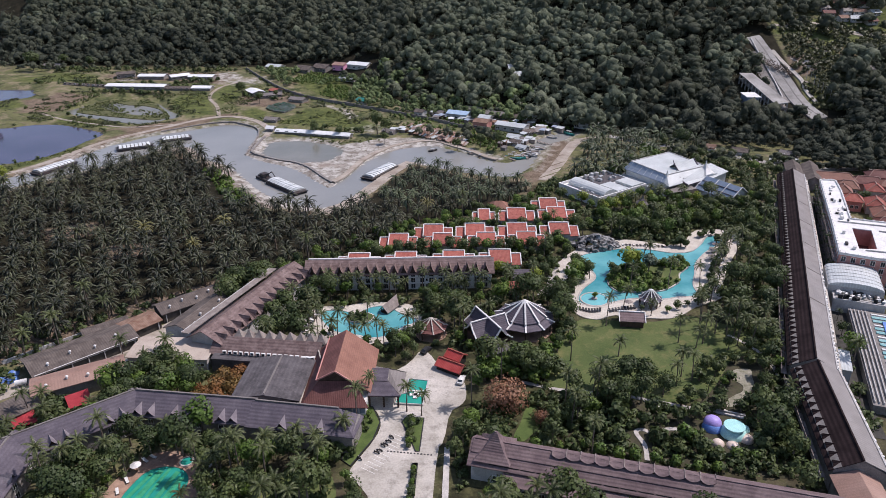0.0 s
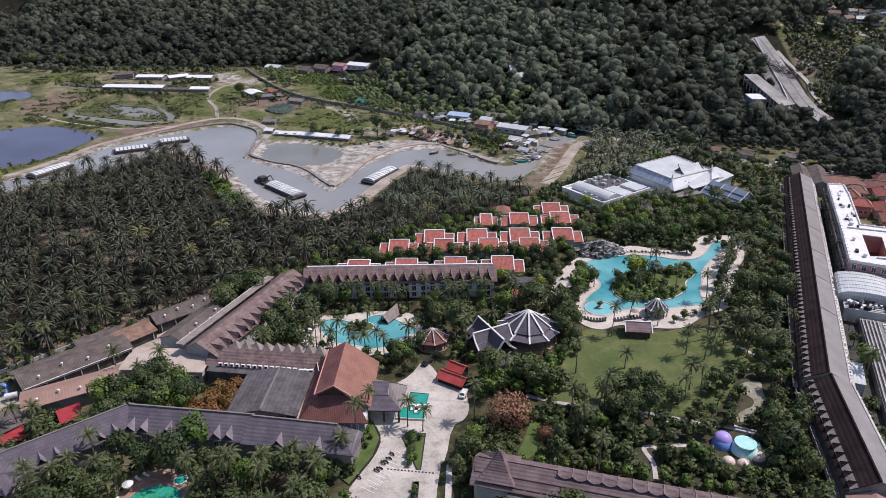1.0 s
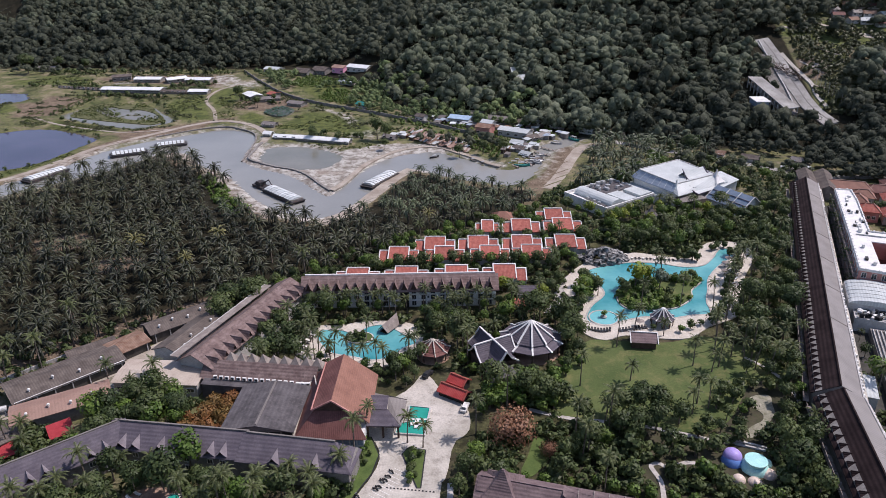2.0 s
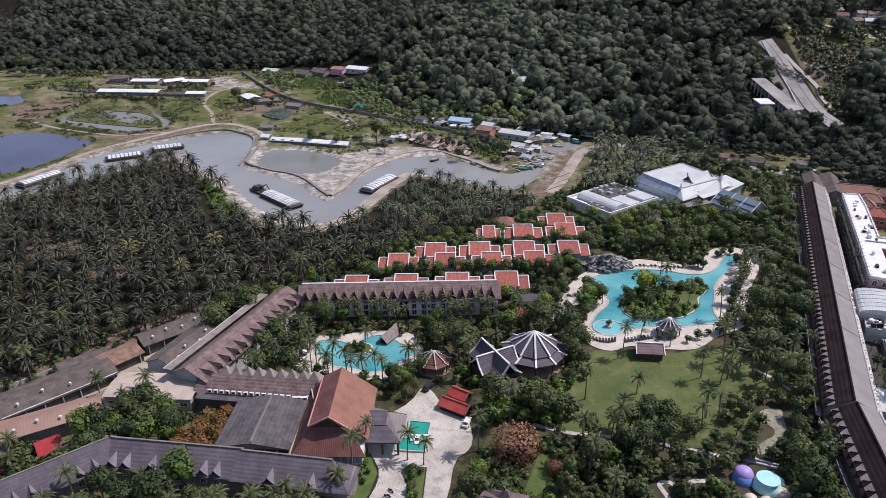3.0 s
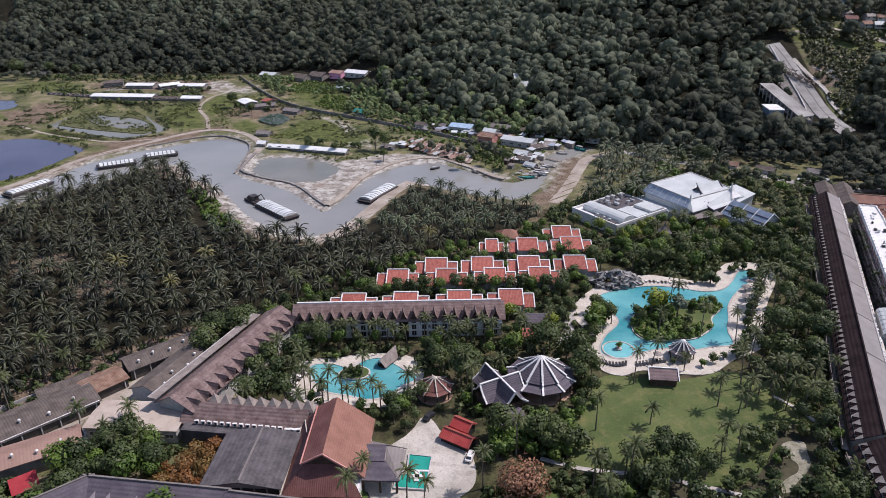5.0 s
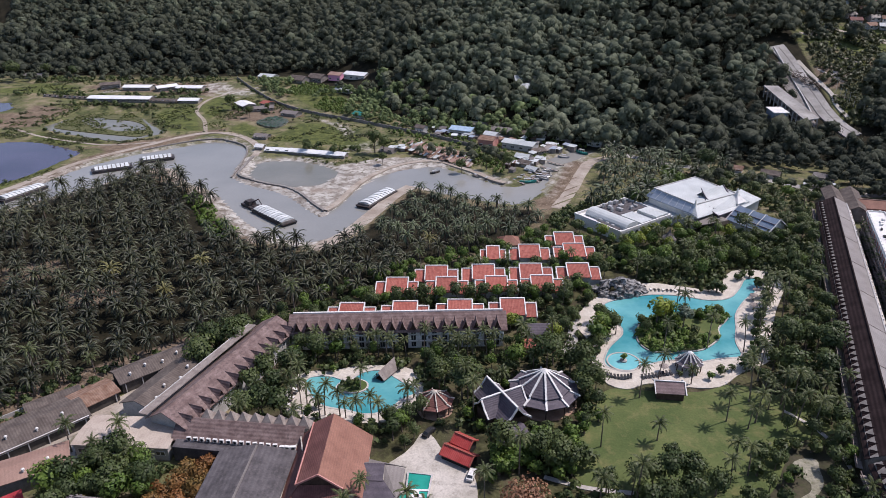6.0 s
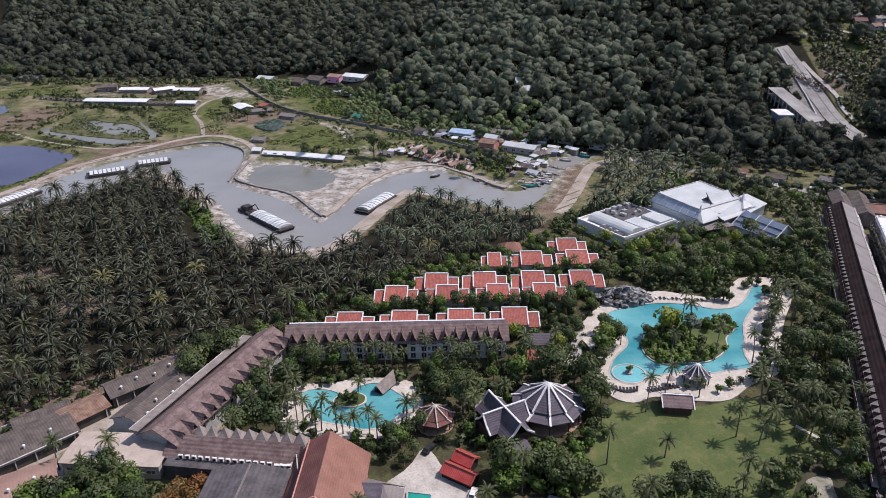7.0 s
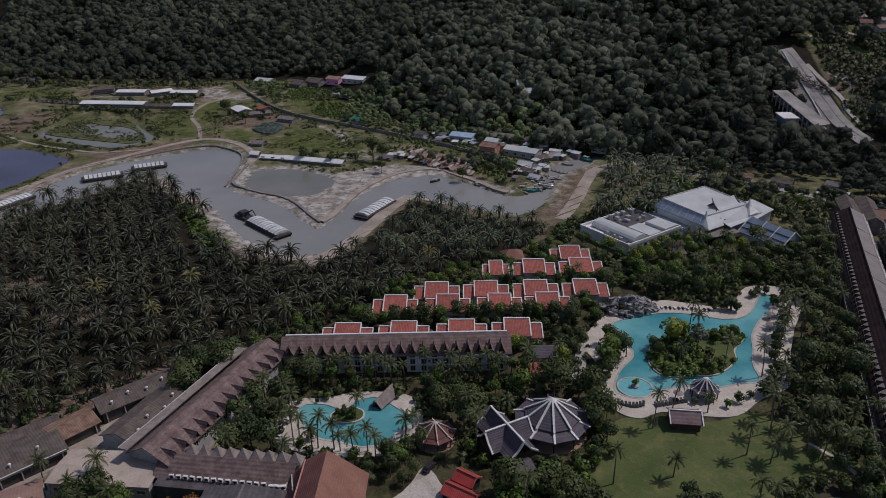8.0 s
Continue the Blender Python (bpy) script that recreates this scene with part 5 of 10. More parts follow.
def cross_pavilion():
    """Restaurant pavilion under two crossing ridges with white barge boards."""
    m = pose(4.2, 194.4, 0, 0, 0, -60)
    t = thing("cross_pavilion", m, "dark grey pavilion with crossing gabled roofs and white barge boards", "pavilion")
    runs = (((-8.0, 0), (8.0, 0), 4.3, 8.2), ((0, -6.4), (0, 6.4), 3.9, 7.9))
    for (a, b, wide, ridge) in runs:
        bm, edge = bmesh.new(), bmesh.new()
        ax, ay, bx, by = *a, *b
        dx, dy = (bx - ax), (by - ay)
        ln = math.hypot(dx, dy)
        nx, ny = -dy / ln, dx / ln
        for s in (-1, 1):
            lo = [(ax + nx * wide * s, ay + ny * wide * s, 3.9), (bx + nx * wide * s, by + ny * wide * s, 3.9)]
            md = [(ax + nx * wide * 0.45 * s, ay + ny * wide * 0.45 * s, 5.6), (bx + nx * wide * 0.45 * s, by + ny * wide * 0.45 * s, 5.6)]
            hi = [(ax, ay, ridge), (bx, by, ridge)]
            for l0, l1 in ((lo, md), (md, hi)):
                pts = [l0[0], l0[1], l1[1], l1[0]]
                slab(bm, pts if s < 0 else pts[::-1], 0.2)
            for e in (0, 1):
                bar(edge, lo[e], md[e], 0.45, 0.4), bar(edge, md[e], hi[e], 0.45, 0.4)
        bar(edge, (ax, ay, ridge + 0.15), (bx, by, ridge + 0.15), 0.5, 0.35)
        bmesh.ops.recalc_face_normals(bm, faces=bm.faces)
        part("roof", bm, M["slate"], t)
        part("barge_board", edge, M["white"], t, "white barge boards and ridge")
    bm = bmesh.new()
    box(bm, -7, 7, -3.6, 3.6, -0.3, 4.0)
    box(bm, -3, 3, -6, 6, -0.3, 3.9)
    part("wall", bm, M["wood"], t)
    clear(m, -8, 8, -7, 7, 0)
    house("kitchen_annex", (3.4, 183.6), (9.6, 187.0), 2.4, 2.4, 2.6, 3.4, "plaster_dark", "slate", "small grey kitchen annex beside the pavilion", "annex", over=0.4)


def red_twin_roofs():
    for a, b, w, z in (((-10.4, 178.8), (-3.4, 174.8), 2.0, 3.2), ((-7.8, 182.4), (-3.6, 179.8), 1.9, 3.9)):
        # The dark solid wall stands for the shade below the open roof.
        t, h = house("waiting_shelter", a, b, w, w, z - 1.2, z, "dark", "bright_red", "open shelter with a bright red tiled roof", "shelter", "red shelters", over=0.5)
        bm = bmesh.new()
        ridge_cap(bm, -h - 0.4, h + 0.4, z, 0.4, 0.25)
        for x in (-h - 0.35, h + 0.35):
            for y in (-w - 0.4, w + 0.4):
                bar(bm, (x, y, z - 1.35), (x, 0, z + 0.1), 0.25, 0.22)
        part("ridge_cap", bm, M["red_tile"], t, "faded red ridge and verges")


def porch():
    """Drive-in porch between the hall and the forecourt pond."""
    m = pose(-24.9, 162.4, 0, 0, 0, 0)
    t = thing("porch", m, "grey-roofed drive-in porch with an open hall beneath", "porch")
    bm = bmesh.new()
    slab(bm, [(-4.4, 0.6, 5.6), (0.6, 0.6, 5.6), (0.6, 5.0, 6.9), (-4.4, 5.0, 6.9)], 0.25)
    slab(bm, [(-4.6, -4.4, 4.2), (4.6, -4.4, 4.2), (0.9, 1.0, 5.5), (-4.6, 1.0, 5.5)], 0.25)
    part("roof", bm, M["slate"], t)
    bm = bmesh.new()
    slab(bm, [(4.8, -4.4, 4.25), (5.4, 5.6, 4.8), (0.4, 5.4, 6.6), (0.8, 0.9, 5.5)], 0.25)
    slab(bm, [(-4.4, 5.0, 6.9), (0.6, 5.0, 6.9), (5.4, 6.2, 4.8), (-4.4, 8.2, 5.4)], 0.25)
    part("side_roof", bm, M["grey_sheet"], t, "pale grey side slope")
    for x, y in ((-4.0, -3.9), (0, -3.9), (4.0, -3.9), (4.4, 4.6), (-4.0, 4.4)):
        bm = bmesh.new()
        box(bm, x - 0.25, x + 0.25, y - 0.25, y + 0.25, -0.3, 4.1)
        part("post", bm, M["wood"], t)
    bm = bmesh.new()
    box(bm, -4.5, 4.5, -4.2, -3.95, 3.6, 4.1)
    part("beam", bm, M["wood"], t)
    clear(m, -5, 6, -5, 9, 0)


def white_hall():
    """White conference hall: a big hipped roof, a stepped entrance roof, two spires and a flat-roofed annex."""
    m = pose(97.7, 347.0, 0, 0, 0, 37)
    t = thing("conference_hall", m, "white conference hall with a broad flat-topped roof and stepped entrance roofs", "hall")
    bm = bmesh.new()
    box(bm, -15, 18, -12.5, 13.5, -0.3, 7.0)
    part("wall", bm, M["white"], t)
    bm = bmesh.new()
    slab(bm, [(-13.2, -10.6, 10.3), (14.2, -12.4, 10.3), (15.6, 11.4, 11.5), (-12.8, 12.6, 11.4)], 0.4)
    part("roof", bm, M["white_metal"], t, "broad pale metal roof")
    bm = bmesh.new()
    rim = [(-13.2, -10.6, 10.45), (14.2, -12.4, 10.45), (15.6, 11.4, 11.65), (-12.8, 12.6, 11.55)]
    for k in range(4):
        bar(bm, rim[k], rim[(k + 1) % 4], 0.4, 0.4)
    part("roof_edge", bm, M["plaster"], t, "pale roof edge")
    bm = bmesh.new()
    slab(bm, [(-16.4, -12.0, 7.2), (-13.3, -10.6, 10.2), (-12.9, 12.6, 11.3), (-16.2, 14.6, 7.9)][::-1], 0.3)
    part("side_roof", bm, M["blue_pale"], t, "pale blue-grey side slope")
    bm = bmesh.new()
    for k in range(7):
        u = (k + 0.5) / 7
        bar(bm, (-16.4, -12 + 26.6 * u, 7.35 + 0.7 * u), (-13.1, -10.6 + 23.2 * u, 10.35 + 1.1 * u), 0.12, 0.12)
    part("standing_seam", bm, M["white"], t)
    bm = bmesh.new()
    slab(bm, [(-16.4, -12.0, 7.2), (-16.8, -15.4, 6.4), (19.6, -16.4, 6.4), (14.3, -12.5, 10.2), (-13.2, -10.7, 10.2)], 0.3)
    slab(bm, [(19.6, -16.4, 6.4), (19.4, 13.0, 7.4), (15.6, 11.4, 11.4), (14.3, -12.5, 10.2)], 0.3)
    slab(bm, [(19.4, 13.0, 7.4), (-16.2, 14.6, 7.9), (-12.8, 12.6, 11.3), (15.6, 11.4, 11.4)], 0.3)
    part("eave_roof", bm, M["white_metal"], t)
    # three curved entrance roofs that step down towards the garden
    for k, (y0, y1, z0, z1, x0, x1) in enumerate(((-6.2, -10.8, 13.2, 9.7, -3.0, 12.4), (-10.2, -14.4, 9.4, 7.7, -4.6, 12.0), (-13.8, -18.2, 7.3, 5.9, -6.2, 11.6))):
        bm, tr = bmesh.new(), bmesh.new()
        cut = [(y0 + (y1 - y0) * u, z1 + (z0 - z1) * (1 - u) ** 1.7) for u in (0, 0.25, 0.5, 0.75, 1)]
        for (ya, za), (yb, zb) in zip(cut, cut[1:]):
            slab(bm, [(x0, yb, zb), (x1, yb, zb), (x1, ya, za), (x0, ya, za)], 0.2)
            for x in (x0, x1):
                bar(tr, (x, ya, za + 0.15), (x, yb, zb + 0.15), 0.42, 0.5)
        bar(tr, (x0, y0, z0 + 0.2), (x0, y0 + 0.7, z0 + 1.5), 0.28, 0.28)
        # A dark bar draws the shadow line under each tier.
        bar(tr, (x0, y1, z1 - 0.2), (x1, y1, z1 - 0.2), 0.2, 0.45)
        part("entrance_roof", bm, M["white_metal"], t)
        part("barge_board", tr, M["slate"], t, "dark curved barge boards and shadow lines below the tiers")
        bm = bmesh.new()
        slab(bm, [(x0 + 0.3, y0 + 0.1, z0 - 0.3), (x1 - 0.3, y0 + 0.1, z0 - 0.3), (x1 - 0.3, y0 + 4.6, z1 - 0.2), (x0 + 0.3, y0 + 4.6, z1 - 0.2)][::-1], 0.2)
        if k == 0:
            part("rear_slope", bm, M["white_metal"], t)
        else:
            bm.free()
    bm = bmesh.new()
    box(bm, -5, 10, -18, -3.5, -0.3, 5.3)
    part("entrance_wall", bm, M["plaster_dark"], t)
    for x, y, z in ((-13.0, -10.6, 6.6), (13.6, -13.2, 7.2)):
        bm = bmesh.new()
        prof = ((3.4, 0), (2.2, 1.2), (1.1, 2.4), (0.45, 3.9), (0.08, 6.2))
        loops = [[bm.verts.new((x + sx * r, y + sy * r, z + h)) for sx, sy in ((-1, -1), (1, -1), (1, 1), (-1, 1))] for r, h in prof]
        for a, b in zip(loops, loops[1:]):
            for i in range(4):
                bm.faces.new((a[i], a[(i + 1) % 4], b[(i + 1) % 4], b[i]))
        bm.faces.new(loops[0][::-1]), bm.faces.new(loops[-1])
        box(bm, x - 2.9, x + 2.9, y - 2.9, y + 2.9, -0.3, z + 0.02)
        part("spire", bm, M["white"], t, "white stepped spire roof")
    bm = bmesh.new()
    slab(bm, [(-18.4, -18.0, 4.2), (-3, -21.5, 4.2), (-3, -15, 5.2), (-18.4, -12.4, 5.2)], 0.3)
    part("canopy", bm, M["grey_sheet"], t, "grey canopy roof")
    bm = bmesh.new()
    slab(bm, [(12.6, -18.6, 5.6), (29, -16.4, 5.6), (29, -5.4, 7.2), (15, -5.4, 7.2)], 0.3)
    box(bm, 14.5, 28, -16, -6, -0.3, 5.4)
    part("side_wing", bm, M["white_metal"], t)
    clear(m, -19, 30, -26, 15)
    m2 = pose(59.1, 329.1, -1.3, 0, 0, -52)
    t = thing("conference_annex", m2, "white flat-roofed annex with arched windows and a barrel vault", "annex")
    bm = bmesh.new()
    box(bm, -14.5, 12.5, -11, 22, -0.3, 5.2)
    box(bm, -6.0, 14.0, 22.0, 31, -0.3, 5.2)
    part("wall", bm, M["white"], t)
    bm = bmesh.new()
    slab(bm, [(-6.4, 22.4, 5.9), (14.6, 22.4, 5.5), (14.6, 31.5, 5.5), (-6.4, 31.5, 5.9)], 0.35)
    part("link_roof", bm, M["white_metal"], t, "flat pale roof towards the hall")
    bm = bmesh.new()
    for x0, x1, y0, y1 in ((-14.7, 12.7, -11.2, -10.6), (-14.7, 12.7, 21.6, 22.2), (-14.7, -14.1, -10.6, 21.6), (12.1, 12.7, -10.6, 21.6)):
        box(bm, x0, x1, y0, y1, 5.2, 6.4)
    part("parapet", bm, M["white"], t)
    bm = bmesh.new()
    rows = []
    for k in range(9):
        a = math.pi * k / 8
        rows.append([bm.verts.new((x, -2.8 - 4.2 * math.cos(a), 5.6 + 2.7 * math.sin(a))) for x in (-12.0, 11.6)])
    for a, b in zip(rows, rows[1:]):
        bm.faces.new((a[0], a[1], b[1], b[0]))
    bm.faces.new([r[0] for r in rows]), bm.faces.new([r[1] for r in rows][::-1])
    bmesh.ops.recalc_face_normals(bm, faces=bm.faces)
    part("barrel_vault", bm, M["white_metal"], t)
    bm = bmesh.new()
    slab(bm, [(-13.6, 3.0, 6.0), (-1.0, 3.0, 6.0), (-1.0, 21.0, 6.0), (-13.6, 21.0, 6.0)], 0.35)
    slab(bm, [(-3, -10.4, 5.9), (9.6, -10.4, 5.9), (9.6, -7.4, 5.9), (-3, -7.4, 5.9)], 0.35)
    part("plant_deck", bm, M["tar"], t, "dark grey plant deck")
    for x, y, a, b, h in ((-9, 6, 2, 1.4, 1.6), (-5, 8, 3, 1.6, 1.2), (-12, 5, 1.4, 1.6, 1.9), (-11.6, 9, 1.6, 2, 2.2), (-12, 13, 2, 2, 1.7), (-10, 16.4, 1.5, 1, 2.2), (-11.5, 18.4, 1.6, 1.2, 1.3), (-8, 12, 1.6, 2.4, 1.1), (-3, 13.6, 1.1, 1.8, 1.5), (-4, 17.4, 2.6, 1, 1.0), (-6, 4.4, 0.9, 0.9, 1.8), (3, -9.0, 1.2, 0.9, 1.1), (-1, -9, 1.4, 1.2, 1.3), (6, -8.8, 1.6, 1.0, 0.9)):
        bm = bmesh.new()
        box(bm, x - a / 2, x + a / 2, y - b / 2, y + b / 2, 5.98, 6.0 + h)
        bmesh.ops.bevel(bm, geom=bm.edges[:], offset=0.08, segments=1, affect="EDGES")
        part("plant_box", bm, M["steel"], t)
    bm = bmesh.new()
    box(bm, 0.6, 11.4, 13.4, 21.2, 5.55, 6.7)
    box(bm, -0.4, 11.4, 3.4, 11.0, 5.55, 6.3)
    part("raised_roof", bm, M["white_metal"], t)
    for i in range(8):
        bm = bmesh.new()
        y = -8.6 + i * 4.1
        prof = [(y - 1.1, 1.0), (y + 1.1, 1.0)] + [(y + 1.1 * math.cos(a), 3.4 + 1.1 * math.sin(a)) for a in (0, 0.79, 1.57, 2.36, 3.14)]
        a = [bm.verts.new((12.52, q, z)) for q, z in prof]
        b = [bm.verts.new((12.40, q, z)) for q, z in prof]
        bm.faces.new(a), bm.faces.new(b[::-1])
        for j in range(len(a)):
            k = (j + 1) % len(a)
            bm.faces.new((a[k], a[j], b[j], b[k]))
        part("arched_window", bm, M["glass"], t)
    clear(m2, -15, 13, -11, 22)
    clear(m2, 2, 14, 22, 31)
    # blue roofed pavilion
    t, h = house("garden_pavilion", (114.5, 333.6), (125.2, 317.6), 6.6, 6.0, 4.4, 8.8, "white", "blue_metal",
                 "pavilion with a blue-grey sheet roof and pale ribs", "pavilion", over=0.9)
    for x in (-h - 0.8, -h * 0.3, h * 0.35, h + 0.8):
        bm = bmesh.new()
        for s, y in ((-1, 7.5), (1, 6.9)):
            bar(bm, (x, s * y, 3.9), (x, 0, 9.0), 0.35, 0.35)
        part("rib", bm, M["white"], t)
    for u in (0.36, 0.7):
        bm = bmesh.new()
        bar(bm, (-h - 0.8, -7.5 * u, 8.95 - 5.0 * u), (h + 0.8, -7.5 * u, 8.95 - 5.0 * u), 0.45, 0.2)
        part("roof_step", bm, M["slate"], t, "dark step across the roof slope")
    # small spire among the trees
    m3 = pose(77.5, 308.5, 0)
    t = thing("garden_shrine", m3, "small white pavilion with a pointed roof among trees", "pavilion")
    bm = bmesh.new()
    prof = ((2.6, 4.0), (1.4, 5.0), (0.5, 6.4), (0.05, 8.4))
    loops = [[bm.verts.new((sx * r, sy * r, h)) for sx, sy in ((-1, -1), (1, -1), (1, 1), (-1, 1))] for r, h in prof]
    for a, b in zip(loops, loops[1:]):
        for i in range(4):
            bm.faces.new((a[i], a[(i + 1) % 4], b[(i + 1) % 4], b[i]))
    bm.faces.new(loops[0][::-1]), bm.faces.new(loops[-1])
    part("roof", bm, M["grey_sheet"], t)
    for sx, sy in ((-1, -1), (1, -1), (1, 1), (-1, 1)):
        bm = bmesh.new()
        box(bm, sx * 2 - 0.15, sx * 2 + 0.15, sy * 2 - 0.15, sy * 2 + 0.15, -0.2, 4.1)
        part("post", bm, M["white"], t)


def sheds():
    spec = (((-133.4, 169.4), (-112.6, 191.4), 6.4, 6.0, 3.6, 5.0, "dark_wall", "fibre", "long low shed with a weathered fibre-cement roof"),
            ((-115.2, 192.6), (-108.6, 200.8), 4.4, 4.2, 3.4, 4.4, "dark_wall", "rust", "open-fronted shed with a rusty orange roof"),
            ((-108.6, 204.0), (-93.4, 219.0), 4.2, 4.0, 4.0, 5.6, "dark_wall", "fibre", "long shed with a dark weathered roof and vents"),
            ((-95.4, 189.6), (-88.8, 210.4), 5.8, 5.2, 5.0, 7.0, "plaster", "fibre", "two-storey service block with a dark grey roof"),
            ((-125.0, 158.6), (-104.8, 171.4), 4.4, 4.2, 4.6, 5.6, "plaster_dark", "pink_sheet", "workshop with a dusty pink sheet roof"),
            ((-127.2, 147.4), (-122.0, 154.4), 4.2, 4.2, 4.0, 4.3, "plaster_dark", "fibre", "low grey store with a flat roof"),
            ((-105.0, 179.8), (-80.4, 179.2), 5.2, 5.6, 4.5, 5.1, "plaster", "beige_sheet", "low workshop with a broad pale beige sheet roof"),
            ((-128, 190.5), (-117.8, 199.5), 2.6, 2.4, 2.6, 3.4, "wood", "fibre", "small lean-to shed with a dark roof"))
    for k, (a, b, f, r, e, z, wall, roof, label) in enumerate(spec):
        t, h = house("shed", a, b, f, r, e, z, wall, roof, label, "shed", "service sheds", over=0.6)
        if k == 0:
            bm = bmesh.new()
            box(bm, -h, h, -6.85, -6.6, 3.0, 3.6)
            part("fascia", bm, M["white"], t, "white eaves board")
        if k in (0, 2, 3, 4):
            for i in range(4):
                bm = bmesh.new()
                x, y = -h * 0.7 + i * h * 0.45, -f * (0.45 if i % 2 else 0.7)
                z1 = z - (z - e) * abs(y) / f
                tube(bm, [((x, y, z1 - 0.2), 0.22), ((x, y, z1 + 0.5), 0.22), ((x, y, z1 + 0.55), 0.4), ((x, y, z1 + 0.95), 0.4), ((x, y, z1 + 1.15), 0.15)], 8)
                part("roof_vent", bm, M["white"], t, "white turbine vent")
        n = max(2, int(2 * h / 4))
        for i in range(n if k in (3, 6) else 0):
            put_window(WIDE, t, pose(-h + 2 + i * (2 * h - 4) / (n - 1), -f - 0.04, 1.6))
        for i in range(n if k in (0, 1, 2) else 0):
            bm = bmesh.new()
            x = -h + 1.0 + i * (2 * h - 2.0) / (n - 1)
            box(bm, x - 0.14, x + 0.14, -f - 0.32, -f - 0.04, -0.2, e - 0.25)
            part("post", bm, M["plaster"], t, "pale open-front post")
    for k, (x, y, turn) in enumerate(((-110.2, 155.6, 40), (-120.3, 146.6, 40))):
        m = pose(x, y, 0, 0, 0, turn)
        t = thing("awning", m, "bright red canvas awning on thin posts", "awning", "red awnings")
        bm = bmesh.new()
        slab(bm, [(-3, -2.6, 2.4), (3, -2.6, 2.4), (3, 2.6, 3.6), (-3, 2.6, 3.6)], 0.08)
        part("canvas", bm, M["red_cloth"], t)
        for px in (-2.8, 2.8):
            for py, z in ((-2.4, 2.35), (2.4, 3.5)):
                bm = bmesh.new()
                tube(bm, [((px, py, -0.2), 0.06), ((px, py, z), 0.06)], 6)
                part("post", bm, M["steel"], t)
        clear(m, -3, 3, -3, 3)
    m = pose(-132.8, 164.6, 0, 0, 0, 25)
    t = thing("water_tank", m, "white horizontal water tank on a low frame", "water tank")
    bm = bmesh.new()
    bmesh.ops.create_cone(bm, cap_ends=True, segments=14, radius1=0.8, radius2=0.8, depth=3.2, matrix=pose(0, 0, 1.6, 0, 90, 0))
    part("tank", bm, M["white"], t)
    bm = bmesh.new()
    for x in (-1, 1):
        box(bm, x - 0.15, x + 0.15, -0.7, 0.7, -0.2, 1.0)
    part("frame", bm, M["steel"], t)


def yard_clutter():
    """Blue tarpaulins thrown over stored goods, and low pale walls behind the long shed."""
    for k, (x, y, turn) in enumerate(((-139.6, 170.6, 20), (-137.6, 167.4, 50), (-141.2, 167.2, -15))):
        t = thing("tarpaulin", pose(x, y, land(x, y), 0, 0, turn), "crumpled blue tarpaulin over stored goods", "tarpaulin", "blue tarpaulins")
        bm = bmesh.new()
        n = 9
        grid = [[bm.verts.new(((i / (n - 1) - 0.5) * 3.6, (j / (n - 1) - 0.5) * 3.0, 1.3 * math.sin(math.pi * i / (n - 1)) ** 0.6 * math.sin(math.pi * j / (n - 1)) ** 0.6 + 0.22 * noise.noise(Vector((i * 0.9, j * 0.9, k * 5.0))) - 0.1)) for j in range(n)] for i in range(n)]
        for i in range(n - 1):
            for j in range(n - 1):
                bm.faces.new((grid[i][j], grid[i + 1][j], grid[i + 1][j + 1], grid[i][j + 1]))
        part("sheet", bm, M["blue"], t)
    for a, b in (((-146, 175.4), (-138.1, 183.9)), ((-128.3, 194.5), (-122.1, 200.1)), ((-138.1, 183.9), (-128.3, 194.5))):
        bm = bmesh.new()
        bar(bm, (*a, 0.6), (*b, 0.6), 0.3, 1.4)
        tagged(link_mesh("wall_yard", bm, M["plaster"]), "low pale yard wall behind the sheds", "wall", kind="structure")


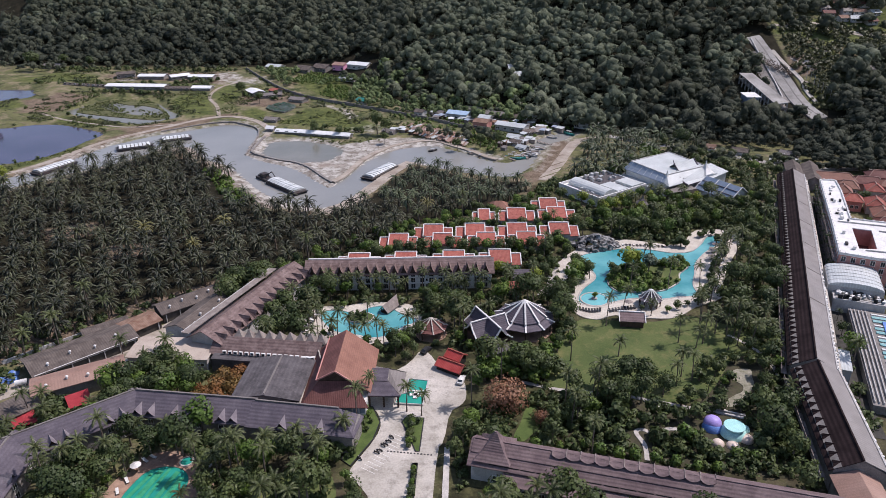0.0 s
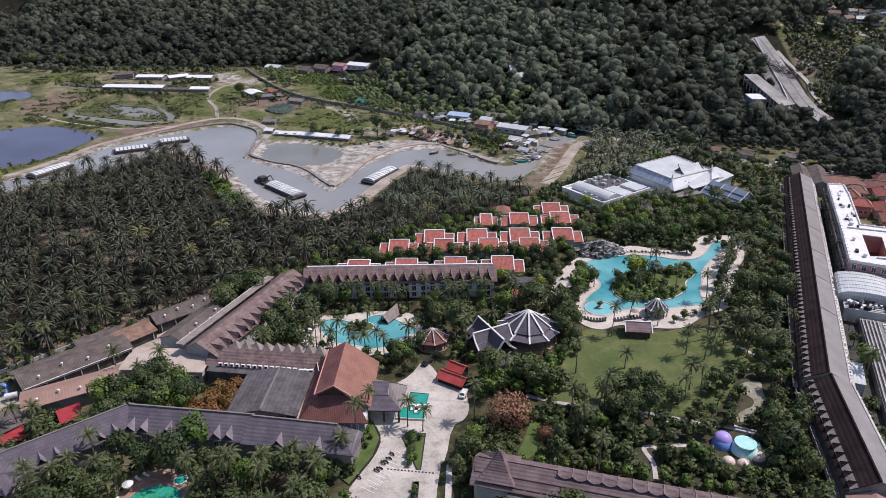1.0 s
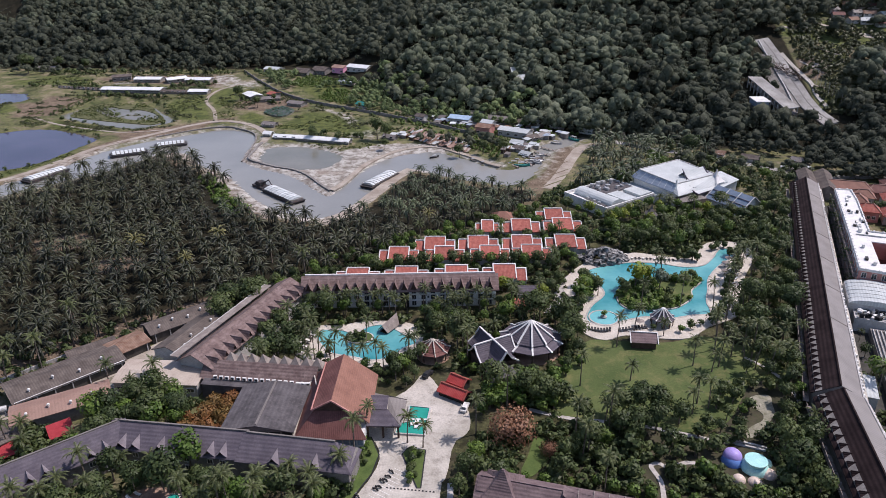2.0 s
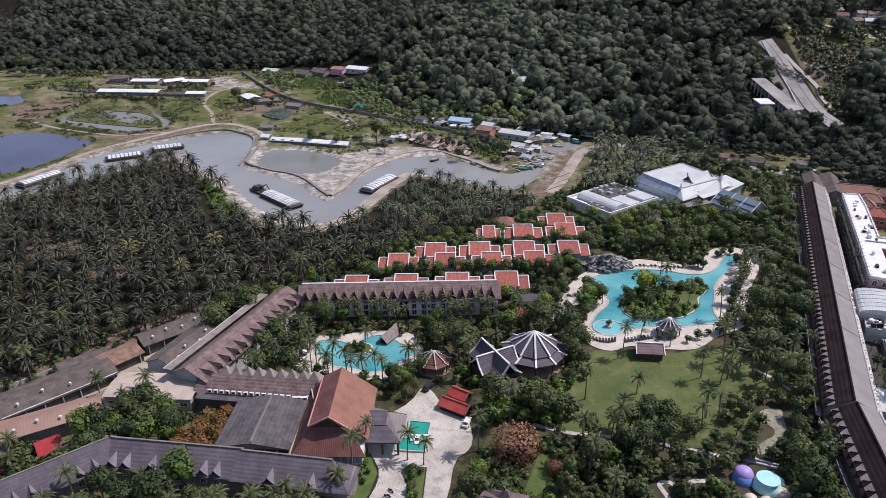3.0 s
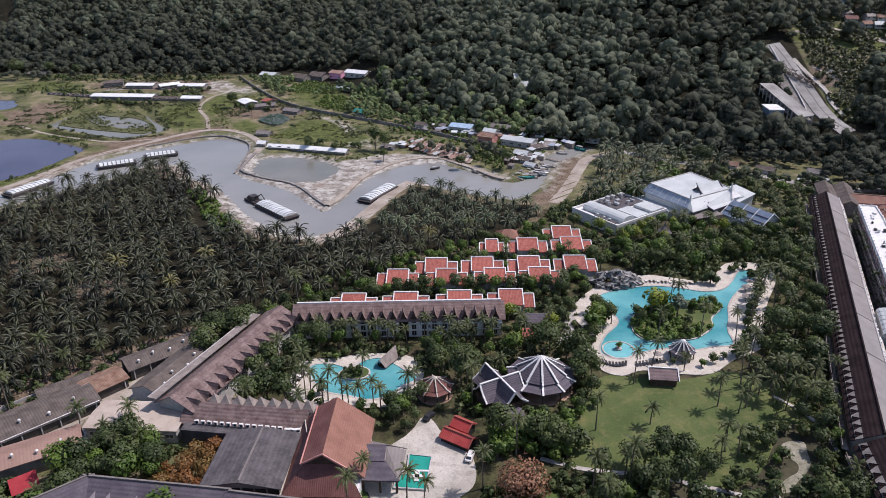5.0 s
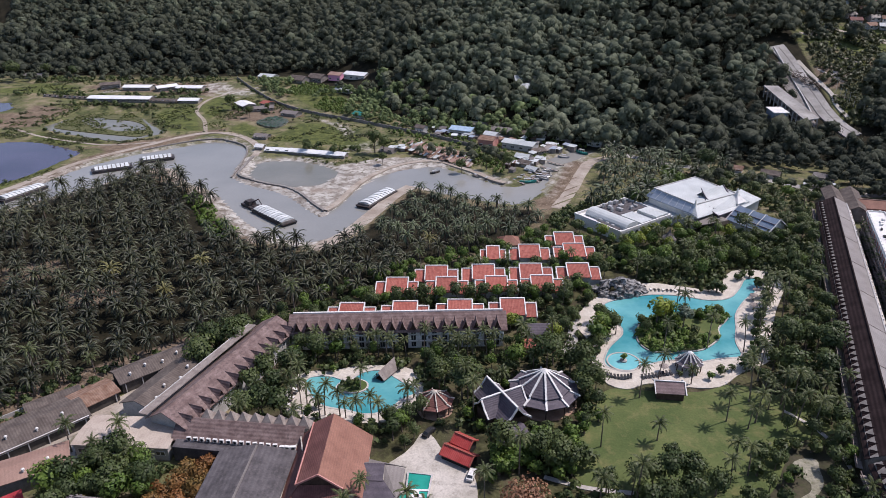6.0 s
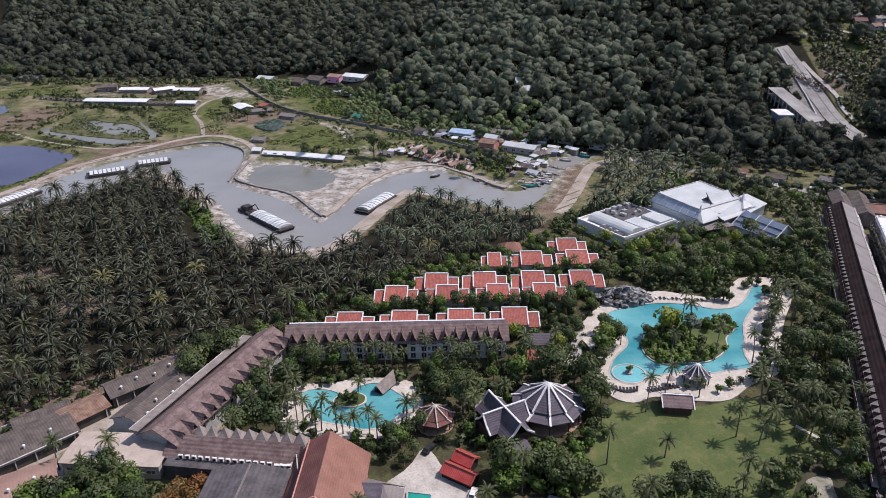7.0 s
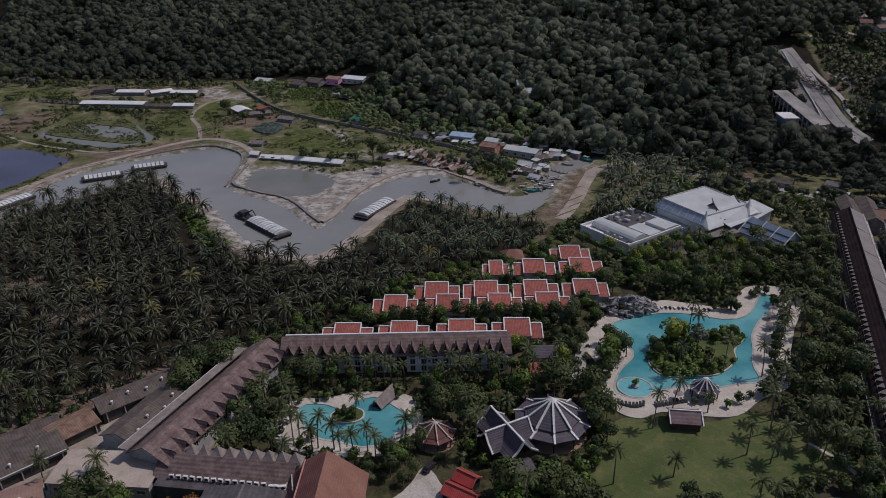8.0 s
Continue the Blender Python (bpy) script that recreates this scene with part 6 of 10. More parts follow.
def east_hotel():
    """Flat-roofed white hotel and the terracotta houses beyond the boundary."""
    t = thing("neighbour_hotel", Matrix(), "terracotta-fronted hotel with a white flat roof", "hotel")
    roof = [(132.8, 237.8), (142.7, 264.9), (162, 319.8), (168.4, 318.8), (164.6, 305.3), (152.5, 271), (174, 263.5), (164, 229), (144.1, 232.8)]
    court = [(148.4, 262), (155.4, 259.4), (148.4, 241.4), (141.4, 242)]
    plate("wall", roof, -0.3, 11.4, M["terracotta_wall"], t, hole=court)
    plate("flat_roof", grown(roof, 0.5), 11.4, 11.8, M["white"], t, hole=grown(court, -0.4))
    plate("court_floor", grown(court, -0.1), -0.2, 5.0, M["maroon_tile"], t, label="red tiled courtyard")
    rnd = random.Random(77)
    for i in range(len(roof)):
        a, b = Vector(roof[i]), Vector(roof[(i + 1) % len(roof)])
        bm = bmesh.new()
        bar(bm, (*a, 12.05), (*b, 12.05), 0.35, 0.6)
        n = max(2, int((b - a).length / 3.2))
        for k in range(n):
            p = a.lerp(b, (k + 0.5) / n)
            box(bm, p.x - 0.35, p.x + 0.35, p.y - 0.35, p.y + 0.35, 11.5, 12.5)
        part("parapet", bm, M["white"], t, "white crenellated parapet")
    edge0, edge1 = Vector((132.8, 237.8, 0)), Vector((162, 319.8, 0))
    d = edge1 - edge0
    turn = math.degrees(math.atan2(d.y, d.x)) + 180
    side = Vector((-d.y, d.x, 0)).normalized()
    planter = BUSH_BOX
    for i in range(22):
        p = edge0.lerp(edge1, (i + 0.5) / 22)
        for s in range(4):
            q = p + side * 0.06
            put_window(TALL, t, pose(q.x, q.y, 0.6 + 2.75 * s, 0, 0, turn))
            q = p + side * 0.7
            again("balcony", BALCONY, t, pose(q.x, q.y, 0.3 + 2.75 * s, 0, 0, turn))
            if rnd.random() < 0.6:
                q = p + side * 1.4
                again("planter_shrub", planter, t, pose(q.x, q.y, 0.7 + 2.75 * s, 0, 0, rnd.uniform(0, 360)) @ Matrix.Scale(rnd.uniform(0.7, 1.2), 4), "green shrub in the balcony planter")
    for a, b in (((132.8, 237.8), (144.1, 232.8)), ((144.1, 232.8), (164, 229))):
        a, b = Vector((*a, 0)), Vector((*b, 0))
        w = math.degrees(math.atan2(b.y - a.y, b.x - a.x))
        n = int((b - a).length / 3)
        for i in range(n):
            p = a.lerp(b, (i + 0.5) / n) + Vector((0, -0.06, 0))
            for s in range(4):
                put_window(TALL, t, pose(p.x, p.y, 0.6 + 2.75 * s, 0, 0, w))
    for i in range(22):
        u = rnd.random()
        p = edge0.lerp(edge1, 0.04 + 0.92 * u) - side * rnd.uniform(1.5, 6.5)
        if inside(p.x, p.y, grown(court, 1)):
            continue
        if i % 3 == 0:
            again("roof_hatch", DARK_BLOCK, t, pose(p.x, p.y, 11.8, 0, 0, turn) @ Matrix.Diagonal((rnd.uniform(0.8, 2.4), rnd.uniform(0.8, 1.6), rnd.uniform(0.6, 1.4), 1)), "dark roof hatch")
        else:
            again("roof_unit", CLUTTER, t, pose(p.x, p.y, 11.8, 0, 0, turn + rnd.uniform(-20, 20)) @ Matrix.Diagonal((rnd.uniform(0.9, 2.6), rnd.uniform(0.9, 1.8), rnd.uniform(0.8, 1.9), 1)))
    for (x0, y0), (x1, y1) in (((146, 268), (172, 260)), ((143, 240), (162, 235)), ((157, 258), (168, 254))):
        bm = bmesh.new()
        bar(bm, (x0, y0, 12.1), (x1, y1, 12.1), 0.25, 0.5)
        part("roof_upstand", bm, M["plaster"], t)
    bm = bmesh.new()
    box(bm, 158, 165, 244, 252, 11.7, 14.2)
    part("stair_head", bm, M["white"], t, "white stair head")
    KEEP_CLEAR.append(grown(roof, 1.5))
    for x, y, ln, w, turn in ((181, 346, 20, 4.2, -14), (196, 341, 14, 4, -16), (183, 334, 9, 3.6, -20), (177, 326, 8, 3.4, 70), (194, 330, 9, 3.5, 72), (175, 313, 8, 3.4, -20), (184, 310, 10, 3.6, 68), (193, 314, 8, 3.4, -20), (181, 298, 10, 3.6, 72), (190, 302, 9, 3.4, -18), (178, 285, 12, 3.6, -20), (205, 334, 12, 4, -16), (203, 318, 10, 3.8, 70), (200, 300, 10, 3.8, -20), (172, 277, 10, 3.6, -20), (184, 275, 10, 3.6, 70), (208, 350, 14, 4, -12), (214, 326, 12, 4, -14)):
        c, s = math.cos(math.radians(turn)) * ln / 2, math.sin(math.radians(turn)) * ln / 2
        e = rnd.uniform(4.0, 5.6)
        t, h = house("town_house", (x - c, y - s), (x + c, y + s), w, w, e, e + 2.3, rnd.choice(("terracotta_wall", "plaster")), rnd.choice(("orange_tile", "orange_tile", "maroon_tile", "red_tile")), "house with an orange-red hipped tile roof", "house", "red-roofed houses", over=0.7, hip0=2.6, hip1=2.6)
        bm = bmesh.new()
        ridge_cap(bm, -h + 2.6, h - 2.6, e + 2.3, 0.4, 0.2)
        for sx in (-1, 1):
            for sy in (-1, 1):
                bar(bm, (sx * (h + 0.6), sy * (w + 0.6), e - 0.4), (sx * (h - 2.6), 0, e + 2.45), 0.3, 0.2)
        part("ridge_tiles", bm, M["pink_sheet"], t, "pale pink hip and ridge tiles")
        for i in range(3):
            put_window(WINDOW, t, pose(-h + 2 + i * (2 * h - 4) / 2, -w - 0.04, 1.5))
    # glass-roofed leisure block
    m = pose(132.6, 226.0, 0, 0, 0, -20)
    t = thing("leisure_block", m, "pale block with a rounded white metal roof", "hall")
    bm = bmesh.new()
    rows = []
    for k in range(9):
        a = math.pi * k / 8
        rows.append([bm.verts.new((0.6 - 8.6 * math.cos(a), y, 7.0 + 1.9 * math.sin(a))) for y in (-7.0, 9.4)])
    for a, b in zip(rows, rows[1:]):
        bm.faces.new((a[0], a[1], b[1], b[0]))
    bm.faces.new([r[0] for r in rows]), bm.faces.new([r[1] for r in rows][::-1])
    bmesh.ops.recalc_face_normals(bm, faces=bm.faces)
    part("vaulted_roof", bm, M["white_metal"], t)
    bm = bmesh.new()
    box(bm, -8.0, 9.2, -7.0, 9.4, -0.3, 7.1)
    box(bm, -6.4, 9.2, -13, -7.1, -0.3, 5.0)
    part("wall", bm, M["plaster"], t)
    for y in (-4.2, -1.4, 1.4, 4.2, 7.0):
        bm = bmesh.new()
        arc = [(0.6 - 8.66 * math.cos(math.pi * k / 8), y, 7.0 + 1.96 * math.sin(math.pi * k / 8)) for k in range(9)]
        for p, q in zip(arc, arc[1:]):
            bar(bm, p, q, 0.16, 0.1)
        part("roof_rib", bm, M["steel"], t, "grey metal roof rib")
    for k in range(4):
        bm = bmesh.new()
        tube(bm, [((-5.6, -8.0 - 1.3 * k, 5.5), 0.22), ((8.6, -8.2 - 1.3 * k, 5.5), 0.22)], 8)
        part("duct", bm, M["white"] if k % 2 else M["steel"], t, "long roof duct")
    rnd = random.Random(8)
    for i in range(34):
        x, y = rnd.uniform(-5.8, 8.6), rnd.uniform(-12.6, -7.6)
        again("roof_unit", CLUTTER if i % 3 else DARK_BLOCK, t, pose(x, y, 5.0, 0, 0, rnd.uniform(0, 90)) @ Matrix.Diagonal((rnd.uniform(0.8, 2.0), rnd.uniform(0.8, 1.6), rnd.uniform(0.7, 2.0), 1)))
    clear(m, -8, 9, -13, 10)
    m = pose(123.0, 189, 0, 0, 0, -19.3)
    t = thing("pool_terrace", m, "dark terrace with long white rails and teal panels", "terrace")
    bm = bmesh.new()
    box(bm, -5, 8, -32, 24, -0.3, 2.6)
    part("terrace_slab", bm, M["plaster_dark"], t)
    for k in range(5):
        bm = bmesh.new()
        box(bm, -4.6 + k * 1.1, -4.38 + k * 1.1, -31, 23, 2.6, 3.2)
        part("rail", bm, M["plaster"], t, "long pale rail")
    for k in range(22):
        bm = bmesh.new()
        y = -31 + k * 2.5
        box(bm, 1.4, 7.2, y, y + (1.5 if k % 3 else 0.7), 2.6, 2.9)
        part("panel", bm, M["pale_teal" if k % 3 else "white"], t, "pale teal pergola panel" if k % 3 else "white pergola beam")
    bm = bmesh.new()
    box(bm, 4.0, 7.6, 6, 17, 2.95, 3.2)
    part("cover", bm, M["blue"], t, "dark blue pool cover")
    clear(m, -6, 8, -33, 25)
    m = pose(107, 179, 0, 0, 0, -20)
    t = thing("roof_annex", m, "small white annex with a steel roof stair", "annex")
    bm = bmesh.new()
    box(bm, -2.8, 2.8, -5, 5, -0.3, 4.2)
    part("wall", bm, M["plaster"], t)
    bm = bmesh.new()
    slab(bm, [(-3, -5.2, 4.6), (3, -5.2, 4.6), (3, 5.2, 5.2), (-3, 5.2, 5.2)], 0.2)
    part("roof", bm, M["white_metal"], t)
    for i in range(5):
        bm = bmesh.new()
        box(bm, -2 + 0.4 * i, -1.6 + 0.4 * i, -4 + i * 1.6, -3 + i * 1.6, 4.8, 6.2 - 0.1 * i)
        part("plant_box", bm, M["steel"], t)
    clear(m, -3, 3, -5, 5)


hotel_centre()
hotel_left()
toothed_hall()
air_conditioners()
brown_hall()
grey_hall()
front_wings()
low_wing()
long_wing()
long_wing_end()
villas()
round_pavilion("round_restaurant", 16.3, 201.8, 10.0, 4.2, 5.6, 10.2, 10, "slate", "white", "ten-sided restaurant with a dark grey roof and white ribs", 0.31, 0.55)
cross_pavilion()
round_pavilion("pool_bar", -14.2, 197.0, 5.4, 3.0, 3.6, 5.8, 8, "maroon_tile", "sand_deck", "eight-sided pool bar with a red-brown roof and pale ribs", 0.2, 0.3)
round_pavilion("pool_gazebo", 61.2, 218.2, 4.1, 3.0, 3.6, 6.0, 10, "slate", "white", "grey gazebo with white ribs at the pool edge", 0.2, 0.28)
red_twin_roofs()
porch()
white_hall()
sheds()
yard_clutter()
east_hotel()
hut, hut_h = house("stage_hut", (48.6, 206.4), (56.0, 205.8), 3.2, 2.6, 2.8, 4.2, "wood", "slate_red", "low open hut with a mauve tiled roof on the lawn", "hut", over=0.5)
house("spa_house", (14.4, 236), (21.6, 236), 3.2, 3.0, 3.2, 4.8, "plaster", "slate", "small spa house with a mauve-grey roof", "house", over=0.5)
house("spa_house", (12.6, 227.2), (18.2, 227.2), 2.4, 2.4, 3.0, 4.0, "terracotta_wall", "red_tile", "small house with a faded red roof", "house", over=0.4)
bm = bmesh.new()
for x in (-hut_h - 0.5, hut_h + 0.5):
    bar(bm, (x, -4.1, 2.6), (x, 0, 4.3), 0.3, 0.25), bar(bm, (x, 3.3, 2.6), (x, 0, 4.3), 0.3, 0.25)
bar(bm, (-hut_h - 0.5, 0, 4.35), (hut_h + 0.5, 0, 4.35), 0.35, 0.25)
part("trim", bm, M["white"], hut, "white roof trim")

# ---- garden grounds: lawn, forecourt, pools ----
LAWN = [(36, 207.6), (48.9, 207), (61.2, 207), (72.9, 211), (82.9, 206), (90, 203), (91, 190), (80, 186), (74, 178), (67, 168), (57, 162.5), (50, 163), (36.7, 166), (24, 168), (20, 180), (25, 192), (31, 200)]
FORECOURT = [(-16.9, 188), (-14.0, 185.5), (-11.3, 180), (-5, 176), (-2.5, 170.1), (-2.0, 163.5), (-3.4, 160), (-6.6, 157.2), (-7.6, 144.5), (-9.1, 142.4), (-9.4, 112), (-20.5, 112), (-22.6, 121), (-25.4, 127), (-30.6, 131.6), (-29.9, 134.8), (-25.4, 145.4), (-24.6, 151.8), (-27.4, 157.8), (-29.5, 158), (-29.5, 169), (-24.8, 174.7), (-19.7, 180)]
LEFT_POOL = [(-53, 206.5), (-52.4, 210.5), (-46.5, 211), (-41, 209), (-37, 213.4), (-31.5, 214.6), (-27, 211), (-23.6, 208), (-20.6, 206.4), (-20.6, 203.6), (-24, 201), (-27.5, 196), (-33, 194), (-39, 195.6), (-47, 198)]
LEFT_DECK = [(-57.5, 196), (-57.5, 210), (-54, 213.6), (-47, 214.4), (-36.4, 217.4), (-24, 216.4), (-19.5, 211.6), (-18, 202), (-25, 192), (-33, 190), (-46, 190.5)]
RIGHT_POOL = [(41.5, 250), (43, 258), (52, 262.4), (61, 265), (71, 264.4), (80, 261.4), (88, 263), (94, 270), (99.5, 278.5), (105.5, 277.5), (101.5, 271), (93, 262), (86.5, 252), (83.6, 243), (80.5, 234), (79.5, 226), (73, 224.5), (66, 222.5), (57, 223), (48, 219.6), (42.5, 216.6), (37, 220), (39.6, 229), (45.6, 238), (45, 245)]
RIGHT_DECK = [(31, 245), (40, 262), (60, 274), (73, 272), (85, 270), (96, 285), (109, 285), (111, 273), (101, 254), (93, 237), (88, 224), (77, 217), (68, 209.5), (58, 209), (48, 210.5), (41, 207.5), (35, 211), (33, 221), (33.5, 233)]
ISLAND = [(50, 239), (53, 245.5), (60, 250.5), (75, 253), (82.5, 252.5), (83, 248.5), (78, 242), (76, 235.4), (68.4, 228.4), (60, 227.4), (52.8, 227.0), (49.4, 232)]


def pool(name, loop, deck, deck_mat, water_material, label, deck_label):
    d = plate("pool_deck", grown(smooth_loop(deck, 4), 0), -0.3, 0.3, M[deck_mat], hole=grown(smooth_loop(loop, 5), 0.45))
    tagged(d, deck_label, "pool deck", kind="structure")
    t = thing(name, Matrix(), label, "swimming pool")
    plate("water", grown(smooth_loop(loop, 5), 0.1), -0.3, 0.18, water_material, t)
    plate("coping", grown(smooth_loop(loop, 5), 0.62), -0.2, 0.36, M["slab"], t, hole=smooth_loop(loop, 5), label="pale stone coping")
    KEEP_CLEAR.append(grown(smooth_loop(deck, 2), -0.8))
    return t


tagged(plate("lawn", smooth_loop(LAWN, 4), -0.3, 0.1, M["lawn"]), "broad mown lawn with worn yellow patches", "lawn", kind="structure")
KEEP_CLEAR.append(smooth_loop(LAWN, 2))
tagged(plate("forecourt", cut_corners(FORECOURT, 0.25), -0.3, 0.12, M["concrete"]), "pale stained concrete forecourt and drive", "pavement", kind="structure")
KEEP_CLEAR.append(FORECOURT)
left_pool = pool("swimming_pool", LEFT_POOL, LEFT_DECK, "sand_deck", M["pool"], "winding turquoise swimming pool with palms around it", "cream sand-wash deck around the winding pool")
right_pool = pool("swimming_pool", RIGHT_POOL, RIGHT_DECK, "sand_deck", M["pool"], "large lagoon pool with turquoise water and a planted island", "cream sand-wash deck around the lagoon pool")


def islands():
    for loop, h, label in ((ISLAND, 0.9, "planted island in the lagoon pool"), ([(-44, 205.6), (-42.5, 208.6), (-38.6, 210), (-35, 208.4), (-34.6, 205.2), (-37.4, 203), (-41.5, 203.2)], 0.7, "small planted island in the winding pool")):
        t = thing("planted_island", Matrix(), label, "island")
        plate("kerb", smooth_loop(loop, 4), -0.3, 0.55, M["slab"], t)
        plate("soil", grown(smooth_loop(loop, 4), -0.5), 0.3, h, M["lawn"], t, label="grassy planted soil")


islands()


def round_basin():
    m = pose(42.6, 221.6, 0)
    t = thing("paddling_pool", m, "round shallow paddling pool with a planter in the middle", "swimming pool")
    bm = bmesh.new()
    n, r0, r1 = 36, 4.7, 5.2
    rings = [[bm.verts.new((r * math.cos(6.2832 * i / n), r * 0.98 * math.sin(6.2832 * i / n), z)) for i in range(n)] for r, z in ((r0, 0.1), (r0, 0.42), (r1, 0.42), (r1, 0.1))]
    for a, b in zip(rings, rings[1:] + rings[:1]):
        for i in range(n):
            bm.faces.new((a[i], b[i], b[(i + 1) % n], a[(i + 1) % n]))
    bmesh.ops.recalc_face_normals(bm, faces=bm.faces)
    part("rim", bm, M["slab"], t)
    bm = bmesh.new()
    tube(bm, [((0, 0, 0.0), r0 + 0.02), ((0, 0, 0.3), r0 + 0.02)], 36)
    part("water", bm, M["pool_pale"], t)
    bm = bmesh.new()
    tube(bm, [((0, 0.3, 0.1), 1.1), ((0, 0.3, 0.75), 1.1), ((0, 0.3, 0.8), 0.9)], 12)
    part("planter", bm, M["slab"], t)


round_basin()


def forecourt_pond():
    t = thing("ornamental_pond", Matrix(), "stepped ornamental pond with emerald water and white edging", "pond")
    loop = [(-19.2, 171.3), (-13.5, 170.6), (-14.3, 159.4), (-21.8, 159.9), (-21.5, 163.8), (-19.0, 164.4)]
    plate("water", loop, 0.1, 0.42, M["pool_green"], t)
    plate("edging", grown(loop, 0.4), 0.05, 0.62, M["plaster"], t, hole=grown(loop, -0.1), label="pale edging kerb")
    for x, y, a, b in ((-16.6, 163.6, 1.7, 0.55), (-16.6, 163.6, 0.55, 1.7)):
        bm = bmesh.new()
        box(bm, x - a, x + a, y - b, y + b, 0.1, 0.72)
        part("stepping_slab", bm, M["white"], t)
    bm = bmesh.new()
    box(bm, -18.9, -13.8, 165.2, 165.8, 0.1, 0.66)
    part("divider", bm, M["white"], t)
    KEEP_CLEAR.append(loop)


forecourt_pond()
for loop, label in (([(-31.5, 158.5), (-28.0, 158.4), (-25.0, 151.8), (-25.9, 144.9), (-30.2, 134.8), (-33, 137), (-32, 149)], "turf verge beside the forecourt"),
                    ([(-19.4, 152.2), (-18.3, 154.4), (-13.3, 154.0), (-13.5, 140.7), (-14.7, 140.6)], "pointed planted median in the drive"),
                    ([(-15.2, 136.4), (-13.6, 136.6), (-13.5, 120), (-15.1, 120)], "narrow hedge bed in the drive")):
    t = thing("planted_bed", Matrix(), label, "planting bed")
    plate("kerb", loop, 0.0, 0.3, M["black"], t, hole=grown(loop, -0.3), label="dark painted kerb")
    plate("turf", grown(loop, -0.3), 0.0, 0.26, M["lawn_green"], t)


def green_pool():
    loop = [(-82.4, 121), (-81.8, 127), (-80, 131.4), (-76, 133.2), (-71.5, 132.2), (-68.6, 128.6), (-68.2, 121), (-69, 112), (-80, 112)]
    deck = [(-88, 118), (-86, 130), (-83, 136.4), (-76, 138.6), (-68.5, 136.4), (-62.5, 129), (-61, 118), (-64, 108), (-84, 108)]
    d = plate("pool_deck", smooth_loop(deck), -0.3, 0.25, M["pink_deck"], hole=grown(smooth_loop(loop, 4), 0.3))
    tagged(d, "pink-brown paved terrace round the small pool", "pool deck", kind="structure")
    t = thing("swimming_pool", Matrix(), "small pool with emerald water half covered by a green net", "swimming pool")
    plate("water", smooth_loop(loop, 4), -0.3, 0.12, M["pool_green"], t)
    plate("coping", grown(smooth_loop(loop, 4), 0.55), -0.2, 0.32, M["pink_deck"], t, hole=grown(smooth_loop(loop, 4), -0.05))
    for a, b, w in (((-81.2, 121.6), (-78.6, 130.6), 1.0), ((-79.4, 118.0), (-76.6, 131.6), 1.5), ((-77.6, 116.6), (-74.8, 132.4), 0.8), ((-75.2, 116.4), (-72.4, 131.4), 1.2), ((-73.2, 116.0), (-70.6, 129.4), 1.5), ((-70.8, 115.6), (-69.0, 126.4), 0.7)):
        bm = bmesh.new()
        bar(bm, (*a, 0.22 + 0.05 * w), (*b, 0.22 + 0.05 * w), w, 0.03)
        part("net_strip", bm, M["net_green"], t, "green net strip on the water")
    m = pose(-71.6, 134.9, 0)
    t2 = thing("plunge_pool", m, "small round emerald plunge pool with a stone rim", "pool")
    bm = bmesh.new()
    tube(bm, [((0, 0, 0.0), 1.5), ((0, 0, 0.36), 1.5)], 18)
    part("water", bm, M["pool_green"], t2)
    bm = bmesh.new()
    n = 20
    rings = [[bm.verts.new((r * math.cos(6.2832 * i / n), r * math.sin(6.2832 * i / n), z)) for i in range(n)] for r, z in ((1.45, 0.2), (1.45, 0.48), (1.85, 0.48), (1.85, 0.2))]
    for a, b in zip(rings, rings[1:] + rings[:1]):
        for i in range(n):
            bm.faces.new((a[i], b[i], b[(i + 1) % n], a[(i + 1) % n]))
    bmesh.ops.recalc_face_normals(bm, faces=bm.faces)
    part("rim", bm, M["slab"], t2)
    KEEP_CLEAR.append(grown(smooth_loop(deck, 2), -1.5))


green_pool()
strip("road_service", [(103.2, 150), (109.4, 174), (124.5, 215), (142, 263), (166, 329)], 6.5, M["lane_shade"], "service lane behind the long wing with its shade painted dark", lift=0.12, z=0.0)
strip("path_drive", [(-6.6, 142.6), (-6.4, 126), (-6.2, 112)], 1.5, M["slab"], "narrow paved strip beside the drive", "path", 0.2, z=0.0)
strip("path_garden", [(14, 171.4), (23.3, 168.2), (32, 167), (41.3, 165.9), (55.1, 162.1), (63.3, 159.7), (69, 160)], 1.3, M["slab"], "pale stone garden path", "path", 0.2, z=0.0)
strip("path_garden", [(89.4, 176), (89.6, 182), (88.6, 188.7), (86, 194), (82, 199)], 1.1, M["slab"], "pale stone garden path", "path", 0.2, z=0.0)
strip("path_garden", [(43.2, 139.5), (43.8, 145), (42.6, 150), (44.6, 151.2), (47, 149.9), (51.3, 151.6), (54, 151.6)], 1.2, M["slab"], "pale stone garden path", "path", 0.2, z=0.0)
strip("path_garden", [(24, 224), (28, 232), (30, 242), (35, 252)], 3.4, M["slab"], "pale stone garden path", "path", 0.2, z=0.0)
tagged(plate("sand_court", smooth_loop([(69.8, 161.6), (70.4, 164.2), (73.4, 166.8), (76.2, 168.6), (77.4, 171.6), (75.6, 174.6), (76.0, 178.2), (79.2, 180), (82.4, 179.6), (81.6, 176), (80.8, 172), (78.2, 168.4), (74.4, 164.8), (72, 162)], 3), -0.2, 0.16, M["court"]), "pale curved sand court with a stone edge", "court", kind="structure")
